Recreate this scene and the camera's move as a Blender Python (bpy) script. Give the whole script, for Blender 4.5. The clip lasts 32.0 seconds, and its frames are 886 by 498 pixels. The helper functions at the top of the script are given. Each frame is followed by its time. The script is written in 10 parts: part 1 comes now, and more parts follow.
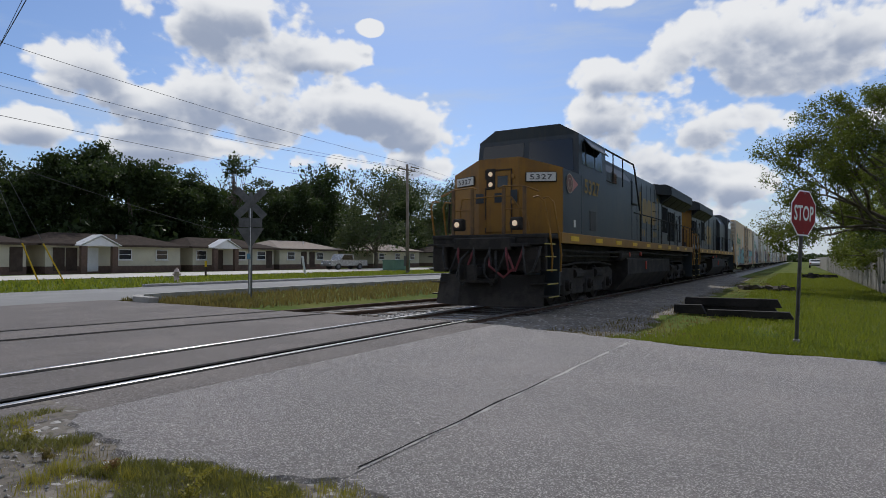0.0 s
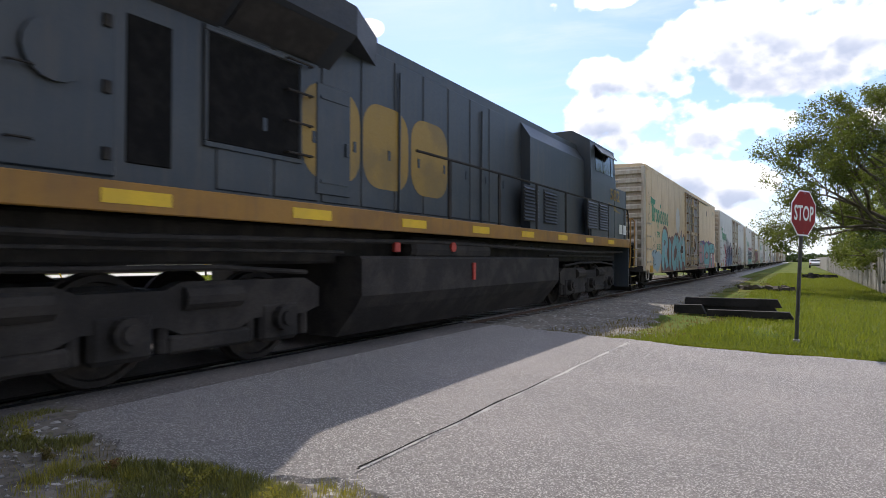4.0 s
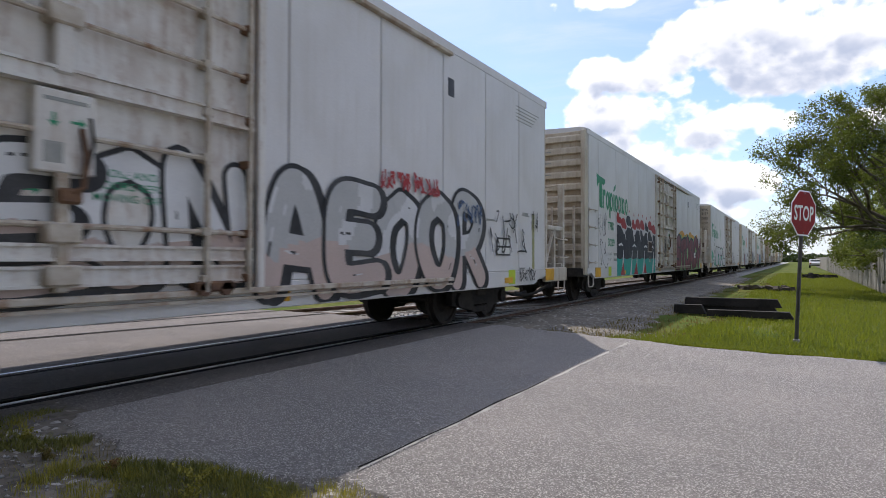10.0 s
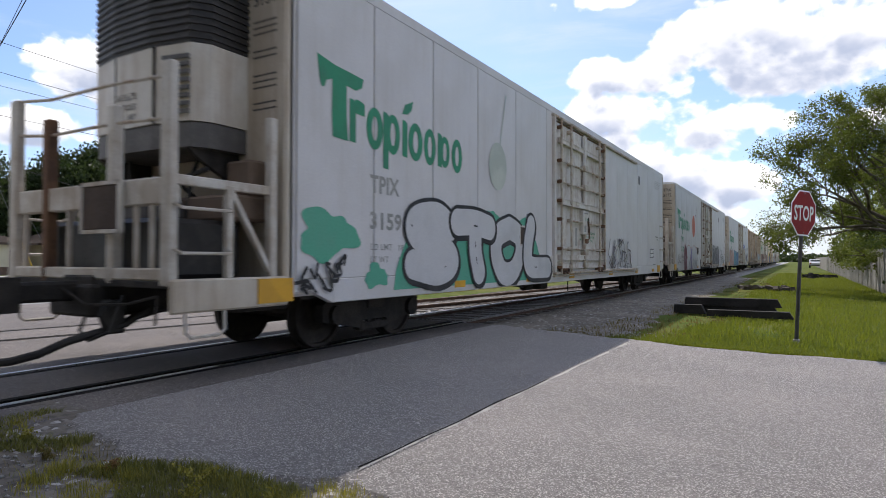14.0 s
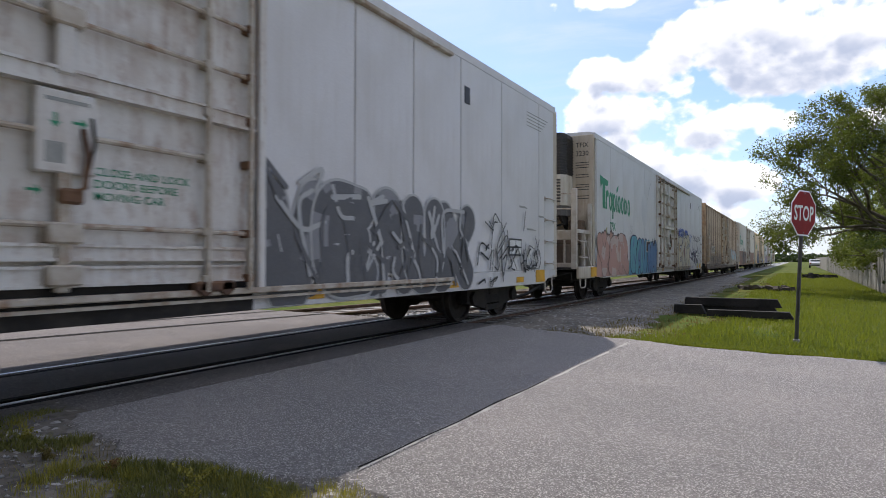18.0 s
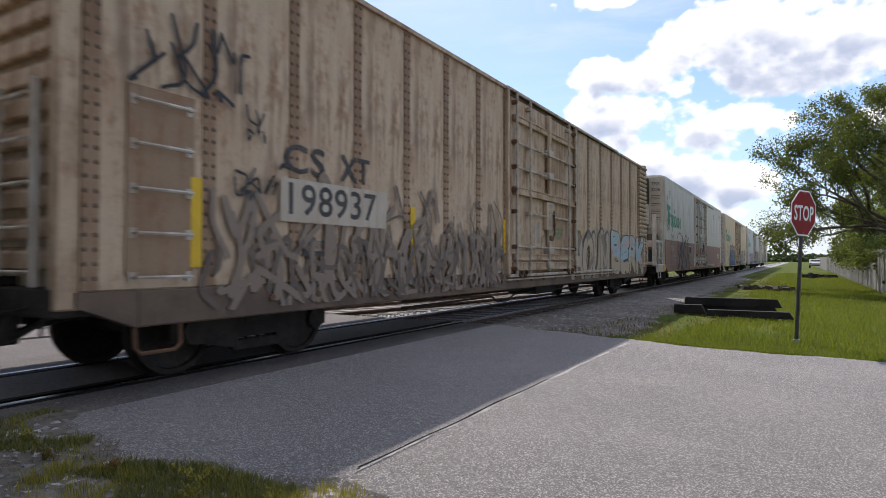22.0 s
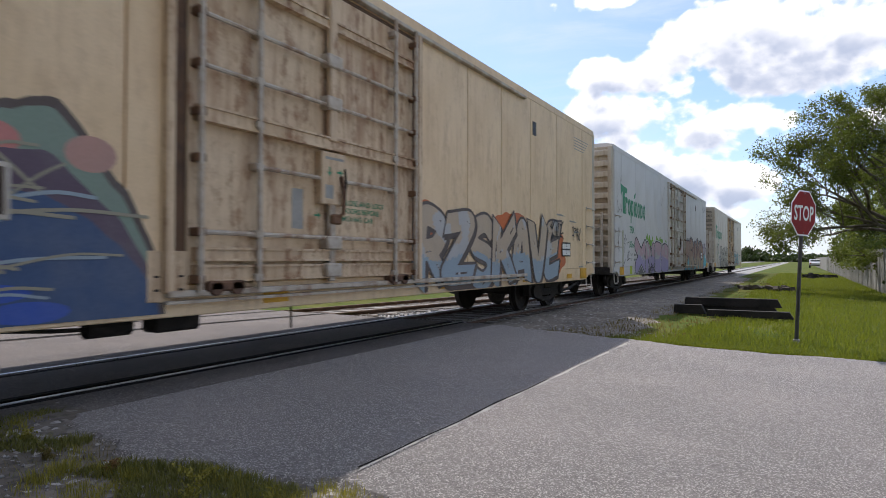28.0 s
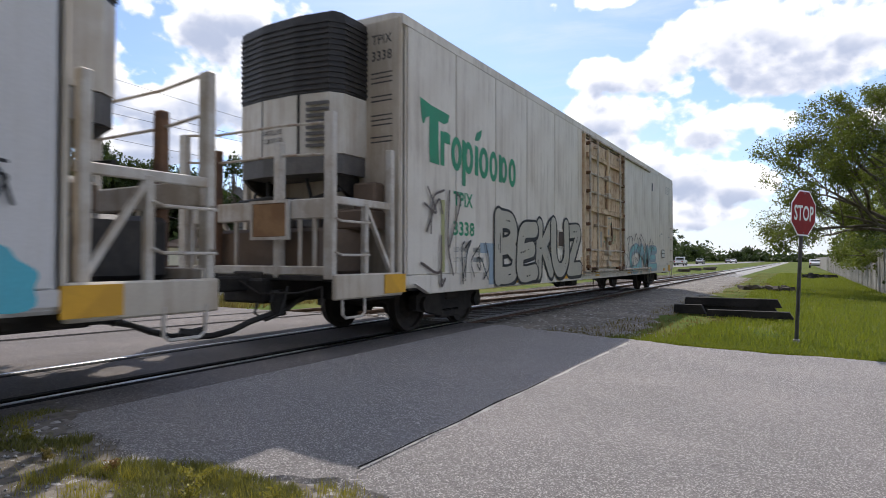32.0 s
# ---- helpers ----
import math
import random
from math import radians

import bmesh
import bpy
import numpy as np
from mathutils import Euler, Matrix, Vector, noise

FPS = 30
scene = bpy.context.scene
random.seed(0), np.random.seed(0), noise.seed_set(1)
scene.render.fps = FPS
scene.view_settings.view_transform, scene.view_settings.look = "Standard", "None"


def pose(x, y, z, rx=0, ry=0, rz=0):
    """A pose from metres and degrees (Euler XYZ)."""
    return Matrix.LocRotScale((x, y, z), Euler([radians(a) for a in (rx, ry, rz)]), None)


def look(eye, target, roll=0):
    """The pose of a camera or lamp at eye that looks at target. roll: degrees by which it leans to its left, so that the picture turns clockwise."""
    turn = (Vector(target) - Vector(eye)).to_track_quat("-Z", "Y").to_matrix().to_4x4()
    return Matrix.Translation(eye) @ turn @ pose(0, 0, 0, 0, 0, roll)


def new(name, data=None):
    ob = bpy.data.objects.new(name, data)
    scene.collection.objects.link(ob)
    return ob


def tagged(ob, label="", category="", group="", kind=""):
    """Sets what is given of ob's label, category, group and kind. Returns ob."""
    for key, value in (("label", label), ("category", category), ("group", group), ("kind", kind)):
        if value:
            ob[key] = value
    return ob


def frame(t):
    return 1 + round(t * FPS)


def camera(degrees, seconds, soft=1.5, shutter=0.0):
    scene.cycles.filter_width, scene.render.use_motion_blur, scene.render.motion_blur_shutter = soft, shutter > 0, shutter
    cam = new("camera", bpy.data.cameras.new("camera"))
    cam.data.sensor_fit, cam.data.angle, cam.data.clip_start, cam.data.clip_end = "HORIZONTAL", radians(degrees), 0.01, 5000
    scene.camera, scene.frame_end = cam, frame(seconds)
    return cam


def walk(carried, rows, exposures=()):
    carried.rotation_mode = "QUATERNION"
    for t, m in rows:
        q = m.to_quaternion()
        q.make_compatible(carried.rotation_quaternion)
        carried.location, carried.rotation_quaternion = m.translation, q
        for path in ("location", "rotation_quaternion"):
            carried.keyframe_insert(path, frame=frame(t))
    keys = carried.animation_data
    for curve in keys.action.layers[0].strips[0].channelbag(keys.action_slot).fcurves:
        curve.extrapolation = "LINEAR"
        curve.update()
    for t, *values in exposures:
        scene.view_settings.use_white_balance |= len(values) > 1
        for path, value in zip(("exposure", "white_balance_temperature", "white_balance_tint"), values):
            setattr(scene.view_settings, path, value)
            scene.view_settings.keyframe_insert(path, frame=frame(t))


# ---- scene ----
# Plan: the track runs along Y at X = TX, rail tops at z = 0; the train comes from +Y.
TX = -6.43
SPEED = 9.27
cam = camera(72.99, 32.0, soft=0.85, shutter=0.16)
EYE = (0, 0, 1.21)
AIM = (-0.5110, 0.8594, 0.01693)
VIEW = look(EYE, [e + 10 * a for e, a in zip(EYE, AIM)], 0.1)
walk(cam, [(0, VIEW), (32, VIEW)], exposures=[(0, -0.52, 6350, 10), (0.4, -0.42, 6350, 10), (1.0, 0.0, 6350, 10), (2.0, 0.34, 6500, 13), (3.0, 0.38, 6600, 13), (5.5, 0.26, 6650, 13), (8, 0.20, 6600, 13), (32, 0.19, 6550, 13)])

# ---- light ----
SUN_TO = Vector((-2.41, 3.96, 4.74)).normalized()
sun = new("sun", bpy.data.lights.new("sun", "SUN"))
sun.data.energy, sun.data.angle, sun.data.color = 3.3, radians(0.6), (1.0, 0.95, 0.88)
sun.matrix_world = look((0, 0, 60), Vector((0, 0, 60)) - SUN_TO)


class Tree:
    """Short hand for node trees."""

    def __init__(self, nt):
        self.nt = nt

    def n(self, kind, **kw):
        nd = self.nt.nodes.new(kind)
        for k, val in kw.items():
            if k in ("operation", "blend_type", "data_type", "noise_dimensions", "sky_type", "feature", "interpolation_type"):
                if k == "operation":
                    nd.operation = val
                elif k == "blend_type":
                    nd.blend_type = val
                elif k == "data_type":
                    nd.data_type = val
                elif k == "noise_dimensions":
                    nd.noise_dimensions = val
                elif k == "sky_type":
                    nd.sky_type = val
                elif k == "feature":
                    nd.feature = val
                else:
                    nd.interpolation_type = val
        return nd

    def put(self, sock, val):
        if isinstance(val, bpy.types.NodeSocket):
            self.nt.links.new(val, sock)
        elif val is not None:
            sock.default_value = val

    def math(self, op, a, b=None, c=None, clamp=False):
        nd = self.n("ShaderNodeMath", operation=op)
        nd.use_clamp = clamp
        self.put(nd.inputs[0], a), self.put(nd.inputs[1], b), self.put(nd.inputs[2], c)
        return nd.outputs[0]

    def noise(self, vec, scale, detail=4, rough=0.55, dist=0.0):
        nd = self.n("ShaderNodeTexNoise")
        self.put(nd.inputs["Vector"], vec)
        nd.inputs["Scale"].default_value, nd.inputs["Detail"].default_value = scale, detail
        nd.inputs["Roughness"].default_value, nd.inputs["Distortion"].default_value = rough, dist
        return nd.outputs["Fac"]

    def ramp(self, fac, lo, hi, a=0.0, b=1.0):
        nd = self.n("ShaderNodeMapRange", interpolation_type="SMOOTHSTEP")
        self.put(nd.inputs[0], fac)
        for i, val in zip((1, 2, 3, 4), (lo, hi, a, b)):
            nd.inputs[i].default_value = val
        return nd.outputs[0]

    def mix(self, fac, a, b, mode="MIX"):
        nd = self.n("ShaderNodeMix", data_type="RGBA", blend_type=mode)
        self.put(nd.inputs[0], fac)
        for i, val in ((6, a), (7, b)):
            self.put(nd.inputs[i], (*val, 1) if isinstance(val, tuple) and len(val) == 3 else val)
        return nd.outputs[2]

    def scaled(self, vec, s):
        nd = self.n("ShaderNodeMapping")
        self.put(nd.inputs["Vector"], vec)
        nd.inputs["Scale"].default_value = s
        return nd.outputs[0]


def make_world():
    w = bpy.data.worlds.new("sky")
    scene.world = w
    w.use_nodes = True
    w.node_tree.nodes.clear()
    T = Tree(w.node_tree)
    sky = T.n("ShaderNodeTexSky", sky_type="NISHITA")
    sky.sun_disc = False
    sky.sun_elevation, sky.sun_rotation = math.asin(SUN_TO.z), math.atan2(SUN_TO.x, SUN_TO.y)
    sky.air_density, sky.dust_density, sky.ozone_density = 1.0, 0.6, 1.6
    co = T.n("ShaderNodeTexCoord").outputs["Generated"]
    sep = T.n("ShaderNodeSeparateXYZ")
    T.put(sep.inputs[0], co)
    az = T.math("ARCTAN2", sep.outputs[0], sep.outputs[1])
    el = T.math("ARCSINE", sep.outputs[2])
    # broken cumulus: the bank of each cloud as a flat-bottomed ellipse (azimuth, elevation, half width, half height in degrees)
    banks = [(-50.8, 20.5, 9.5, 3.4), (-42.8, 18.6, 4.7, 1.7), (-61.4, 15.2, 4.4, 3.1), (-57.6, 13.0, 6.9, 2.3), (-49.3, 13.8, 9.7, 3.7), (-39.6, 13.4, 9.5, 3.1),
             (-33.1, 11.7, 5.4, 2.1), (-65.2, 10.7, 4.1, 1.9), (-55.4, 9.9, 8.0, 1.9), (-40.6, 9.2, 4.2, 1.1), (-34.5, 9.1, 4.3, 1.7), (-37.8, 21.1, 1.4, 0.7),
             (-2.9, 17.5, 10.2, 4.2), (2.7, 16.8, 4.9, 4.0), (-13.6, 16.6, 5.4, 2.2), (-14.6, 12.5, 5.5, 3.0), (-6.9, 11.5, 5.9, 2.6), (-8.6, 8.0, 3.0, 1.9),
             (-11.6, 9.4, 2.9, 2.0), (-5.2, 6.3, 4.4, 2.2), (5.6, 11.2, 2.1, 1.7), (-16.1, 22.7, 5.1, 1.1), (-7.9, 4.0, 6.0, 1.5)]
    def bank_field(up):
        f = None
        for a0, e0, ra, re in banks:
            da = T.math("MULTIPLY", T.math("SUBTRACT", az, radians(a0)), 1 / radians(ra))
            de = T.math("MULTIPLY", T.math("SUBTRACT", el, radians(e0 - up)), 1 / radians(re))
            one = T.math("SUBTRACT", 1.0, T.math("ADD", T.math("MULTIPLY", da, da), T.math("MULTIPLY", de, de)))
            f = one if f is None else T.math("SMOOTH_MAX", f, one, 0.25)
        return f
    # away from those banks the broken sky goes on
    far_side = T.math("SUBTRACT", T.math("ABSOLUTE", T.math("ADD", az, radians(28))), radians(58))
    generic = T.math("MULTIPLY_ADD", T.noise(T.scaled(co, (1, 1, 2.2)), 2.6, 3), 5.0, -2.3)
    generic = T.math("ADD", generic, T.math("MINIMUM", T.math("MULTIPLY", far_side, 6.0), 0.0))
    def density(up, rough):
        """Heaped cloud: the banks, broken by billows of three sizes, sampled a little higher."""
        at = T.n("ShaderNodeVectorMath", operation="ADD")
        T.put(at.inputs[0], T.scaled(co, (1, 1, 1.3)))
        at.inputs[1].default_value = (0.0, 0.0, 1.3 * radians(up))
        f = T.math("MAXIMUM", T.math("MAXIMUM", bank_field(up), generic), -1.2)
        f = T.math("ADD", f, T.math("MULTIPLY_ADD", T.noise(at.outputs[0], 9.0, 6, 0.58, 0.2), 2.6 * rough, -1.3 * rough))
        for size, much in ((16.0, 1.0 * rough), (38.0, 0.6 * rough), (90.0, 0.25 * rough)):
            cells = T.n("ShaderNodeTexVoronoi", feature="SMOOTH_F1")
            warped = T.n("ShaderNodeVectorMath", operation="ADD")
            shake = T.n("ShaderNodeTexNoise")
            T.put(shake.inputs["Vector"], at.outputs[0])
            shake.inputs["Scale"].default_value, shake.inputs["Detail"].default_value = size * 0.7, 2
            soft = T.n("ShaderNodeVectorMath", operation="SCALE")
            T.put(soft.inputs[0], shake.outputs["Color"])
            soft.inputs["Scale"].default_value = 0.9 / size
            T.put(warped.inputs[0], at.outputs[0]), T.put(warped.inputs[1], soft.outputs[0])
            T.put(cells.inputs["Vector"], warped.outputs[0])
            cells.inputs["Scale"].default_value = size
            f = T.math("ADD", f, T.math("MULTIPLY_ADD", cells.outputs["Distance"], -much * 1.6, much * 0.72))
        return f
    cover = T.ramp(density(0.0, 1.0), 0.02, 0.55)
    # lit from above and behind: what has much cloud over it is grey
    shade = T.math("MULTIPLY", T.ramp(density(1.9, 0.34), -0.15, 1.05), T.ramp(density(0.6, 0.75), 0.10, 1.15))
    cirrus = T.ramp(T.noise(T.scaled(co, (1.2, 1.2, 5)), 3.0, 6, 0.6, 0.6), 0.42, 0.75)
    low = T.ramp(sep.outputs[2], 0.0, 0.16, 0.75, 0.0)
    blue = T.mix(1.0, sky.outputs[0], (0.86, 0.98, 1.20), "MULTIPLY")
    base = T.mix(T.math("MULTIPLY", cirrus, 0.5), blue, (5.7, 6.6, 8.0))
    base = T.mix(low, base, (6.2, 6.9, 7.8))
    cloud = T.mix(shade, (9.7, 9.75, 9.85), (3.8, 4.4, 5.7))
    # clouds away from the sun, out of view, are dimmed to weaken their light
    toward = T.n("ShaderNodeVectorMath", operation="DOT_PRODUCT")
    T.put(toward.inputs[0], co)
    toward.inputs[1].default_value = tuple(SUN_TO)
    face = T.ramp(toward.outputs["Value"], -0.75, 0.35, 0.62, 1.0)
    lit = T.n("ShaderNodeVectorMath", operation="SCALE")
    T.put(lit.inputs[0], cloud), T.put(lit.inputs["Scale"], face)
    col = T.mix(cover, base, lit.outputs[0])
    bg = T.n("ShaderNodeBackground")
    T.put(bg.inputs[0], col)
    bg.inputs[1].default_value = 0.12
    out = T.n("ShaderNodeOutputWorld")
    T.put(out.inputs[0], bg.outputs[0])


make_world()

# ---- materials ----


def surface(name, c1, c2, scale=3.0, rough=0.8, bump=0.2, metal=0.0, fine=40.0, dirt=None, streak=0.0, lo=0.42, hi=0.62, speck=None, spec=0.4, vary=0.0, rust=0.0):
    """A two-scale surface: c1 with patches of c2, fine grain in the relief, dirt in runs down the face, light specks."""
    m = bpy.data.materials.new(name)
    m.use_nodes = True
    m.node_tree.nodes.clear()
    T = Tree(m.node_tree)
    co = T.n("ShaderNodeTexCoord").outputs["Object"]
    col = T.mix(T.ramp(T.noise(co, scale, 6, 0.6), lo, hi), c1, c2)
    grain = T.noise(co, fine, 4, 0.7)
    col = T.mix(T.ramp(grain, 0.3, 0.7, 0.0, 0.35), col, tuple(0.72 * c for c in c1))
    if dirt:
        runs = T.noise(T.scaled(co, (5.0, 5.0, 0.35)), 1.6, 5, 0.65)
        spots = T.noise(co, 0.9, 5, 0.7)
        amount = T.math("MULTIPLY", T.ramp(T.math("ADD", T.math("MULTIPLY", runs, 0.6), T.math("MULTIPLY", spots, 0.4)), 0.44, 0.66), streak)
        col = T.mix(amount, col, dirt)
    if rust:
        bleed = T.noise(T.scaled(co, (3.0, 3.0, 0.55)), 1.9, 6, 0.7, 0.4)
        scab = T.noise(co, 4.5, 5, 0.75)
        amount = T.ramp(T.math("ADD", T.math("MULTIPLY", bleed, 0.55), T.math("MULTIPLY", scab, 0.45)), 0.48, 0.64, 0.0, rust)
        col = T.mix(amount, col, T.mix(scab, (0.10, 0.05, 0.03), (0.36, 0.17, 0.07)))
    if speck:
        vor = T.n("ShaderNodeTexVoronoi")
        T.put(vor.inputs["Vector"], co)
        vor.inputs["Scale"].default_value = speck[0]
        sp = T.n("ShaderNodeSeparateColor")
        T.put(sp.inputs[0], vor.outputs["Color"])
        col = T.mix(T.ramp(sp.outputs[0], speck[2], min(1.0, speck[2] + 0.2)), col, speck[1])
        col = T.mix(T.ramp(sp.outputs[1], 0.6, 0.95, 0.0, 0.5), col, tuple(0.35 * c for c in c1))
    if vary:
        info = T.n("ShaderNodeObjectInfo")
        isl = T.n("ShaderNodeNewGeometry")
        r = T.math("FRACT", T.math("ADD", info.outputs["Random"], isl.outputs["Random Per Island"]))
        col = T.mix(T.math("MULTIPLY", r, vary), col, c2)
    bs = T.n("ShaderNodeBsdfPrincipled")
    T.put(bs.inputs["Base Color"], col)
    bs.inputs["Metallic"].default_value = metal
    bs.inputs["Specular IOR Level"].default_value = spec
    T.put(bs.inputs["Roughness"], T.ramp(grain, 0.2, 0.8, max(0.05, rough - 0.1), min(1.0, rough + 0.1)))
    if bump:
        bp = T.n("ShaderNodeBump")
        bp.inputs["Strength"].default_value, bp.inputs["Distance"].default_value = bump, 0.02
        T.put(bp.inputs["Height"], grain)
        T.put(bs.inputs["Normal"], bp.outputs[0])
    out = T.n("ShaderNodeOutputMaterial")
    T.put(out.inputs[0], bs.outputs[0])
    return m


def leafy(name, c1, c2, back):
    """Leaves: diffuse with light coming through."""
    m = bpy.data.materials.new(name)
    m.use_nodes = True
    m.node_tree.nodes.clear()
    T = Tree(m.node_tree)
    geo = T.n("ShaderNodeNewGeometry")
    co = T.n("ShaderNodeTexCoord").outputs["Object"]
    f = T.math("ADD", T.math("MULTIPLY", geo.outputs["Random Per Island"], 0.6), T.math("MULTIPLY", T.noise(co, 0.5, 3), 0.5))
    col = T.mix(f, c1, c2)
    d = T.n("ShaderNodeBsdfPrincipled")
    T.put(d.inputs["Base Color"], col)
    d.inputs["Roughness"].default_value = 0.55
    d.inputs["Specular IOR Level"].default_value = 0.3
    tr = T.n("ShaderNodeBsdfTranslucent")
    T.put(tr.inputs["Color"], T.mix(0.5, col, back))
    mx = T.n("ShaderNodeMixShader")
    mx.inputs[0].default_value = 0.4
    T.put(mx.inputs[1], d.outputs[0]), T.put(mx.inputs[2], tr.outputs[0])
    out = T.n("ShaderNodeOutputMaterial")
    T.put(out.inputs[0], mx.outputs[0])
    return m


def lamp_mat(name, colour, strength):
    m = bpy.data.materials.new(name)
    m.use_nodes = True
    bs = m.node_tree.nodes["Principled BSDF"]
    bs.inputs["Base Color"].default_value = (*colour, 1)
    bs.inputs["Emission Color"].default_value = (*colour, 1)
    bs.inputs["Emission Strength"].default_value = strength
    return m


def glass_mat(name, colour, rough=0.05):
    m = bpy.data.materials.new(name)
    m.use_nodes = True
    bs = m.node_tree.nodes["Principled BSDF"]
    bs.inputs["Base Color"].default_value = (*colour, 1)
    bs.inputs["Roughness"].default_value = rough
    bs.inputs["Specular IOR Level"].default_value = 0.8
    return m


ASPHALT = surface("weathered asphalt", (0.285, 0.263, 0.248), (0.345, 0.312, 0.294), 0.55, 0.9, 0.9, fine=150, speck=(125, (0.62, 0.585, 0.55), 0.66), spec=0.25)
ASPHALT_B = surface("crossing asphalt", (0.165, 0.147, 0.135), (0.215, 0.19, 0.172), 0.8, 0.9, 0.5, fine=70, speck=(90, (0.33, 0.30, 0.28), 0.8), spec=0.25)
ASPHALT_C = surface("far road asphalt", (0.24, 0.235, 0.225), (0.30, 0.295, 0.28), 0.3, 0.9, 0.3, fine=30)
TAR = surface("tar joint", (0.018, 0.017, 0.016), (0.035, 0.032, 0.03), 4, 0.95, 0.4, spec=0.1)
CONCRETE = surface("kerb concrete", (0.42, 0.40, 0.37), (0.30, 0.29, 0.27), 2, 0.9, 0.4)
SAND = surface("pale gravel drive", (0.62, 0.59, 0.53), (0.52, 0.49, 0.43), 0.6, 0.95, 0.2)
BALLAST = surface("ballast stone", (0.40, 0.385, 0.365), (0.28, 0.27, 0.25), 1.5, 0.95, 0.6, fine=25, speck=(16, (0.46, 0.45, 0.43), 0.7), vary=0.6)
SOIL = surface("stony soil", (0.16, 0.14, 0.115), (0.24, 0.21, 0.17), 1.2, 0.95, 0.6, fine=20, speck=(22, (0.46, 0.44, 0.41), 0.8))
LAWN = surface("lawn ground", (0.085, 0.12, 0.022), (0.15, 0.155, 0.04), 0.45, 0.95, 0.6, fine=14, spec=0.05)
GRASS = leafy("grass blades", (0.075, 0.125, 0.014), (0.24, 0.28, 0.035), (0.34, 0.36, 0.025))
WEED = leafy("dry weeds", (0.11, 0.095, 0.03), (0.25, 0.19, 0.065), (0.22, 0.18, 0.04))
LEAF = leafy("oak leaves", (0.04, 0.068, 0.014), (0.15, 0.18, 0.035), (0.26, 0.30, 0.035))
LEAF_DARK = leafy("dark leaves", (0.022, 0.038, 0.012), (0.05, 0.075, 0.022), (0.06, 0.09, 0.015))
LEAF_GREY = leafy("grey green leaves", (0.05, 0.07, 0.03), (0.10, 0.125, 0.055), (0.12, 0.15, 0.04))
BARK = surface("bark", (0.11, 0.09, 0.07), (0.18, 0.155, 0.125), 4, 0.95, 0.8, fine=18)
RAIL = surface("polished rail head", (0.50, 0.49, 0.48), (0.38, 0.37, 0.36), 3, 0.32, 0.02, metal=0.9, spec=0.5)
RAIL_RUST = surface("rusty rail", (0.10, 0.065, 0.045), (0.16, 0.10, 0.07), 5, 0.85, 0.3)
TIE = surface("weathered tie", (0.10, 0.08, 0.065), (0.17, 0.145, 0.12), 3, 0.95, 0.6, vary=0.5)
CREOSOTE = surface("creosoted timber", (0.018, 0.016, 0.015), (0.035, 0.03, 0.027), 3, 0.9, 0.6)
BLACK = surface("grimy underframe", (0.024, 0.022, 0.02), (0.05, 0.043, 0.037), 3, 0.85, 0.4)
WHEEL = surface("wheel steel", (0.036, 0.03, 0.026), (0.062, 0.051, 0.043), 4, 0.7, 0.2, metal=0.3)
RUBBER = surface("rubber hose", (0.02, 0.02, 0.02), (0.035, 0.033, 0.03), 6, 0.6, 0.1)
RUST = surface("rust", (0.19, 0.105, 0.06), (0.11, 0.065, 0.045), 4, 0.9, 0.4)
WHITE = surface("white car paint", (0.69, 0.68, 0.675), (0.62, 0.605, 0.585), 0.35, 0.5, 0.05, dirt=(0.45, 0.41, 0.35), streak=0.2)
CREAM = surface("cream car paint", (0.82, 0.63, 0.40), (0.74, 0.55, 0.33), 0.35, 0.55, 0.05, dirt=(0.45, 0.29, 0.16), streak=0.25, rust=0.22)
DULL = surface("dull white car paint", (0.74, 0.69, 0.60), (0.64, 0.58, 0.49), 0.35, 0.55, 0.05, dirt=(0.30, 0.235, 0.17), streak=0.45)
BROWN = surface("brown overpaint", (0.33, 0.20, 0.15), (0.28, 0.17, 0.125), 0.5, 0.7, 0.05, dirt=(0.15, 0.10, 0.075), streak=0.35)
TAN = surface("rusty tan paint", (0.60, 0.47, 0.33), (0.49, 0.345, 0.225), 0.5, 0.7, 0.1, dirt=(0.17, 0.10, 0.06), streak=0.75, rust=0.8)
ENDC = surface("end sheet cream", (0.60, 0.545, 0.45), (0.50, 0.43, 0.33), 0.6, 0.6, 0.05, dirt=(0.29, 0.20, 0.13), streak=0.5)
DOORW = surface("door paint white", (0.71, 0.69, 0.65), (0.62, 0.58, 0.52), 0.7, 0.6, 0.08, dirt=(0.30, 0.19, 0.12), streak=0.35, rust=0.5)
DOORC = surface("door paint cream", (0.70, 0.55, 0.37), (0.58, 0.43, 0.27), 0.7, 0.6, 0.08, dirt=(0.27, 0.12, 0.055), streak=0.65, rust=0.9)
DOORG = surface("door overpaint grey", (0.43, 0.42, 0.44), (0.35, 0.34, 0.36), 0.6, 0.65, 0.08, dirt=(0.24, 0.17, 0.12), streak=0.45, rust=0.35)
ROD = surface("door rod", (0.56, 0.51, 0.43), (0.40, 0.32, 0.24), 3.5, 0.65, 0.2, metal=0.1, rust=0.75)
STEELW = surface("white steel fitting", (0.62, 0.59, 0.53), (0.46, 0.40, 0.32), 2.5, 0.6, 0.1, dirt=(0.26, 0.16, 0.09), streak=0.5)
GALV = surface("galvanised steel", (0.18, 0.18, 0.18), (0.13, 0.13, 0.13), 4, 0.55, 0.1, metal=0.5)
AMBER = surface("amber reflector", (0.75, 0.40, 0.03), (0.62, 0.33, 0.03), 2, 0.45, 0.0)
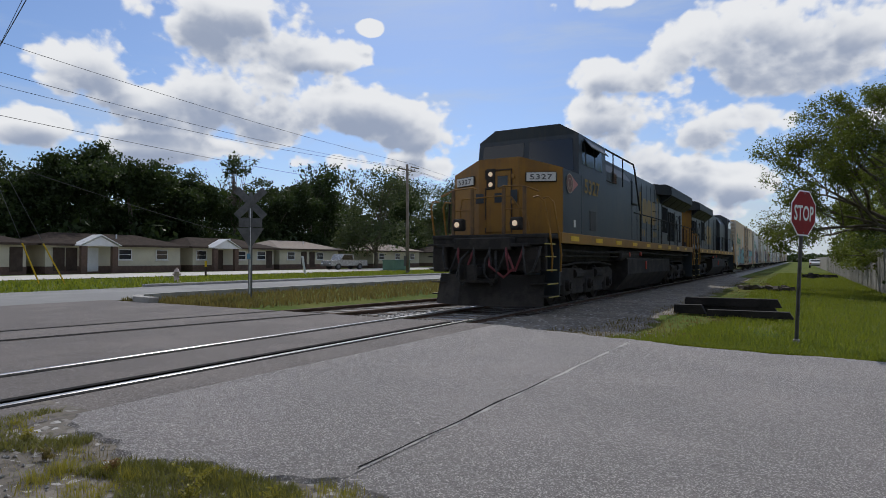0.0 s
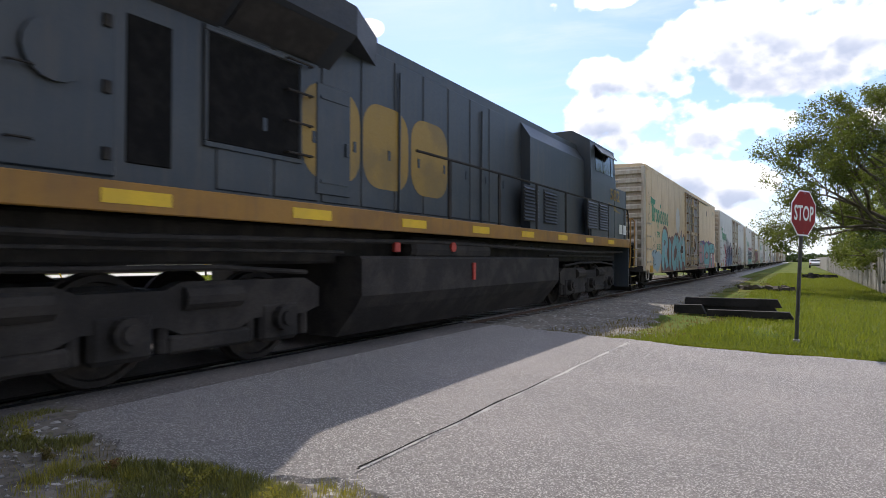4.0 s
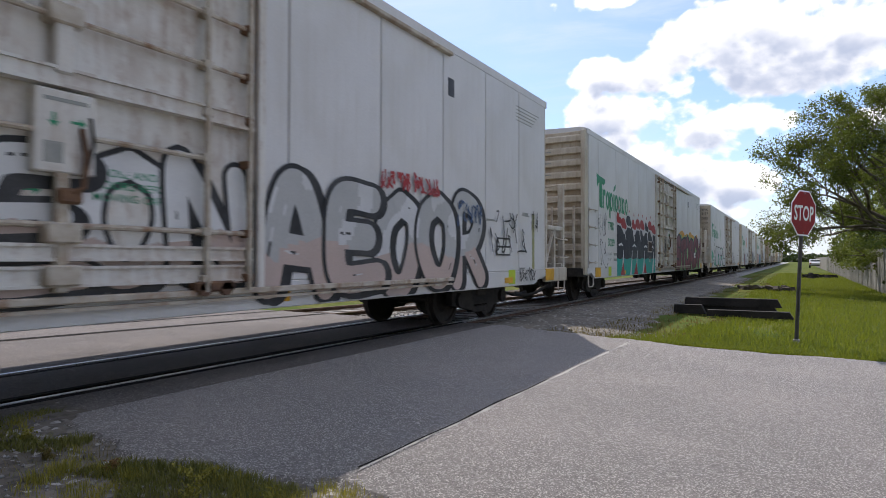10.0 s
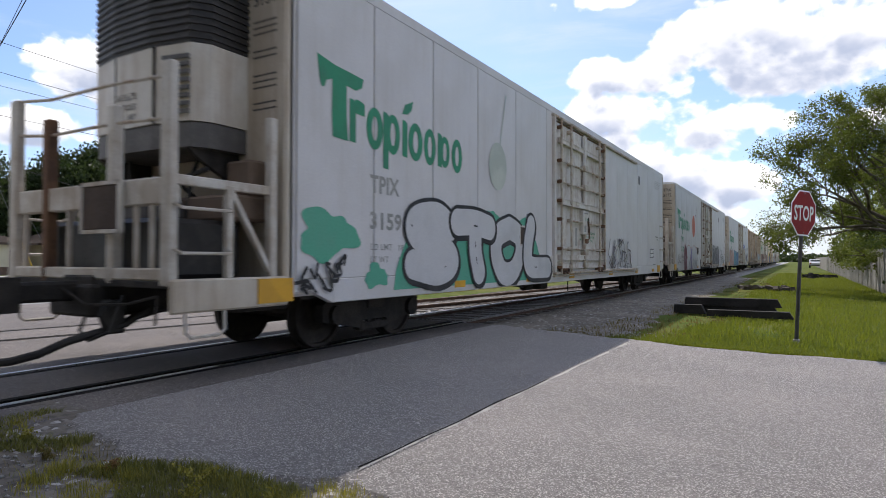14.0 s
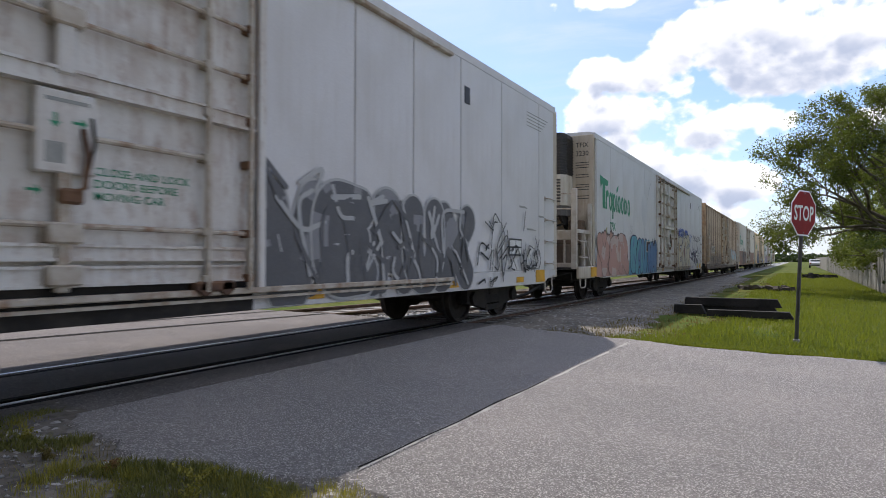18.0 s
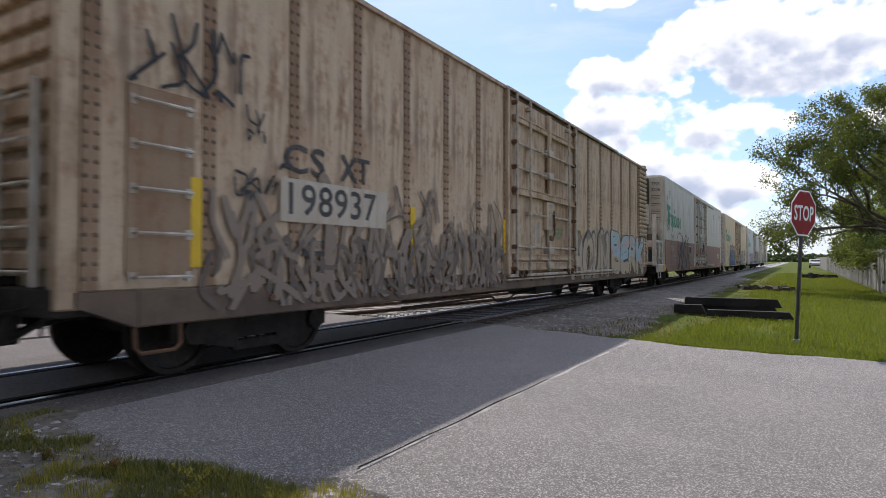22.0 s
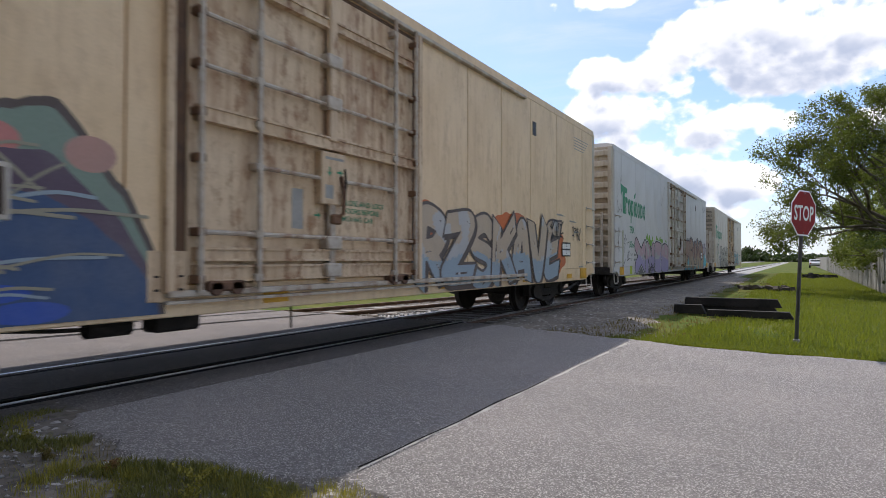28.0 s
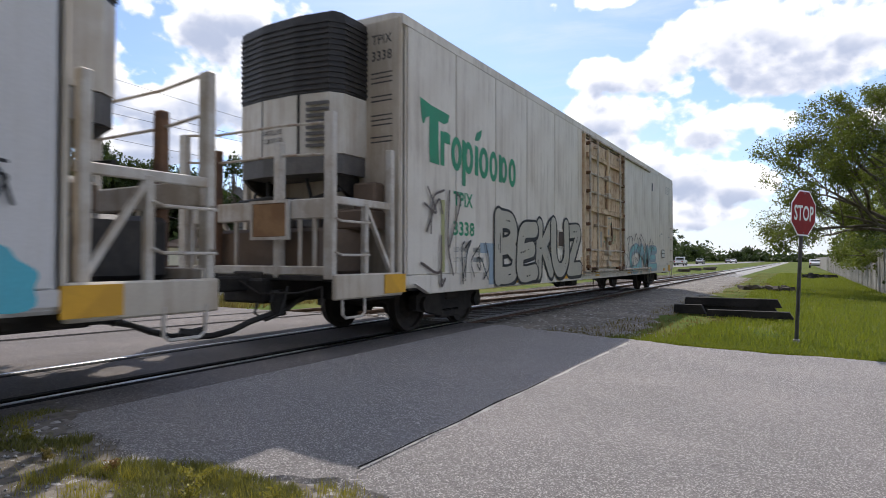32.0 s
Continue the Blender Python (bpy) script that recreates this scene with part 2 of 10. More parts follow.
YELLOW_R = surface("yellow reflector", (0.80, 0.52, 0.02), (0.70, 0.45, 0.03), 2, 0.45, 0.0)
GREEN = surface("green lettering", (0.02, 0.27, 0.13), (0.03, 0.22, 0.11), 2, 0.5, 0.0)
INK = surface("black stencil", (0.05, 0.05, 0.05), (0.09, 0.085, 0.08), 3, 0.6, 0.0)
STENCIL = surface("grey stencil", (0.30, 0.31, 0.29), (0.38, 0.37, 0.34), 3, 0.7, 0.0)
GRILLE = surface("black grille", (0.028, 0.026, 0.025), (0.05, 0.045, 0.042), 5, 0.5, 0.1)
UNITW = surface("unit panel white", (0.67, 0.64, 0.57), (0.57, 0.52, 0.43), 1.0, 0.45, 0.05, dirt=(0.30, 0.20, 0.12), streak=0.5)
SCREEN = surface("sooty screen", (0.010, 0.010, 0.010), (0.018, 0.017, 0.016), 5, 0.85, 0.1, spec=0.1)
GREYP = surface("dark grey panel", (0.10, 0.095, 0.09), (0.15, 0.14, 0.13), 2, 0.55, 0.05)
WOOD = surface("plywood board", (0.33, 0.19, 0.085), (0.24, 0.13, 0.06), 3, 0.8, 0.2)
TANR = surface("rivet strip paint", (0.36, 0.25, 0.16), (0.28, 0.18, 0.11), 0.8, 0.7, 0.1, dirt=(0.17, 0.09, 0.05), streak=0.75, rust=0.8)
TANK = surface("tank brown", (0.17, 0.12, 0.085), (0.11, 0.08, 0.06), 1.5, 0.7, 0.1)
LOCO = surface("dirty dark blue paint", (0.039, 0.051, 0.064), (0.056, 0.066, 0.075), 0.6, 0.42, 0.05, dirt=(0.085, 0.078, 0.068), streak=0.6)
LOCO_ROOF = surface("sooty roof paint", (0.028, 0.033, 0.042), (0.05, 0.05, 0.05), 0.8, 0.6, 0.1)
GOLD = surface("dirty gold paint", (0.34, 0.17, 0.026), (0.27, 0.13, 0.026), 0.9, 0.5, 0.08, dirt=(0.13, 0.085, 0.04), streak=0.4)
GOLD_D = surface("faded gold lettering", (0.33, 0.21, 0.045), (0.22, 0.15, 0.05), 1.2, 0.55, 0.0)
LOCO_TRUCK = surface("dusty bogie frame", (0.026, 0.023, 0.021), (0.052, 0.045, 0.039), 2, 0.9, 0.3)
GLASSD = glass_mat("dark cab glass", (0.008, 0.010, 0.012), 0.12)
PANE = glass_mat("window pane", (0.03, 0.035, 0.04))
LIT = lamp_mat("lit headlight", (1.0, 0.74, 0.50), 0.5)
GAP = surface("rusty door gap", (0.15, 0.09, 0.055), (0.09, 0.06, 0.045), 5, 0.9, 0.3)
LIP = surface("pale worn joint edge", (0.50, 0.48, 0.44), (0.34, 0.32, 0.30), 2.5, 0.9, 0.3)
BOARD = surface("number board", (0.75, 0.75, 0.72), (0.68, 0.68, 0.65), 3, 0.4, 0.0)
RED = surface("sign red", (0.27, 0.005, 0.011), (0.23, 0.005, 0.010), 2, 0.5, 0.0, spec=0.15)
SIGNW = surface("sign white", (0.80, 0.80, 0.80), (0.74, 0.74, 0.73), 2, 0.4, 0.0)
REDP = surface("red paint", (0.55, 0.07, 0.05), (0.45, 0.06, 0.045), 2, 0.5, 0.0)
HOSE_R = surface("red hose", (0.17, 0.03, 0.035), (0.11, 0.025, 0.03), 5, 0.6, 0.0)
STUCCO = surface("cream stucco", (0.66, 0.61, 0.47), (0.60, 0.55, 0.42), 0.8, 0.9, 0.3)
BRICKB = surface("brown brick base", (0.13, 0.085, 0.065), (0.17, 0.11, 0.085), 4, 0.9, 0.4)
SHINGLE = surface("brown shingle", (0.04, 0.03, 0.025), (0.06, 0.045, 0.037), 2, 0.95, 0.5, fine=12, spec=0.08)
SHINGLE_L = surface("tan shingle", (0.30, 0.25, 0.21), (0.25, 0.21, 0.18), 2, 0.95, 0.5, fine=12)
DARKB = surface("dark brown trim", (0.06, 0.04, 0.03), (0.085, 0.06, 0.045), 2, 0.8, 0.2)
POLE = surface("weathered pole", (0.19, 0.155, 0.125), (0.26, 0.22, 0.18), 2, 0.95, 0.5)
WIRE = surface("black cable", (0.02, 0.02, 0.02), (0.03, 0.03, 0.03), 2, 0.6, 0.0)
FENCE = surface("grey fence board", (0.36, 0.345, 0.32), (0.25, 0.235, 0.21), 1.2, 0.95, 0.3, dirt=(0.15, 0.135, 0.11), streak=0.7, vary=0.5)
CARW = surface("white car body", (0.78, 0.78, 0.78), (0.74, 0.74, 0.74), 1, 0.25, 0.0)
CARS = surface("silver car body", (0.42, 0.43, 0.44), (0.38, 0.39, 0.40), 1, 0.25, 0.0, metal=0.5)
BOXG = surface("green cabinet", (0.13, 0.24, 0.17), (0.11, 0.20, 0.145), 2, 0.6, 0.05)
HYDRANT = surface("faded hydrant", (0.52, 0.42, 0.38), (0.45, 0.33, 0.28), 3, 0.6, 0.1)
LIME = surface("lime sticker", (0.50, 0.62, 0.04), (0.42, 0.55, 0.05), 3, 0.5, 0.0)
ORANGE = surface("painted orange", (0.66, 0.15, 0.06), (0.55, 0.10, 0.04), 2.5, 0.5, 0.0)
PEAR = surface("faded painted fruit", (0.56, 0.60, 0.52), (0.44, 0.49, 0.42), 1.5, 0.5, 0.0)
FADE = surface("faded blush paint", (0.70, 0.65, 0.59), (0.63, 0.60, 0.56), 1.5, 0.5, 0.0)
FADE_W = surface("faded white patch", (0.65, 0.645, 0.645), (0.58, 0.58, 0.58), 0.8, 0.5, 0.0)


def sprays():
    """Spray paints, by name."""
    table = {"cyan": (0.25, 0.52, 0.53), "slate": (0.30, 0.38, 0.44), "brown": (0.16, 0.085, 0.07), "black": (0.02, 0.02, 0.022), "white": (0.72, 0.72, 0.72),
             "navy": (0.028, 0.028, 0.075), "blue": (0.05, 0.095, 0.20), "earth": (0.27, 0.155, 0.115), "soot": (0.15, 0.115, 0.09), "ash": (0.27, 0.21, 0.16), "sky": (0.10, 0.27, 0.40), "shell": (0.50, 0.40, 0.29), "haze": (0.38, 0.50, 0.55), "red": (0.36, 0.03, 0.035), "teal": (0.02, 0.36, 0.30), "maroon": (0.15, 0.02, 0.035), "tan": (0.36, 0.22, 0.15),
             "lime": (0.24, 0.42, 0.17), "amber": (0.72, 0.36, 0.03), "orange": (0.60, 0.16, 0.05), "salmon": (0.55, 0.22, 0.20), "pink": (0.52, 0.36, 0.40), "rose": (0.54, 0.42, 0.37),
             "lilac": (0.38, 0.33, 0.52), "purple": (0.12, 0.06, 0.22), "grey": (0.26, 0.26, 0.27), "silver": (0.46, 0.46, 0.45), "cream": (0.62, 0.55, 0.40), "grass": (0.20, 0.44, 0.06),
             "umber": (0.22, 0.10, 0.075), "mint": (0.10, 0.42, 0.28), "aqua": (0.10, 0.50, 0.62), "dim": (0.11, 0.085, 0.075), "pale": (0.62, 0.62, 0.62), "ink": (0.018, 0.022, 0.035), "wine": (0.24, 0.045, 0.06), "rosy": (0.50, 0.29, 0.24), "pinkish": (0.52, 0.26, 0.27),
             "aquamarine": (0.17, 0.45, 0.46), "aquadark": (0.09, 0.32, 0.36), "violet": (0.20, 0.16, 0.36), "smoke": (0.12, 0.12, 0.125), "turquoise": (0.12, 0.34, 0.40), "denim": (0.10, 0.20, 0.36),
             "sand": (0.44, 0.32, 0.20), "cobalt": (0.04, 0.10, 0.42), "plum": (0.12, 0.085, 0.12), "moss": (0.22, 0.30, 0.24), "dust": (0.46, 0.43, 0.35), "brush": (0.055, 0.05, 0.055), "straw": (0.33, 0.31, 0.23)}
    return {k: surface("spray paint " + k, c, tuple(0.78 * x + 0.05 for x in c), 1.6, 0.6, 0.0, lo=0.4, hi=0.7) for k, c in table.items()}


SPRAY = sprays()

# ---- building helpers ----


class M:
    """Collects faces for one mesh."""

    def __init__(self):
        self.v, self.f, self.mi = [], [], []

    def add(self, vs, fs, mi=0):
        n = len(self.v)
        self.v += [tuple(p) for p in vs]
        self.f += [tuple(n + i for i in q) for q in fs]
        self.mi += [mi] * len(fs)
        return self

    def box(self, x0, x1, y0, y1, z0, z1, c=0.0, mi=0):
        """A box, its edges cut by c."""
        lo, hi = (min(x0, x1), min(y0, y1), min(z0, z1)), (max(x0, x1), max(y0, y1), max(z0, z1))
        if c <= 0:
            vs = [(x, y, z) for x in (lo[0], hi[0]) for y in (lo[1], hi[1]) for z in (lo[2], hi[2])]
            return self.add(vs, [(0, 1, 3, 2), (4, 6, 7, 5), (0, 4, 5, 1), (2, 3, 7, 6), (0, 2, 6, 4), (1, 5, 7, 3)], mi)
        c = min(c, *(0.45 * (b - a) for a, b in zip(lo, hi)))
        idx, vs = {}, []
        for s in [(a, b, d) for a in (0, 1) for b in (0, 1) for d in (0, 1)]:
            p = [hi[k] if s[k] else lo[k] for k in range(3)]
            for k in range(3):
                q = [p[j] if j == k else p[j] + (-c if s[j] else c) for j in range(3)]
                idx[s, k] = len(vs)
                vs.append(q)
        fs = []
        for k in range(3):
            i, j = (k + 1) % 3, (k + 2) % 3
            for e in (0, 1):
                def key(a, b):
                    s = [0, 0, 0]
                    s[k], s[i], s[j] = e, a, b
                    return tuple(s)
                ring = [idx[key(a, b), k] for a, b in ((0, 0), (1, 0), (1, 1), (0, 1))]
                fs.append(ring if e else ring[::-1])
            for a in (0, 1):
                for b in (0, 1):
                    def key2(e):
                        s = [0, 0, 0]
                        s[k], s[i], s[j] = e, a, b
                        return tuple(s)
                    q = [idx[key2(0), i], idx[key2(1), i], idx[key2(1), j], idx[key2(0), j]]
                    fs.append(q if a != b else q[::-1])
        for s in [(a, b, d) for a in (0, 1) for b in (0, 1) for d in (0, 1)]:
            t = [idx[s, 0], idx[s, 1], idx[s, 2]]
            fs.append(t if sum(s) % 2 else t[::-1])
        return self.add(vs, fs, mi)

    def prism(self, poly, axis, a, b, mi=0):
        """A flat outline (in the two other axes, in order) drawn out from a to b along an axis."""
        n = len(poly)

        def at(p, t):
            return {0: (t, p[0], p[1]), 1: (p[0], t, p[1]), 2: (p[0], p[1], t)}[axis]
        vs = [at(p, a) for p in poly] + [at(p, b) for p in poly]
        fs = [tuple(range(n))[::-1], tuple(range(n, 2 * n))]
        fs += [(i, (i + 1) % n, n + (i + 1) % n, n + i) for i in range(n)]
        return self.add(vs, fs, mi)

    def cyl(self, p, q, r, n=10, r2=None, mi=0, caps=True):
        p, q = Vector(p), Vector(q)
        r2 = r if r2 is None else r2
        w = (q - p).normalized()
        u = w.orthogonal().normalized()
        s = w.cross(u)
        ring = [(math.cos(2 * math.pi * i / n), math.sin(2 * math.pi * i / n)) for i in range(n)]
        vs = [p + r * (a * u + b * s) for a, b in ring] + [q + r2 * (a * u + b * s) for a, b in ring]
        fs = [(i, (i + 1) % n, n + (i + 1) % n, n + i) for i in range(n)]
        if caps:
            fs += [tuple(range(n))[::-1], tuple(range(n, 2 * n))]
        return self.add(vs, fs, mi)

    def tube(self, pts, r, n=6, taper=None, mi=0):
        pts = [Vector(p) for p in pts]
        vs, u = [], None
        for i, p in enumerate(pts):
            w = (pts[min(i + 1, len(pts) - 1)] - pts[max(i - 1, 0)]).normalized()
            u = w.orthogonal().normalized() if u is None else (u - w * u.dot(w)).normalized()
            s = w.cross(u)
            rr = r if taper is None else r + (taper - r) * i / (len(pts) - 1)
            vs += [p + rr * (math.cos(2 * math.pi * k / n) * u + math.sin(2 * math.pi * k / n) * s) for k in range(n)]
        fs = [(j * n + k, j * n + (k + 1) % n, (j + 1) * n + (k + 1) % n, (j + 1) * n + k) for j in range(len(pts) - 1) for k in range(n)]
        fs += [tuple(range(n))[::-1], tuple(range(len(vs) - n, len(vs)))]
        return self.add(vs, fs, mi)

    def lathe(self, prof, centre, axis, n=20, mi=0):
        """prof: (along, radius) pairs round an axis through centre."""
        c, vs = Vector(centre), []
        for a, r in prof:
            for k in range(n):
                g = 2 * math.pi * k / n
                p, q = r * math.cos(g), r * math.sin(g)
                vs.append(c + Vector({0: (a, p, q), 1: (p, a, q), 2: (p, q, a)}[axis]))
        fs = [(j * n + k, j * n + (k + 1) % n, (j + 1) * n + (k + 1) % n, (j + 1) * n + k) for j in range(len(prof) - 1) for k in range(n)]
        return self.add(vs, fs, mi)

    def sheet(self, poly, x, mi=0):
        """A flat outline in y, z at a fixed x: paint on a side."""
        return self.add([(x, a, b) for a, b in poly], [tuple(range(len(poly)))], mi)

    def disc(self, x, y, z, r, n=14, ry=None, mi=0):
        return self.sheet([(y + (ry or r) * math.cos(2 * math.pi * k / n), z + r * math.sin(2 * math.pi * k / n)) for k in range(n)], x, mi)

    def mesh(self, name, *mats, smooth=False):
        me = bpy.data.meshes.new(name)
        me.from_pydata(self.v, [], self.f)
        for m in mats:
            me.materials.append(m)
        if len(mats) > 1:
            me.polygons.foreach_set("material_index", self.mi)
        if smooth:
            me.polygons.foreach_set("use_smooth", [True] * len(me.polygons))
        me.update()
        bm = bmesh.new()
        bm.from_mesh(me)
        if len(bm.faces) < 4000 and len(bm.faces) > 1:
            bmesh.ops.recalc_face_normals(bm, faces=bm.faces)
            bm.to_mesh(me)
        bm.free()
        return me


SHARED = {}


def part(name, mesh, mat, parent, label="", m=None, smooth=False):
    """One mesh object under a thing or a part. mesh: an M, or a (key, function) pair whose mesh is made once and shared."""
    if isinstance(mesh, tuple):
        key, make = mesh
        if key not in SHARED:
            SHARED[key] = make().mesh(name, mat, smooth=smooth)
        me = SHARED[key]
    else:
        me = mesh.mesh(name, mat, smooth=smooth)
    ob = new(name, me)
    if me.materials[0] != mat:
        ob.material_slots[0].link = "OBJECT"
        ob.material_slots[0].material = mat
    ob.parent = parent
    if m is not None:
        ob.matrix_local = m
    if label:
        tagged(ob, label)
    return ob


def thing(name, label, category, m=None, group="", kind="", mesh=None):
    ob = new(name, mesh)
    if mesh is None:
        ob.empty_display_size = 0.3
    if m is not None:
        ob.matrix_world = m
    return tagged(ob, label, category, group, kind)


def shift(x, y, z):
    return Matrix.Translation((x, y, z))


WORDS = {}


def word_mesh(text, offset=0.0, spacing=1.0):
    """Outline faces of a word in the built-in font: points (x, y) scaled to a unit-high box, and faces."""
    key = (text, offset, spacing)
    if key not in WORDS:
        cu = bpy.data.curves.new("word", "FONT")
        cu.body, cu.offset, cu.space_character, cu.resolution_u = text, offset, spacing, 3
        ob = bpy.data.objects.new("word", cu)
        me = bpy.data.meshes.new_from_object(ob)
        WORDS[key] = ([(p.co.x, p.co.y) for p in me.vertices], [tuple(q.vertices) for q in me.polygons])
        bpy.data.objects.remove(ob)
        bpy.data.curves.remove(cu)
        bpy.data.meshes.remove(me)
    return WORDS[key]


def lettering(mm, text, x, y0, z0, height, width=None, offset=0.012, spacing=1.05, mi=0):
    """Adds a word to a side sheet at x, from y0 on, standing on z0."""
    vs, fs = word_mesh(text, offset, spacing)
    ax, bx = min(p[0] for p in vs), max(p[0] for p in vs)
    ay, by = min(p[1] for p in vs), max(p[1] for p in vs)
    k = height / (by - ay)
    kx = k if width is None else width / (bx - ax)
    return mm.add([(x, y0 + (p[0] - ax) * kx, z0 + (p[1] - ay) * k) for p in vs], fs, mi)


# ---- ground ----


def ground_z(x):
    return 0.0 if x <= -5.2 else (-0.17 * (x + 5.2) / 4.2 if x < -1 else -0.17)


ROAD0, ROAD1 = 2.55, 10.1  # the crossing road runs along X between these


def grid_sheet(xs, ys, zf):
    mm = M()
    mm.add([(x, y, zf(x, y)) for y in ys for x in xs],
           [(j * len(xs) + i, j * len(xs) + i + 1, (j + 1) * len(xs) + i + 1, (j + 1) * len(xs) + i) for j in range(len(ys) - 1) for i in range(len(xs) - 1)])
    return mm


def near_edge(x):
    """The road's edge on the camera's side: straight over the track, swinging away to the camera's right."""
    return 2.45 + 0.10 * math.sin(x * 2.1) + 0.05 * math.sin(x * 7.3) + 0.16 * max(0.0, x + 3.6) if x < -2.0 else 2.78 - 1.9 * max(0.0, x + 1.9) ** 1.2


def build_ground():
    xs = [-3000, -800, -300, -120, -60, -40, -30, -25, -20, -15, -12, -10, -8.5, -7, -5.8, -5.2, -4.5, -3.8, -3, -2.2, -1.6, -1, 0, 1.5, 3, 6, 12, 30, 100, 400, 1500, 3000]
    ys = [-3000, -1000, -300, -100, -40, -15, -5, 0, 2, 3, 6, 9, 10.5, 12, 16, 24, 40, 70, 120, 250, 500, 1200, 3000, 4500]

    def zf(x, y):
        z = ground_z(x) - 0.06
        if -12 < x < -4.0 and not (1.5 < y < 11):
            z -= 0.16
        return z
    g = new("ground", grid_sheet(xs, ys, zf).mesh("ground", LAWN))
    tagged(g, "flat grassy ground beside the railway, sunlit", "ground", kind="structure")
    # crossing road, its two asphalts and joints
    n = 60
    # three strips, with open flangeways along the rails between them
    gaps = ((TX - 0.8125, TX - 0.6275), (TX + 0.6275, TX + 0.8125))
    strips = [(-17.5, gaps[0][0]), (gaps[0][1], gaps[1][0]), (gaps[1][1], -4.885)]
    for x0, x1 in strips:
        m2 = grid_sheet([x0 + (x1 - x0) * i / 8 for i in range(9)], [ROAD0 - 1.5, 2.2, 4, 6, 8, ROAD1], lambda x, y: ground_z(x) - 0.004)
        for x in (x0, x1):
            if x != -17.5 and x != -4.885:
                m2.add([(x, ROAD0 - 1.5, -0.004), (x, ROAD1, -0.004), (x, ROAD1, -0.2), (x, ROAD0 - 1.5, -0.2)], [(0, 1, 2, 3)])
        tagged(new("road_crossing", m2.mesh("road_crossing", ASPHALT_B)), "brownish worn asphalt laid between and beside the rails", "road", kind="structure")
    for x in (TX - 0.6275, TX + 0.6275 - 0.09, TX + 0.8125):
        strip = M().box(x, x + 0.09, ROAD0 - 1.5, ROAD1, -0.03, 0.0005, 0.004)
        tagged(new("flangeway_strip", strip.mesh("flangeway_strip", TAR)), "black greasy filler beside the rail in the road", "road", kind="structure")
    mm = M()
    xs = [-4.885 + 2.52 * i / n for i in range(n + 1)]
    rows = []
    for x in xs:
        a = near_edge(x) + 0.03 * math.sin(x * 23)
        b = ROAD1 + 0.05 * math.sin(x * 5) + 0.03 * math.sin(x * 17)
        rows.append([(x, a - 0.07, ground_z(x) - 0.045), (x, a, ground_z(x) + 0.004)] + [(x, a + (b - a) * k / 6, ground_z(x) + 0.006) for k in range(1, 6)] + [(x, b, ground_z(x) + 0.004), (x, b + 0.1, ground_z(x) - 0.09)])
    mm.add([p for q in rows for p in q], [(i * 9 + k, (i + 1) * 9 + k, (i + 1) * 9 + k + 1, i * 9 + k + 1) for i in range(n) for k in range(8)])
    tagged(new("road_apron", mm.mesh("road_apron", ASPHALT)), "grey asphalt apron with coarse exposed aggregate", "road", kind="structure")
    mm = M()
    xs = [-2.38 + 42.0 * (i / n) ** 2 for i in range(n + 1)]
    rows = []
    for x in xs:
        a = max(near_edge(x), -7.0)
        b = ROAD1 + 0.05 * math.sin(x * 5) + 0.03 * math.sin(x * 17)
        rows.append([(x, a - 0.07, ground_z(x) - 0.045), (x, a, ground_z(x))] + [(x, a + (b - a) * k / 6, ground_z(x) + 0.002) for k in range(1, 6)] + [(x, b, ground_z(x)), (x, b + 0.1, ground_z(x) - 0.09)])
    mm.add([p for q in rows for p in q], [(i * 9 + k, (i + 1) * 9 + k, (i + 1) * 9 + k + 1, i * 9 + k + 1) for i in range(n) for k in range(8)])
    tagged(new("road_main", mm.mesh("road_main", ASPHALT)), "worn grey asphalt road with coarse exposed aggregate", "road", kind="structure")
    # the crack and worn pale lip along the joint
    mm, lip = M(), M()
    for i in range(90):
        y, y2 = 2.99 + 7.1 * i / 90, 2.99 + 7.1 * (i + 1) / 90
        w = [(0.008 + 0.014 * abs(noise.noise((0, q * 2.1, 3)))) if q < 6.3 else 0.0015 for q in (y, y2)]
        o = [-2.39 + 0.005 * (q - 4) + 0.02 * noise.noise((q * 1.3, 0, 1)) for q in (y, y2)]
        mm.add([(o[0] - w[0], y, -0.102), (o[0] + w[0], y, -0.102), (o[1] + w[1], y2, -0.102), (o[1] - w[1], y2, -0.102)], [(0, 1, 2, 3)])
        l0 = [(0.013 if q < 5.9 else 0.03) + 0.03 * noise.noise((q * 2.0, 5, 0)) + 0.03 * noise.noise((q * 11.0, 5, 0)) for q in (y, y2)]
        l0 = [max(0.004, q) for q in l0]
        lip.add([(o[0] + w[0], y, ground_z(-2.3) + 0.014), (o[0] + w[0] + l0[0], y, ground_z(-2.3) + 0.008), (o[1] + w[1] + l0[1], y2, ground_z(-2.3) + 0.008), (o[1] + w[1], y2, ground_z(-2.3) + 0.014)], [(0, 1, 2, 3)])
    tagged(new("road_joint", mm.mesh("road_joint", TAR)), "dark cracked joint across the road", "road joint", kind="structure")
    tagged(new("road_joint_lip", lip.mesh("road_joint_lip", LIP)), "pale worn lip along the road joint", "road joint", kind="structure")
    # beyond the track: the parallel road, its kerb, the pale drive
    mm = grid_sheet([-24.2, -20.5, -17.2], [-400, -50, 0, 20, 60, 150, 400, 900], lambda x, y: -0.012)
    tagged(new("road_parallel", mm.mesh("road_parallel", ASPHALT_C)), "sunlit grey road running beside the railway", "road", kind="structure")
    mm = grid_sheet([-48, -44, -38.0], [-200, 0, 40, 90, 200], lambda x, y: -0.02)
    tagged(new("drive", mm.mesh("drive", SAND)), "pale sandy drive before the low houses", "drive", kind="structure")
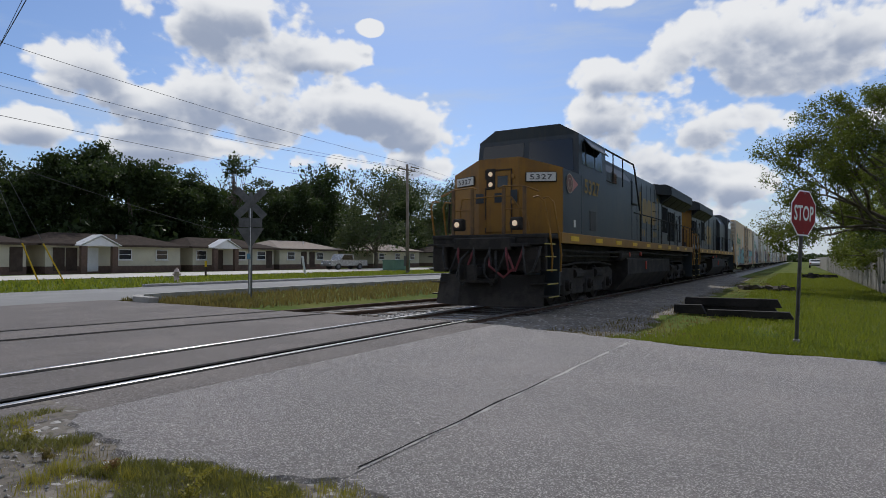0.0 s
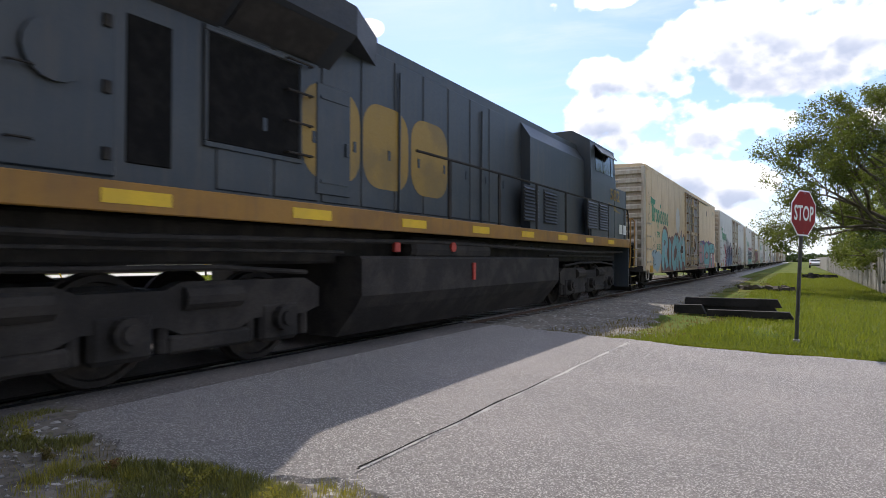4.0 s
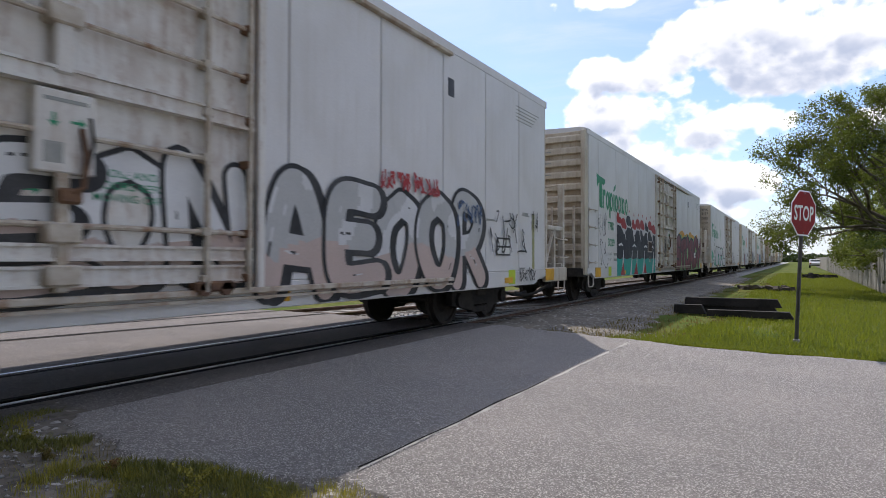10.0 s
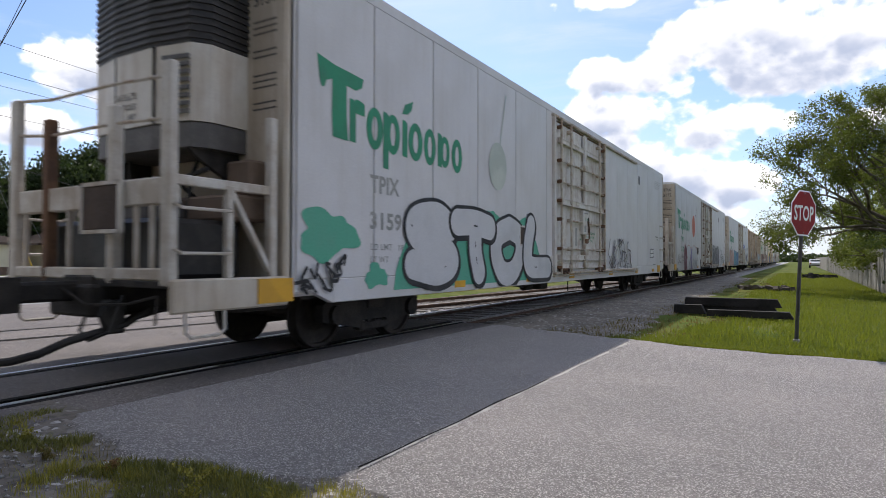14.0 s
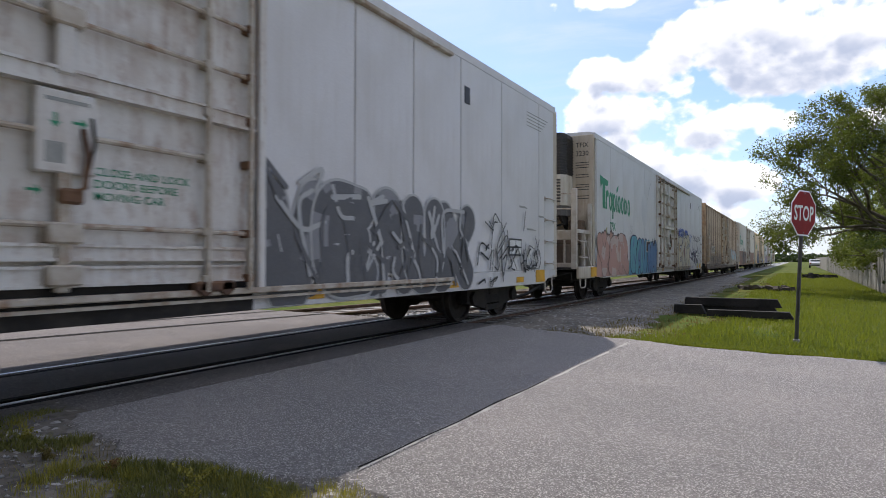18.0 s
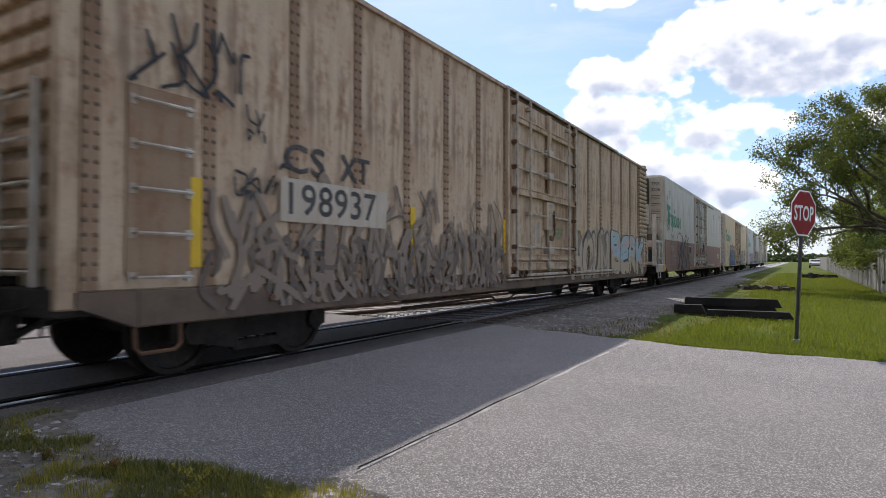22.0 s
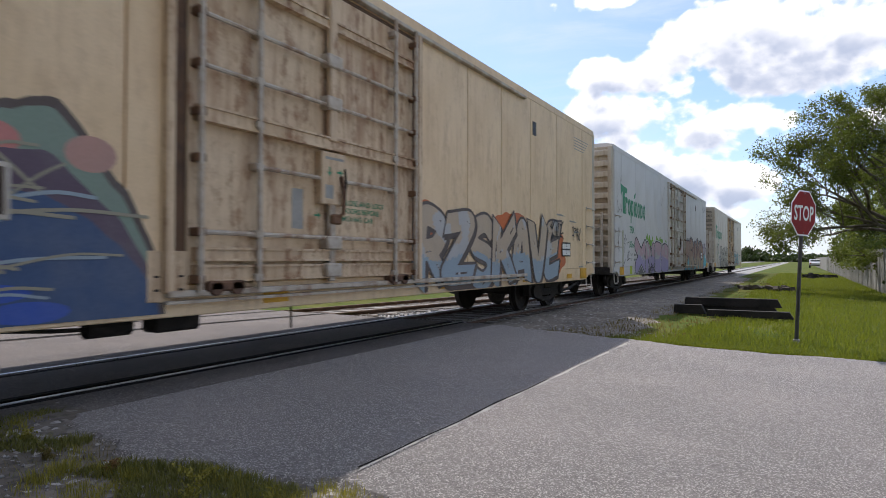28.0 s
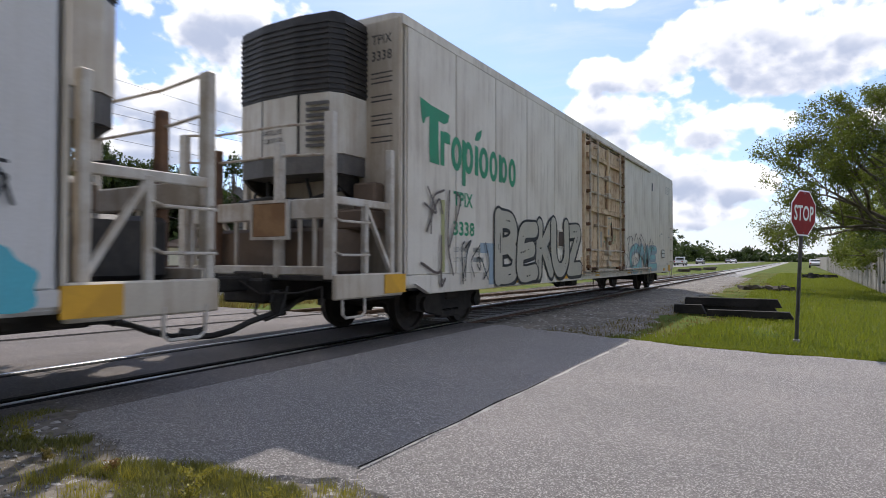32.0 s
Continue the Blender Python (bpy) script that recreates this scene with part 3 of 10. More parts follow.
    mm = M().box(-24.45, -24.2, 15.6, 400, -0.2, 0.11, 0.03)
    mm.box(-24.45, -24.2, -200, 4.0, -0.2, 0.11, 0.03)
    tagged(new("kerb", mm.mesh("kerb", CONCRETE)), "pale concrete kerb along the far road", "kerb", kind="structure")
    mm = M()
    pts = [(-17.2, 60), (-17.2, 11.6), (-16.9, 10.7), (-16.2, 10.25), (-15.3, 10.15)]
    for (x0, y0), (x1, y1) in zip(pts, pts[1:]):
        w = Vector((x1 - x0, y1 - y0)).normalized() * 0.14
        mm.add([(x0 - w.y, y0 + w.x, -0.1), (x0 + w.y, y0 - w.x, -0.1), (x1 + w.y, y1 - w.x, -0.1), (x1 - w.y, y1 + w.x, -0.1),
                (x0 - w.y, y0 + w.x, 0.14), (x0 + w.y, y0 - w.x, 0.14), (x1 + w.y, y1 - w.x, 0.14), (x1 - w.y, y1 + w.x, 0.14)],
               [(0, 1, 5, 4), (1, 2, 6, 5), (2, 3, 7, 6), (3, 0, 4, 7), (4, 5, 6, 7)])
    tagged(new("kerb_island", mm.mesh("kerb_island", CONCRETE)), "rounded concrete kerb nose of the grass island", "kerb", kind="structure")
    # a stony patch of soil at the road's corner
    mm = grid_sheet([-9 + 0.5 * i for i in range(17)], [-4 + 0.45 * i for i in range(15)] + [2.7], lambda x, y: ground_z(x) - 0.024 + 0.021 * min(1.0, max(0.0, (-4.5 - x) / 0.3)) * (1 if x > -5.6 else 0) + 0.014 * noise.noise((x * 1.3, y * 1.3, 0)))
    tagged(new("soil_patch", mm.mesh("soil_patch", SOIL)), "stony soil with weeds at the road edge", "soil", kind="structure")


def build_dirt_strip():
    """Worn dirt and thin grass between the ballast and the lawn."""
    ys = [ROAD1 + 0.02 + 0.5 * i for i in range(80)]
    mm = M()
    rows = []
    for y in ys:
        a, b = -5.2, -2.35 + 0.35 * noise.noise((3, y * 0.7, 0)) - 0.3 * min(1.0, (y - 10) / 10)
        rows.append([(a + (b - a) * k / 6, y, ground_z(a + (b - a) * k / 6) - 0.052 + 0.02 * noise.noise((k, y * 2, 1)) - (0.02 if k == 6 else 0)) for k in range(7)])
    mm.add([p for q in rows for p in q], [(j * 7 + i, j * 7 + i + 1, (j + 1) * 7 + i + 1, (j + 1) * 7 + i) for j in range(len(ys) - 1) for i in range(6)])
    tagged(new("dirt_strip", mm.mesh("dirt_strip", SOIL)), "worn stony dirt between ballast and grass", "soil", kind="structure")


def siding_x(y):
    """The centre line of the second track, which closes with the first further on."""
    knots = [(-300, -60), (-30, -17.5), (4, -10.85), (10, -9.75), (16, -8.95), (24, -8.15), (32, -7.6), (45, -6.95), (62, -6.5), (80, TX)]
    for (a, p), (b, q) in zip(knots, knots[1:]):
        if y <= b:
            k = (y - a) / (b - a)
            return p + (q - p) * k
    return TX


def rail_line(name, fx, ys, label, top=0.0, rusty=False):
    """One rail with head, web and foot, along fx(y)."""
    prof = [(-0.07, -0.17), (0.07, -0.17), (0.07, -0.155), (0.012, -0.13), (0.012, -0.045), (0.036, -0.035), (0.036, -0.005), (0.028, 0), (-0.028, 0), (-0.036, -0.005), (-0.036, -0.035), (-0.012, -0.045), (-0.012, -0.13), (-0.07, -0.155)]
    mm, n = M(), len(prof)
    vs = [(fx(y) + a, y, top + b) for y in ys for a, b in prof]
    for j in range(len(ys) - 1):
        for k in range(n):
            mm.add([], [])
            mm.f.append((j * n + k, (j + 1) * n + k, (j + 1) * n + (k + 1) % n, j * n + (k + 1) % n))
            mm.mi.append(1 if (5 <= k <= 9 and not rusty) else 0)
    mm.v = vs
    me = mm.mesh(name, RAIL_RUST, RAIL)
    return tagged(new(name, me), label, "rail", kind="structure")


def build_track():
    far = [-400, -100, -30, 0, 5, 10, 15, 20, 30, 40, 60, 80, 120, 200, 320, 600, 1000]
    for s in (-1, 1):
        rail_line("rail", lambda y, s=s: TX + s * 0.7525, far, "shiny steel rail set in the asphalt crossing")
    near = [-60, -45, -30] + [-26 + 2 * i for i in range(52)]
    for s in (-1, 1):
        rail_line("rail_siding", lambda y, s=s: siding_x(y) + s * 0.7525, near, "dull rail of the second track", top=-0.004, rusty=True)
    # flangeways through the asphalt
    mm = M()
    for s in (-1, 1):
        x = TX + s * 0.72
        mm.add([(x - 0.095, ROAD0 - 1.5, -0.075), (x + 0.095, ROAD0 - 1.5, -0.075), (x + 0.095, ROAD1, -0.075), (x - 0.095, ROAD1, -0.075)], [(0, 1, 2, 3)])
    ys = [ROAD0 - 1.4 + i for i in range(9)]
    for y, y2 in zip(ys, ys[1:] + [ROAD1]):
        for s in (-1, 1):
            p, q = siding_x(y) + s * 0.7525, siding_x(y2) + s * 0.7525
            for a, b in ((-0.04, -0.12), (0.04, 0.06)):
                mm.add([(p + s * a, y, 0.003), (p + s * b, y, 0.003), (q + s * b, y2, 0.003), (q + s * a, y2, 0.003)], [(0, 1, 2, 3)])
    tagged(new("flangeway", mm.mesh("flangeway", TAR)), "dark flangeway gaps beside the rails", "flangeway", kind="structure")
    # ballast beds
    rnd = random.Random(5)
    for y0, y1, nm in ((ROAD1 + 0.02, 330, "ballast_beyond"), (-200, ROAD0 - 1.5, "ballast_before")):
        ys = [y0]
        while ys[-1] < y1:
            ys.append(ys[-1] + max(0.35, 0.03 * abs(ys[-1] - 5)))
        mm = M()
        rows = []
        for y in ys:
            c2 = min(siding_x(y), TX - 0.01)
            w = (2.6 + min(1.1, max(0.0, (y - 10.6) * 0.55)) - 1.2 * min(1.0, max(0.0, (y - 24) / 30))) if y > 0 else 1.75
            edge = w + 0.25 * noise.noise((0, y * 0.6, 0))
            prof = [(c2 - 2.2, -0.32), (c2 - 1.5, -0.12), (c2 - 0.6, -0.1), (c2 + 0.6, -0.1), ((c2 + TX) / 2, -0.11), (TX - 0.6, -0.1), (TX, -0.09), (TX + 0.6, -0.1), (TX + 1.4, -0.11), (TX + edge * 0.8, -0.15), (TX + edge, -0.26)]
            prof = sorted(prof)
            rows.append([(x + 0.04 * noise.noise((x, y, 1)), y, z + 0.025 * noise.noise((x * 4, y * 4, 2))) for x, z in prof])
        k = 11
        mm.add([p for q in rows for p in q], [(j * k + i, j * k + i + 1, (j + 1) * k + i + 1, (j + 1) * k + i) for j in range(len(ys) - 1) for i in range(k - 1)])
        tagged(new(nm, mm.mesh(nm, BALLAST)), "grey crushed stone ballast under the track", "ballast", kind="structure")
    # loose stones on the ballast and along its edge
    mm = M()
    cell = [(0.5, 0, 0), (-0.5, 0.1, 0), (0, 0.55, 0.05), (0.05, -0.5, 0), (0, 0, 0.42), (0, 0, -0.3)]
    faces = [(0, 2, 4), (2, 1, 4), (1, 3, 4), (3, 0, 4), (2, 0, 5), (1, 2, 5), (3, 1, 5), (0, 3, 5)]
    for i in range(9000):
        y = ROAD1 + 0.05 + 50 * rnd.random() ** 1.7
        x = TX + rnd.uniform(-3.2, 3.7)
        z = -0.1 if x < TX + 1.5 else -0.1 - 0.06 * (x - TX - 1.5)
        if x > TX + 2.3 + min(1.0, (y - 10.1) * 0.5) and rnd.random() < 0.6:
            continue
        s, g = rnd.uniform(0.03, 0.075), rnd.random() * 6.28
        cs, sn = math.cos(g) * s, math.sin(g) * s
        mm.add([(x + a * cs - b * sn, y + a * sn + b * cs, z + c * s * rnd.uniform(0.7, 1.3)) for a, b, c in cell], faces)
    for i in range(900):
        x, y = rnd.uniform(-7.5, -2.6), rnd.uniform(0.2, 2.6)
        s, g = rnd.uniform(0.012, 0.04), rnd.random() * 6.28
        cs, sn = math.cos(g) * s, math.sin(g) * s
        mm.add([(x + a * cs - b * sn, y + a * sn + b * cs, ground_z(x) - 0.02 + c * s) for a, b, c in cell], faces)
    for i in range(500):
        x = rnd.gauss(-2.6, 0.5)
        y = rnd.gauss(10.6, 0.35)
        if y < ROAD1 + 0.08:
            continue
        s, g = rnd.uniform(0.015, 0.05), rnd.random() * 6.28
        cs, sn = math.cos(g) * s, math.sin(g) * s
        mm.add([(x + a * cs - b * sn, y + a * sn + b * cs, ground_z(x) - 0.04 + c * s) for a, b, c in cell], faces)
    tagged(new("ballast_stones", mm.mesh("ballast_stones", BALLAST)), "loose grey ballast stones", "stones", kind="stuff")


build_ground()
build_dirt_strip()
build_track()

# ---- the train ----
MOVING = []  # (thing, place of its origin along Y at 0 s, turned about)
SPINNING = []  # (wheelset, its place on the bogie, radius, turned about)
HW = 1.56  # half width of a car


def wheelset_m(r):
    mm = M()
    for s in (-1, 1):
        mm.lathe([(s * 0.66, 0.09), (s * 0.68, r * 0.62), (s * 0.675, r * 0.86), (s * 0.66, r * 0.9), (s * 0.66, r + 0.03), (s * 0.69, r + 0.028), (s * 0.70, r), (s * 0.80, r - 0.006), (s * 0.80, r * 0.88), (s * 0.755, r * 0.85), (s * 0.73, r * 0.5), (s * 0.78, 0.14), (s * 0.86, 0.12), (s * 0.86, 0.0)], (0, 0, 0), 0, 26)
    mm.cyl((-0.95, 0, 0), (0.95, 0, 0), 0.08, 12)
    for s in (-1, 1):
        for k in range(3):
            g = 2.1 * k
            mm.cyl((s * 0.86, 0.07 * math.cos(g), 0.07 * math.sin(g)), (s * 0.97, 0.07 * math.cos(g), 0.07 * math.sin(g)), 0.02, 6)
    return mm


def side_frame_m():
    """Cast side frame of a freight bogie: arched top, sprung window, bearing pockets."""
    mm = M()
    out = [(-1.12, 0.38), (-1.12, 0.60), (-0.98, 0.68), (-0.55, 0.72), (-0.30, 0.80), (0.30, 0.80), (0.55, 0.72), (0.98, 0.68), (1.12, 0.60), (1.12, 0.38), (0.98, 0.34), (0.80, 0.36), (0.52, 0.26), (0.34, 0.20), (-0.34, 0.20), (-0.52, 0.26), (-0.80, 0.36), (-0.98, 0.34)]
    inn = [(-0.28, 0.30), (-0.28, 0.68), (0.28, 0.68), (0.28, 0.30)]
    mm.prism([(a, b) for a, b in out if b >= 0.6 or abs(a) > 0.9], 0, -0.07, 0.07)
    mm.prism([(-0.98, 0.36), (-0.28, 0.22), (-0.28, 0.34), (-0.80, 0.66), (-0.98, 0.66)], 0, -0.06, 0.06)
    mm.prism([(0.98, 0.36), (0.98, 0.66), (0.80, 0.66), (0.28, 0.34), (0.28, 0.22)], 0, -0.06, 0.06)
    mm.box(-0.07, 0.07, -0.34, 0.34, 0.19, 0.31, 0.02)
    for a in (-0.89, 0.89):
        mm.cyl((-0.06, a, 0.46), (0.14, a, 0.46), 0.13, 12)
    return mm


def spring_m():
    mm = M()
    for a in (-0.17, 0.0, 0.17):
        pts = [(0.055 * math.cos(k * 1.05), a + 0.055 * math.sin(k * 1.05), 0.31 + 0.30 * k / 30) for k in range(31)]
        mm.tube(pts, 0.017, 5)
    return mm


def bogie(car, y):
    b = part("bogie", ("bolster", lambda: M().box(-1.1, 1.1, -0.22, 0.22, 0.50, 0.68, 0.03).box(-0.8, 0.8, -0.75, -0.68, 0.40, 0.52, 0.02).box(-0.8, 0.8, 0.68, 0.75, 0.40, 0.52, 0.02)), BLACK, car, "grimy black two-axle freight bogie", shift(0, y, 0))
    for s in (-1, 1):
        part("side_frame", ("side_frame", side_frame_m), BLACK, b, m=shift(s * 1.0, 0, 0))
        part("spring", ("spring", spring_m), BLACK, b, m=shift(s * 1.0, 0, 0))
    for a in (-0.89, 0.89):
        w = part("wheelset", ("wheelset", lambda: wheelset_m(0.46)), WHEEL, b, "worn steel wheels on an axle", shift(0, a, 0.46), smooth=False)
        SPINNING.append((w, (0, a, 0.46), 0.46, False))
    return b


def coupler_m():
    mm = M().box(-0.10, 0.10, -0.75, 0.5, 0.78, 0.98, 0.03)
    mm.prism([(-0.16, -0.72), (0.16, -0.72), (0.20, -0.95), (0.06, -1.0), (0.03, -0.86), (-0.10, -0.88), (-0.14, -1.02), (-0.2, -0.95)], 2, 0.70, 1.03)
    mm.box(-0.3, 0.3, -0.12, 0.05, 0.70, 1.05, 0.03)
    return mm


def hose_m():
    pts = [(0.42, 0.55, 0.66), (0.46, 0.2, 0.60), (0.5, 0.0, 0.50), (0.5, -0.2, 0.48), (0.46, -0.45, 0.42), (0.36, -0.65, 0.32), (0.2, -0.82, 0.26), (0.05, -0.95, 0.25), (0.0, -1.05, 0.28)]
    mm = M().tube(pts, 0.04, 8)
    mm.tube([(0.62, 0.3, 0.7), (0.6, 0.05, 0.55), (0.52, -0.1, 0.5)], 0.03, 6)
    mm.cyl((0.06, -0.93, 0.27), (-0.04, -1.12, 0.31), 0.06, 8)
    mm.box(0.42, 0.58, -0.12, 0.06, 0.46, 0.8, 0.02).tube([(0.5, -0.1, 0.8), (0.55, -0.2, 0.65), (0.52, -0.12, 0.5)], 0.02, 5)
    mm.tube([(0.7, -0.05, 0.85), (0.72, -0.2, 0.5), (0.55, -0.3, 0.42), (0.3, -0.25, 0.5), (0.25, -0.1, 0.8)], 0.018, 5)
    return mm


def lever_m():
    return M().tube([(1.35, -0.12, 0.86), (1.0, -0.2, 0.78), (0.35, -0.22, 0.75), (0.05, -0.35, 0.95)], 0.014, 5).tube([(1.35, -0.12, 0.86), (1.38, -0.16, 0.6)], 0.014, 5)


def step_m():
    """A bent-rod stirrup under a corner."""
    return M().tube([(0, -0.22, 0.78), (0.01, -0.22, 0.52), (0.01, -0.16, 0.47), (0.01, 0.16, 0.47), (0.01, 0.22, 0.52), (0, 0.22, 0.78)], 0.018, 6)


def rung_m():
    return M().tube([(0, -0.27, 0), (0.07, -0.26, 0.0), (0.075, -0.2, 0), (0.075, 0.2, 0), (0.07, 0.26, 0), (0, 0.27, 0)], 0.016, 6).box(-0.003, 0.012, -0.30, -0.24, -0.045, 0.045).box(-0.003, 0.012, 0.24, 0.30, -0.045, 0.045)


def gear(car, end):
    """Coupler, hose and uncoupling rod of one end, drawn for an end at y = 0 that faces -y; end places it."""
    part("coupler", ("coupler", coupler_m), BLACK, car, m=end)
    part("air_hose", ("air_hose", hose_m), RUBBER, car, m=end)
    part("uncoupling_rod", ("uncoupling_rod", lever_m), BLACK, car, m=end)


END_DIRTY = surface("grimy end sheet", (0.52, 0.45, 0.35), (0.43, 0.35, 0.25), 0.8, 0.7, 0.05, dirt=(0.26, 0.17, 0.11), streak=0.6)


def rib_end(car, end, paint, top=4.70, rows=11):
    """The corrugated plain end: sheet, horizontal ribs, ladder, brake wheel, placard."""
    part("end_sheet", ("end_sheet", lambda: M().box(-HW + 0.03, HW - 0.03, -0.02, 0.12, 0.80, top - 0.02, 0.02)), END_DIRTY, car, m=end)
    for k in range(rows):
        z = 1.22 + (top - 1.42) * k / (rows - 1)
        part("end_rib", ("end_rib", lambda: M().prism([(-0.02, -0.10), (-0.095, -0.105), (-0.11, -0.09), (-0.11, 0.03), (-0.095, 0.05), (-0.02, 0.09)], 0, -HW + 0.05, HW - 0.05)), paint, car, m=end @ shift(0, 0, z))
    for s in (-1, 1):
        part("corner_post", ("corner_post", lambda: M().box(-0.06, 0.06, -0.15, 0.10, 0.80, 4.68, 0.015)), paint, car, m=end @ shift(s * (HW - 0.065), 0, 0))
    lad = part("end_ladder", ("end_ladder", lambda: M().box(0.60, 0.66, -0.19, -0.13, 0.98, 2.65, 0.01).box(1.22, 1.28, -0.19, -0.13, 0.98, 2.65, 0.01)), STEELW, car, m=end)
    for k in range(5):
        part("rung", ("end_rung", lambda: M().cyl((0.62, -0.17, 0), (1.26, -0.17, 0), 0.016, 6)), STEELW, lad, m=shift(0, 0, 1.1 + 0.36 * k))
    bw = part("brake_wheel", ("brake_wheel", lambda: brake_wheel_m()), RUST, car, m=end @ shift(-0.98, -0.3, 2.1))
    part("brake_housing", ("brake_housing", lambda: M().box(-1.18, -0.78, -0.26, -0.1, 1.55, 2.3, 0.04).cyl((-0.98, -0.32, 2.1), (-0.98, -0.1, 2.1), 0.05, 8).box(-0.55, -0.35, -0.2, -0.1, 1.6, 2.2, 0.03)), ROD, car, m=end)
    part("placard_board", ("placard_board", lambda: M().box(-0.15, 0.38, -0.17, -0.12, 1.62, 2.08, 0.01)), DARKB, car, "dark placard board", m=end)
    part("end_sill", ("end_sill", lambda: M().box(-HW + 0.05, HW - 0.05, -0.16, 0.2, 0.74, 0.98, 0.02).box(-0.7, 0.7, -0.5, 0.3, 0.98, 1.06, 0.01)), BLACK, car, m=end)
    gear(car, end)


def brake_wheel_m():
    mm = M()
    pts = [(0.27 * math.cos(k * 0.449), 0, 0.27 * math.sin(k * 0.449)) for k in range(15)]
    mm.tube(pts, 0.018, 6)
    for k in range(5):
        g = 1.2566 * k
        mm.cyl((0, 0.02, 0), (0.27 * math.cos(g), 0, 0.27 * math.sin(g)), 0.012, 5)
    return mm


def cooler(car, end):
    """The cooling unit on the end wall: black louvred cowl over white panels, on brackets."""
    x0, x1, yb, yf, z0, z1 = -1.08, 0.93, -0.02, -0.80, 2.42, 4.66

    def outline(grow):
        return [(x0 - grow, yb), (x0 - grow, yf + 0.28), (x0 + 0.12, yf + 0.10 - grow), (-0.4, yf - grow), (0.25, yf - grow), (x1 - 0.12, yf + 0.10 - grow), (x1 + grow, yf + 0.28), (x1 + grow, yb)]
    u = part("cooling_unit", ("cooler_body", lambda: M().prism(outline(0), 2, z0 + 0.28, 3.55)), UNITW, car, "white refrigeration unit with a black louvred cowl", end)
    part("cowl", ("cooler_cowl", lambda: M().prism(outline(0.0), 2, 3.56, z1)), GRILLE, u)
    for k in range(13):
        part("louvre", ("cooler_louvre", lambda: M().prism(outline(0.022), 2, 0.0, 0.035)), GRILLE, u, m=shift(0, 0, 3.60 + 0.078 * k))
    part("cowl_cap", ("cooler_cap", lambda: M().prism(outline(-0.06), 2, z1, z1 + 0.05)), GRILLE, u)
    part("skirt", ("cooler_skirt", lambda: M().prism(outline(-0.02), 2, z0, z0 + 0.27)), GREYP, u)
    part("panel_gap", ("cooler_gap", lambda: M().box(-0.41, -0.395, yf - 0.006, yf + 0.02, z0 + 0.28, 3.55)), BLACK, u)
    part("panel_gap", ("cooler_gap_b", lambda: M().box(0.30, 0.33, yf - 0.004, yf + 0.03, z0 + 0.28, 3.55)), BLACK, u)
    for k in range(8):
        part("slot", ("cooler_slot", lambda: M().box(0.0, 0.36, -0.012, 0.01, 0, 0.045)), GREYP, u, m=Matrix.Translation((0.47, yf - 0.0, 2.78 + 0.085 * k)) @ Matrix.Rotation(0.22, 4, "Z"))
    sign = M()
    for line, z in (("SATELLITE", 3.02), ("CONTROLLED", 2.90), ("UNIT", 2.78)):
        vs, fs = word_mesh(line, 0.01, 1.05)
        ax, bx = min(p[0] for p in vs), max(p[0] for p in vs)
        wide = 0.15 if line == "UNIT" else 0.36
        sign.add([(-0.36 + 0.36 - wide + (p[0] - ax) * wide / (bx - ax), yf - 0.008, z + p[1] * 0.1) for p in vs], fs)
    part("unit_lettering", ("cooler_sign", lambda: sign), INK, u)
    for a in (-0.95, 0.73):
        part("bracket", ("cooler_bracket", lambda: M().prism([(yb, 2.42), (yf + 0.1, 2.42), (yf + 0.25, 2.3), (yb, 2.02)], 0, 0.0, 0.07)), BLACK, u, m=shift(a, 0, 0))
    part("cable", ("cooler_cable", lambda: M().tube([(-0.6, -0.5, 2.4), (-0.62, -0.45, 2.0), (-0.5, -0.3, 1.75)], 0.03, 6)), RUBBER, u)
    part("cable", ("cooler_cable_b", lambda: M().tube([(0.2, -0.5, 2.4), (0.25, -0.45, 2.1), (0.3, -0.2, 1.9)], 0.025, 6)), RUBBER, u)


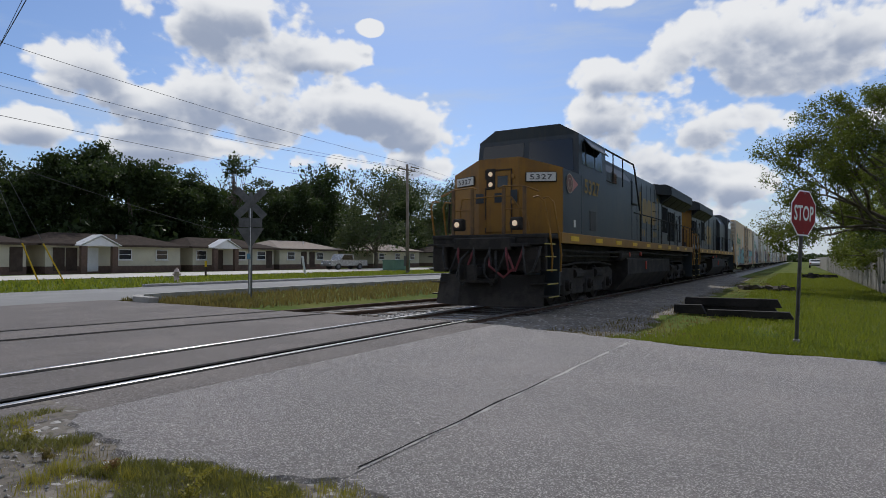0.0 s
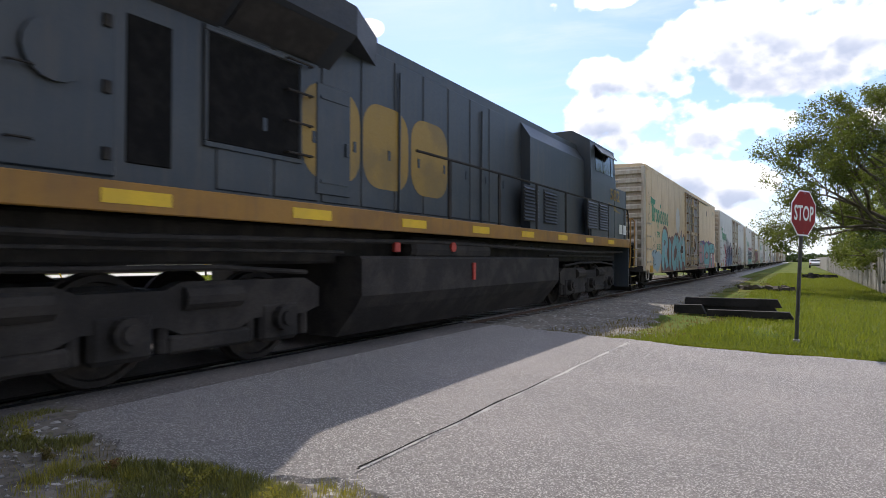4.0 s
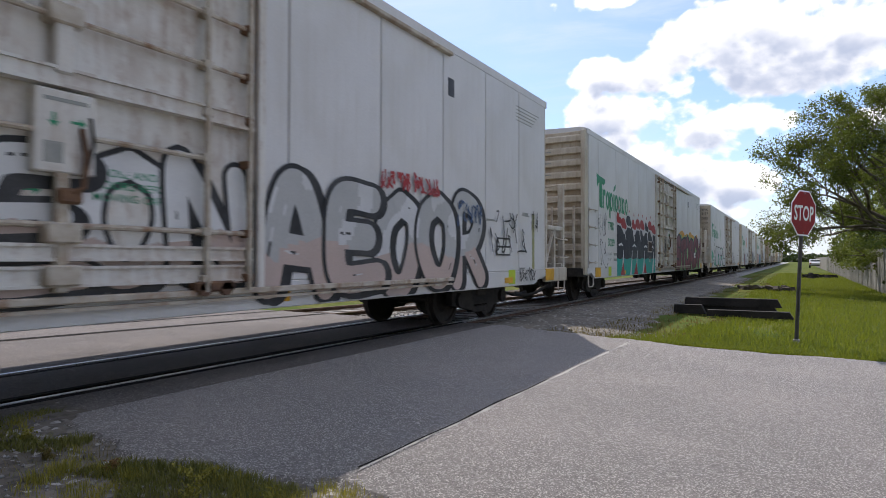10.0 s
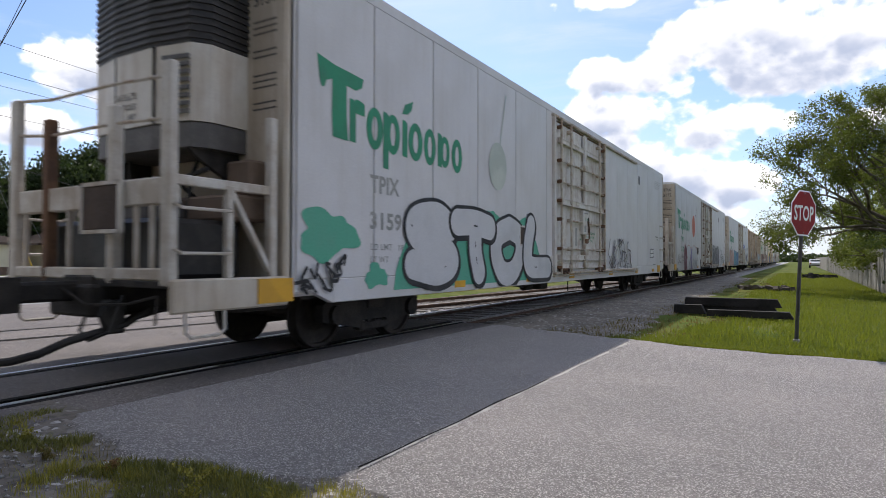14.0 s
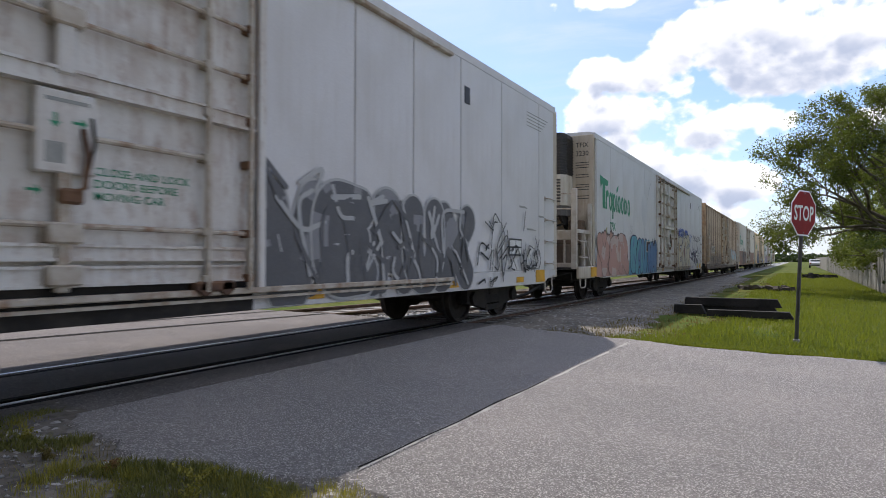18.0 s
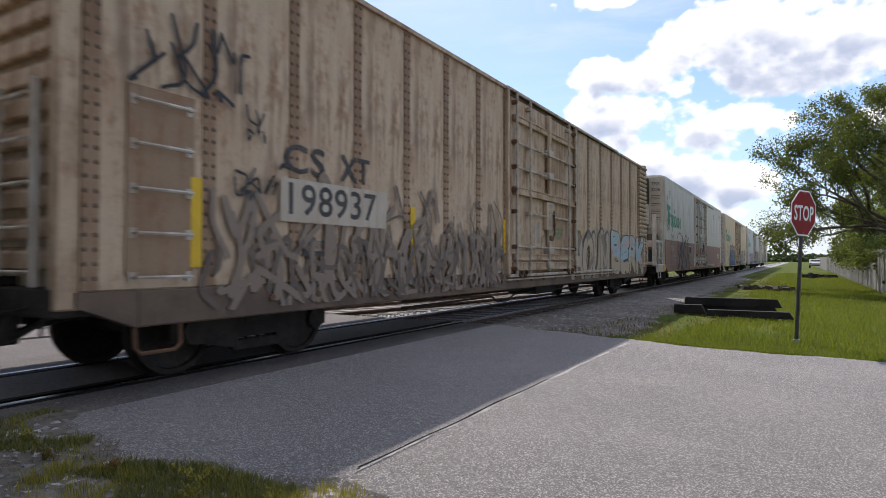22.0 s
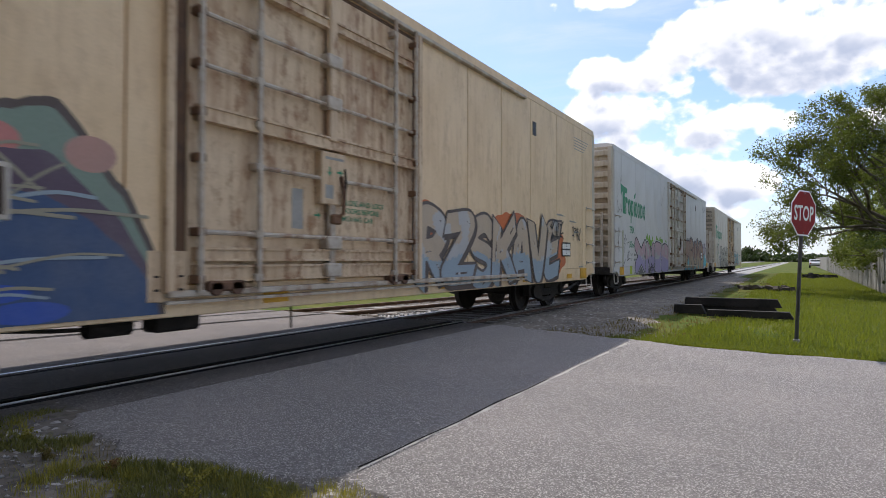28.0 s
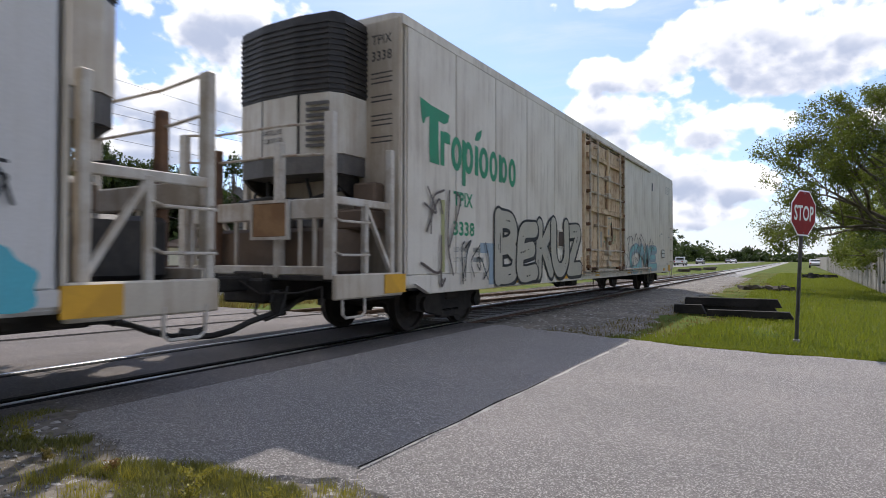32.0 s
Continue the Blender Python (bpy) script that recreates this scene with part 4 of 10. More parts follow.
def platform_end(car, end, paint, board=True):
    """The machinery deck of an insulated car: deck frame, posts and rails, tank, cooling unit against the end wall."""
    P = 1.40
    part("end_sheet", ("plain_end", lambda: M().box(-HW + 0.02, HW - 0.02, -0.02, 0.12, 0.80, 4.72, 0.03)), paint, car, m=end)
    part("deck", ("deck", lambda: M().box(-HW + 0.06, HW - 0.06, -P, 0, 0.93, 1.0, 0.01)), BLACK, car, m=end)
    for s in (-1, 1):
        part("side_sill", ("deck_sill", lambda: M().box(-0.03, 0.05, -P - 0.02, 0.02, 0.70, 1.02, 0.02)), paint, car, m=end @ shift(s * (HW - 0.04), 0, 0))
        part("corner_post", ("deck_post", lambda: M().box(-0.075, 0.075, -0.05, 0.05, 0.95, 3.05, 0.015)), STEELW, car, m=end @ shift(s * (HW - 0.14), -P + 0.04, 0))
        part("inner_post", ("deck_inner_post", lambda: M().box(-0.06, 0.06, -0.06, 0.06, 0.95, 2.75, 0.015)), RUST if s < 0 else STEELW, car, m=end @ shift(s * 0.62 - 0.1, -P + 0.06, 0))
        part("wall_post", ("wall_post", lambda: M().box(-0.05, 0.05, -0.10, 0.0, 1.0, 2.75, 0.012)), STEELW, car, m=end @ shift(s * (HW - 0.1), -0.1, 0))
        part("side_rail", ("deck_side_rail", lambda: M().box(-0.03, 0.03, -P, -0.08, 1.90, 2.0, 0.01)), STEELW, car, m=end @ shift(s * (HW - 0.1), 0, 0))
        part("side_post", ("deck_side_post", lambda: M().box(-0.04, 0.04, -0.04, 0.04, 1.0, 1.95, 0.01)), STEELW, car, m=end @ shift(s * (HW - 0.1), -0.72, 0))
        part("brace", ("deck_brace", lambda: M().tube([(0, -0.7, 1.9), (0, -0.14, 1.02)], 0.04, 4)), STEELW, car, m=end @ shift(s * (HW - 0.1), 0, 0))
        for z in (1.30, 1.72):
            part("grab_iron", ("deck_grab", lambda: M().tube([(0, -P + 0.04, 0), (0.09, -P + 0.06, -0.04), (0.09, -0.78, -0.04), (0, -0.74, 0)], 0.016, 6)), STEELW, car, m=end @ Matrix.Diagonal((s, 1, 1, 1)) @ shift(HW - 0.06, 0, z))
        part("stirrup", ("stirrup", step_m), STEELW, car, m=end @ shift(s * (HW - 0.02), -P + 0.35, 0))
        part("reflector", ("reflector_wide", lambda: M().box(0, 0.012, -0.25, 0.25, -0.13, 0.13)), AMBER, car, m=end @ Matrix.Diagonal((s, 1, 1, 1)) @ shift(HW + 0.012, -0.18, 0.87))
    for z in (2.55, 2.95):
        part("hand_rail", ("deck_rail", lambda: M().tube([(-HW + 0.14, -P + 0.04, 0.12), (-0.7, -P + 0.05, 0.05), (0.5, -P + 0.05, 0.05), (HW - 0.14, -P + 0.04, 0)], 0.018, 6)), ROD, car, m=end @ shift(0, 0, z - 0.03))
    part("cross_beam", ("deck_beam", lambda: M().box(-HW + 0.1, HW - 0.1, -P + 0.02, -P + 0.14, 1.72, 1.98, 0.015)), STEELW, car, m=end)
    part("lower_beam", ("deck_lower_beam", lambda: M().box(-HW + 0.1, HW - 0.1, -P + 0.0, -P + 0.12, 1.0, 1.12, 0.015)), STEELW, car, m=end)
    part("battery_box", ("deck_tank", lambda: M().box(-1.0, 1.1, -1.25, -0.25, 1.0, 1.62, 0.05)), TANK if board else GRILLE, car, "dark machinery box on the end deck", end)
    part("wall_ledge", ("wall_ledge", lambda: M().box(-1.0, 1.3, -0.55, -0.02, 1.62, 1.9, 0.03).box(0.9, 1.3, -0.3, -0.05, 1.9, 2.3, 0.03)), TANK, car, m=end)
    for a in (-1.2, -0.75, -0.3, 0.9, 1.15):
        part("deck_bar", ("deck_bar", lambda: M().box(-0.022, 0.022, -P + 0.03, -P + 0.075, 1.1, 1.74, 0.006)), STEELW, car, m=end @ shift(a, 0, 0))
    part("pipe_run", ("pipe_run", lambda: M().tube([(-1.1, -0.62, 2.08), (-0.4, -0.66, 2.12), (0.3, -0.6, 2.05), (0.85, -0.5, 2.2)], 0.03, 6).tube([(-0.9, -0.4, 2.4), (-0.92, -0.5, 2.1), (-0.88, -0.55, 1.7)], 0.022, 6).tube([(0.6, -0.4, 2.42), (0.62, -0.52, 2.15), (0.55, -0.55, 1.66)], 0.022, 6)), RUBBER, car, m=end)
    part("valve_box", ("valve_box", lambda: M().box(-0.35, 0.15, -0.75, -0.35, 1.64, 2.02, 0.04).box(0.25, 0.5, -0.8, -0.5, 1.64, 1.86, 0.03)), GREYP, car, m=end)
    part("board", ("deck_board", lambda: M().box(0.12, 0.74, -P - 0.04, -P + 0.01, 1.50, 1.94, 0.01)), WOOD if board else DARKB, car, "brown plywood board in a frame" if board else "dark placard board in a frame", end)
    part("placard", ("deck_placard", lambda: M().box(0.08, 0.12, -P - 0.05, -P, 1.46, 1.98).box(0.74, 0.78, -P - 0.05, -P, 1.46, 1.98).box(0.08, 0.78, -P - 0.05, -P, 1.94, 1.98).box(0.08, 0.78, -P - 0.05, -P, 1.46, 1.50)), STEELW, car, m=end)
    part("draft_box", ("draft_box", lambda: M().box(-0.4, 0.4, -P - 0.1, 0.6, 0.62, 0.95, 0.03).box(-1.2, 1.2, -0.4, 0.4, 0.62, 0.9, 0.03)), BLACK, car, m=end)
    gear(car, end @ shift(0, -P + 0.1, 0))


def ring_m(y, z, wide, high, hole, x, n=28):
    """An upright ring on a side: an oval with an oval hole."""
    mm = M()
    outer = [(x, y + wide / 2 * math.cos(2 * math.pi * k / n), z + high / 2 * math.sin(2 * math.pi * k / n)) for k in range(n)]
    inner = [(x, y + hole * wide / 2 * math.cos(2 * math.pi * k / n), z + (hole + 0.22) * high / 2 * math.sin(2 * math.pi * k / n)) for k in range(n)]
    return mm.add(outer + inner, [(k, (k + 1) % n, n + (k + 1) % n, n + k) for k in range(n)])


def logo_sheet(car, x, start):
    """The green trade mark on the side, as plain shapes: a tall swept first piece, then bars and rings on one line, a leaf."""
    y0 = start
    first = M().sheet([(y0 - 0.02, 3.64), (y0 + 0.02, 3.36), (y0 + 0.06, 3.26), (y0 + 0.11, 3.27), (y0 + 0.15, 3.36), (y0 + 0.25, 3.40), (y0 + 0.24, 3.0), (y0 + 0.26, 2.70), (y0 + 0.55, 2.69), (y0 + 0.52, 3.0), (y0 + 0.52, 3.38),
                       (y0 + 0.70, 3.36), (y0 + 0.82, 3.42), (y0 + 0.86, 3.54), (y0 + 0.6, 3.56), (y0 + 0.3, 3.58)], x)
    mark = part("trade_mark", (("trade_mark", start), lambda: first), GREEN, car, "green trade mark of swept shapes with a leaf")
    for k, (a, b, c, d) in enumerate(((0.64, 0.78, 2.69, 3.24), (0.76, 0.98, 3.06, 3.25), (1.43, 1.57, 2.44, 3.22), (1.94, 2.08, 2.67, 3.20), (3.02, 3.16, 2.66, 3.19))):
        part("mark_block", (("mark_block", k, start), lambda: M().sheet([(y0 + a * 0.9, c + 0.01), (y0 + b * 0.9, c), (y0 + b * 0.9, d - 0.03), (y0 + (a + b) * 0.45, d), (y0 + a * 0.9, d)], x)), GREEN, mark)
    for k, (a, w) in enumerate(((1.22, 0.40), (1.68, 0.38), (2.32, 0.42), (2.76, 0.38), (3.26, 0.34), (3.70, 0.38))):
        part("mark_ring", (("mark_ring", k, start), lambda: ring_m(y0 + a * 0.9, 2.95 - 0.008 * k, w * 0.9, 0.56 if k != 4 else 0.50, 0.36, x + 0.0006)), GREEN, mark)
    part("mark_leaf", (("mark_leaf", start), lambda: M().sheet([(y0 + 1.74, 3.28), (y0 + 1.80, 3.42), (y0 + 2.02, 3.52), (y0 + 1.98, 3.38), (y0 + 1.88, 3.30)], x)), GREEN, mark)


LETTERS = {
    "A": (((0, 0), (.30, .8), (.5, 1), (.7, .8), (1, 0)), ((.2, .34), (.8, .34))),
    "B": (((.12, 0), (.12, 1)), ((.12, .97), (.7, .95), (.85, .74), (.6, .55), (.14, .52)), ((.6, .52), (.95, .36), (.85, .08), (.5, .02), (.12, .04))),
    "C": (((.95, .80), (.6, 1), (.15, .8), (.04, .45), (.25, .08), (.65, .02), (1, .22)),),
    "D": (((.1, 0), (.1, .98), (.6, .95), (.97, .6), (.88, .2), (.5, .02), (.1, .04)),),
    "E": (((.95, .95), (.25, .92), (.1, .5), (.2, .06), (1, .06)), ((.12, .5), (.8, .52))),
    "F": (((.97, .97), (.25, .9), (.12, .5), (.1, 0)), ((.14, .52), (.75, .54))),
    "H": (((.1, 0), (.08, 1)), ((.9, 0), (.92, 1)), ((.1, .5), (.9, .52))),
    "I": (((.5, 0), (.5, .78)),),
    "K": (((.12, 0), (.1, 1)), ((.95, 1), (.4, .58), (.15, .5)), ((.4, .55), (.7, .3), (1, 0))),
    "L": (((.3, 1), (.15, .5), (.2, .06), (1, .06)),),
    "M": (((0, 0), (.08, .9), (.25, .9), (.5, .3), (.75, .9), (.92, .9), (1, 0)),),
    "N": (((.08, 0), (.08, .95), (.25, .9), (.75, .1), (.92, .05), (.92, 1)),),
    "O": (((.5, 1), (.12, .8), (.05, .4), (.3, .03), (.7, .03), (.95, .4), (.88, .8), (.5, 1)),),
    "P": (((.15, 0), (.12, .95), (.7, .98), (.95, .75), (.75, .45), (.18, .42)),),
    "R": (((.12, 0), (.12, .95), (.65, .98), (.9, .76), (.65, .5), (.18, .46)), ((.45, .48), (.7, .25), (1, 0))),
    "S": (((.95, .86), (.6, 1), (.15, .86), (.18, .6), (.75, .45), (.9, .2), (.55, 0), (.02, .12)),),
    "T": (((0, .92), (.5, .98), (1, .9)), ((.5, .95), (.46, .4), (.55, 0))),
    "U": (((.08, 1), (.06, .35), (.3, .02), (.65, .02), (.92, .35), (.92, 1)),),
    "V": (((0, 1), (.2, .5), (.45, .02), (.58, .02), (.8, .5), (1, 1)),),
    "X": (((0, 1), (.5, .5), (1, 0)), ((1, 1), (.5, .5), (0, 0))),
    "Y": (((0, 1), (.2, .6), (.5, .45)), ((1, 1), (.75, .55), (.5, .4), (.45, 0))),
    "Z": (((.05, .93), (.9, .95), (.75, .7), (.2, .2), (.1, .05), (1, .05)),),
}


def smooth_line(pts, n):
    """A curve through the points, n steps between each two."""
    p = [Vector(q) for q in pts]
    p = [p[0] * 2 - p[1]] + p + [p[-1] * 2 - p[-2]]
    out = []
    for i in range(1, len(p) - 2):
        a, b, c, d = p[i - 1:i + 3]
        out += [0.5 * (2 * b + (c - a) * t + (2 * a - 5 * b + 4 * c - d) * t * t + (3 * b - a - 3 * c + d) * t ** 3) for t in (k / n for k in range(n))]
    return out + [p[-2]]


def ribbon(mm, line, r, x, pick, sharp=False, across=2, y_most=99.0, grow=0.0):
    """A painted stroke of half width r along a line (y, z); pick(y, z) names the colour slot; r swells towards the foot by grow."""
    z_top, z_low = max(p.y for p in line), min(p.y for p in line)
    rows = []
    for i, p in enumerate(line):
        d = line[min(i + 1, len(line) - 1)] - line[max(i - 1, 0)]
        d = d.normalized() if d.length > 1e-6 else Vector((1, 0))
        o = Vector((-d.y, d.x))
        w = r * (1 + grow * (1 - 2 * (p.y - z_low) / (z_top - z_low + 0.01)))
        q = p
        if i in (0, len(line) - 1):
            q = p + d * (r * (0.55 if sharp else 0.0)) * (1 if i else -1)
        tilt = d * (0.5 * w if sharp and i in (0, len(line) - 1) else 0.0)
        rows.append([(q + (o * w + tilt) * (2 * k / across - 1)) for k in range(across + 1)])
    def held(q):
        return (min(max(q.x, 0.05), y_most), max(q.y, 0.70))
    start, wide = len(mm.v), across + 1
    mm.v += [(x + 0.00002 * i, *held(q)) for i, row in enumerate(rows) for q in row]
    for i in range(len(rows) - 1):
        for k in range(across):
            idx = (start + i * wide + k, start + (i + 1) * wide + k, start + (i + 1) * wide + k + 1, start + i * wide + k + 1)
            mm.f.append(idx)
            mm.mi.append(pick(sum(mm.v[j][1] for j in idx) / 4, sum(mm.v[j][2] for j in idx) / 4))
    if not sharp:  # round ends
        for at, sign in ((0, -1), (len(rows) - 1, 1)):
            row, c = rows[at], line[at]
            o = row[-1] - row[0]
            w = o.length / 2
            if w < 1e-6:
                continue
            o = o.normalized()
            d = Vector((o.y, -o.x)) * sign
            n0 = len(mm.v)
            mm.v += [(x + 0.00002 * at, *held(c + w * (math.cos(g) * o + math.sin(g) * d))) for g in (math.pi * k / 8 for k in range(1, 8))]
            edge = [start + at * wide + k for k in range(wide)]
            mm.f.append(tuple(edge + list(range(n0, n0 + 7))))
            mm.mi.append(pick(mm.v[n0 + 3][1], mm.v[n0 + 3][2]))
    return mm


def paint_part(name, mm, mats, parent, label=""):
    ob = new(name, mm.mesh(name, *mats))
    ob.parent = parent
    return tagged(ob, label) if label else ob


def back_cloud(mm, y0, y1, z0, height, x, mi, seed, n=90, rough=1.0, arch=0.0):
    """A cloud of paint with a scalloped top."""
    y0 = max(y0, 0.06)
    def top(t):
        edge = min(1.0, 6 * t, 6 * (1 - t)) ** 0.5
        bump = abs(math.sin(9.0 * t + seed)) * 0.10 + abs(math.sin(21.0 * t + 2 * seed)) * 0.05 + 0.05 * noise.noise((t * 40, seed, 0))
        return z0 + height * edge * (0.86 + rough * bump + arch * math.sin(math.pi * t))
    for k in range(n):
        a, b = k / n, (k + 1) / n
        mm.sheet([(y0 + a * (y1 - y0), z0), (y0 + b * (y1 - y0), z0), (y0 + b * (y1 - y0), max(z0 + 0.02, top(b))), (y0 + a * (y1 - y0), max(z0 + 0.02, top(a)))], x, mi)


def piece(car, word, y0, y1, z0, z1, fill, line, cloud=None, inner=None, low=None, glow=None, rim=None, seed=0, fat=0.30, edge=0.055, shadow=(0.09, -0.05), sharp=False, lean=0.0, swing=0.05, halo=1.12, grow=0.0, level=0.4, fills=""):
    """A sprayed piece on the side: clouds behind, then each letter with its thrown shadow, outline, rim, fill and shine."""
    rnd = random.Random(seed)
    x, n, H = HW + 0.024, len(word), z1 - z0
    far_end = 21.18 if y1 > 12.3 else 8.28 if y1 < 8.3 else 8.75
    back = M()
    for k, tone in enumerate(t for t in (cloud, inner) if t):
        back_cloud(back, y0 - 0.25 + 0.12 * k, min(y1 + 0.3 - 0.14 * k, far_end), max(0.70, z0 - 0.06), H * (halo - 0.09 * k) + 0.06, x + 0.001 * k, k, seed + k)
    if not cloud:
        back.sheet([(y0 + 0.3, z0 + 0.3), (y0 + 0.32, z0 + 0.3), (y0 + 0.32, z0 + 0.32), (y0 + 0.3, z0 + 0.32)], x, 0)
    ob = paint_part("graffiti", back, [SPRAY[t] for t in (cloud, inner) if t] or [SPRAY[line]], car, f"sprayed {fill} lettering with {line} outlines")
    names = [line, fill, low or fill, glow or fill, rim or "white"]
    for k, ch in enumerate(word):
        tones = list(names)
        if fills:
            tones[1] = fills.split()[k % len(fills.split())]
        mats = [SPRAY[t] for t in tones]
        wide, tall, lift, turn = rnd.uniform(0.82, 0.98), rnd.uniform(0.86, 1.0), rnd.uniform(-swing, swing), rnd.uniform(-0.10, 0.10) + lean
        w = (y1 - y0) / n
        r = fat * 0.41 * min(w, 0.75 * H)

        def place(u, v):
            u, v = (u - 0.5) * wide, (v - 0.5) * tall
            yy = y0 + (k + 0.5 + 1.26 * u * (1 - 1.05 * r / w) + turn * v) * w
            zz = z0 + H * (0.5 + (v + turn * 0.5 * u) * 1.06 * (1 - 1.7 * r / H) + lift)
            return (yy + 0.05 * noise.noise((yy * 1.3, zz * 1.3, seed)), zz + 0.06 * noise.noise((yy * 1.3, zz * 1.3, seed + 7)))

        def tone(y, z):
            if low and z < z0 + (level + 0.07 * math.sin(y * 3.0 + seed)) * H:
                return 2
            return 3 if glow and noise.noise((y * 2.0, z * 2.0, seed + 3)) > 0.18 else 1
        strokes = [smooth_line([place(*q) for q in st], 13 if not sharp else 12) for st in LETTERS[ch]]
        mm, base = M(), x + 0.003 + 0.0085 * (k % 2)
        for j, st in enumerate(strokes):
            if shadow:
                ribbon(mm, [p + Vector(shadow) for p in st], r + edge, base + 0.0004 * j, lambda y, z: 0, sharp, 1, far_end, grow)
            if rim:
                ribbon(mm, st, r + edge * 1.75, base + 0.0021 + 0.0004 * j, lambda y, z: 4, sharp, 1, far_end, grow)
            ribbon(mm, st, r + edge, base + 0.0032 + 0.0004 * j, lambda y, z: 0, sharp, 1, far_end, grow)
            ribbon(mm, st, r, base + 0.0052 + 0.0004 * j, tone, sharp, 6, far_end, grow)
            for q in range(2):  # shine lines and streaks inside the stroke
                i0 = rnd.randrange(0, max(1, len(st) - 5))
                off = Vector((rnd.uniform(-0.4, 0.4) * r, rnd.uniform(-0.3, 0.3) * r))
                ribbon(mm, [p + off for p in st[i0:i0 + rnd.randint(3, 6)]], rnd.uniform(0.008, 0.018), base + 0.0074 + 0.0002 * j, lambda y, z: rnd.choice((0, 3)) if not rim else 4, True, 1, far_end)
        paint_part("letter", mm, mats, ob)
    return ob


def ghost_fruit(car, y, paint=None):
    """The faded round fruit and the dashes of its straw, left of the old livery."""
    fruit = part("faded_fruit", M().disc(HW + 0.0172, y, 3.02, 0.60, 30, ry=0.50), paint or FADE, car, "faded round patch of an old painted fruit")
    for k in range(6):
        a, b = y + 0.42 + 0.135 * k, 3.42 + 0.15 * k
        part("straw_dash", M().sheet([(a, b), (a + 0.02, b - 0.025), (a + 0.10, b + 0.075), (a + 0.08, b + 0.10)], HW + 0.018), SPRAY["grey"], fruit)


def plate_box(car, y, z):
    """The small framed clearance stencil."""
    mm = M()
    for q in ((0, 0.3, 0, 0.012), (0, 0.3, 0.348, 0.36), (0, 0.012, 0, 0.36), (0.288, 0.3, 0, 0.36)):
        mm.sheet([(y + q[0], z + q[2]), (y + q[1], z + q[2]), (y + q[1], z + q[3]), (y + q[0], z + q[3])], HW + 0.0182 + 0.0002 * (q[1] < 0.29))
    lettering(lettering(mm, "PLATE", HW + 0.0182, y + 0.06, z + 0.25, 0.05, 0.18), "E", HW + 0.0182, y + 0.12, z + 0.08, 0.11, 0.075)
    part("clearance_stencil", mm, STENCIL, car)


def tag(car, y0, y1, z0, z1, ink="black", seed=0, r=0.012, turns=None):
    """A quick scrawl: a row of unreadable hooked strokes in one colour, each a part of it."""
    rnd = random.Random(seed)
    x = HW + 0.046 + 0.0011 * (seed % 5)
    n = max(2, int((y1 - y0) / (0.55 * (z1 - z0))))
    w = (y1 - y0) / n
    first = None
    for k in range(n):
        for j in range(rnd.choice((3, 3, 4))):
            a = Vector((y0 + w * (k + rnd.uniform(-0.1, 0.9)), z0 + (z1 - z0) * rnd.uniform(-0.1, 1.1)))
            b = Vector((y0 + w * (k + rnd.uniform(0.1, 1.2)), z0 + (z1 - z0) * rnd.choice((0.0, 1.0, rnd.random()))))
            c = a.lerp(b, 0.5) + Vector((rnd.uniform(-0.5, 0.5) * w, rnd.uniform(-0.4, 0.4) * (z1 - z0)))
            mm = ribbon(M(), smooth_line([tuple(a), tuple(c), tuple(b)], 5), r * rnd.uniform(0.8, 1.15), x + 0.00025 * (k * 4 + j), lambda y, z: 0, False, 1)
            if first is None:
                first = part("scrawl", mm, SPRAY[ink], car, f"{ink} sprayed scrawl")
            else:
                part("stroke", mm, SPRAY[ink], first)
    return first


def splash(car, cy, cz, ink, seed, n=16, r=1.2, x=HW + 0.02):
    """Rays and drops of paint round a centre."""
    rnd = random.Random(seed)
    mm = M()
    for k in range(n):
        g = rnd.uniform(0.2, 2 * math.pi)
        l, w = rnd.uniform(0.55, 1.0) * r, rnd.uniform(0.06, 0.10)
        c, t = math.cos(g), 0.7 * math.sin(g)
        bend = rnd.uniform(-0.12, 0.12)
        line = [Vector((cy + q * l * c - bend * math.sin(3 * q) * t, max(0.78, cz + q * l * t + bend * math.sin(3 * q) * c))) for q in (0.0, 0.35, 0.7, 1.0)]
        ribbon(mm, smooth_line(line, 4), w, x + 0.0003 * k, lambda y, z: 0, False, 1)
        mm.disc(x + 0.0003 * k + 0.0002, line[-1].x, line[-1].y, w * 1.35, 12)
    return part("paint_splash", mm, SPRAY[ink], car)


def arrow_m(y, z, turn, r=0.055):
    c, sn = math.cos(turn), math.sin(turn)
    return [(y + r * (p * c - q * sn), z + r * (p * sn + q * c)) for p, q in ((-1, -0.2), (0.2, -0.2), (0.1, -0.75), (1, 0), (0.1, 0.75), (0.2, 0.2), (-1, 0.2))]


def blobs(car, y0, y1, z, ink, seed, n=1, r=0.2, tall=0.3):
    """One lobed splat of paint."""
    cy, ry, rz = (y0 + y1) / 2, (y1 - y0) / 2 + 0.5 * r, tall + 0.5 * r
    pts = []
    for k in range(64):
        g = 2 * math.pi * k / 64
        q = 0.86 + 0.16 * math.sin(3 * g + seed) + 0.09 * math.sin(5 * g + 2 * seed) + 0.05 * math.sin(9 * g + 3 * seed)
        pts.append((max(0.05, cy + ry * q * math.cos(g)), max(0.71, z + rz * q * math.sin(g))))
    return part("paint_splat", M().sheet(pts, HW + 0.0195 + 0.0002 * (seed % 5)), SPRAY[ink], car, f"{ink} splat of paint")


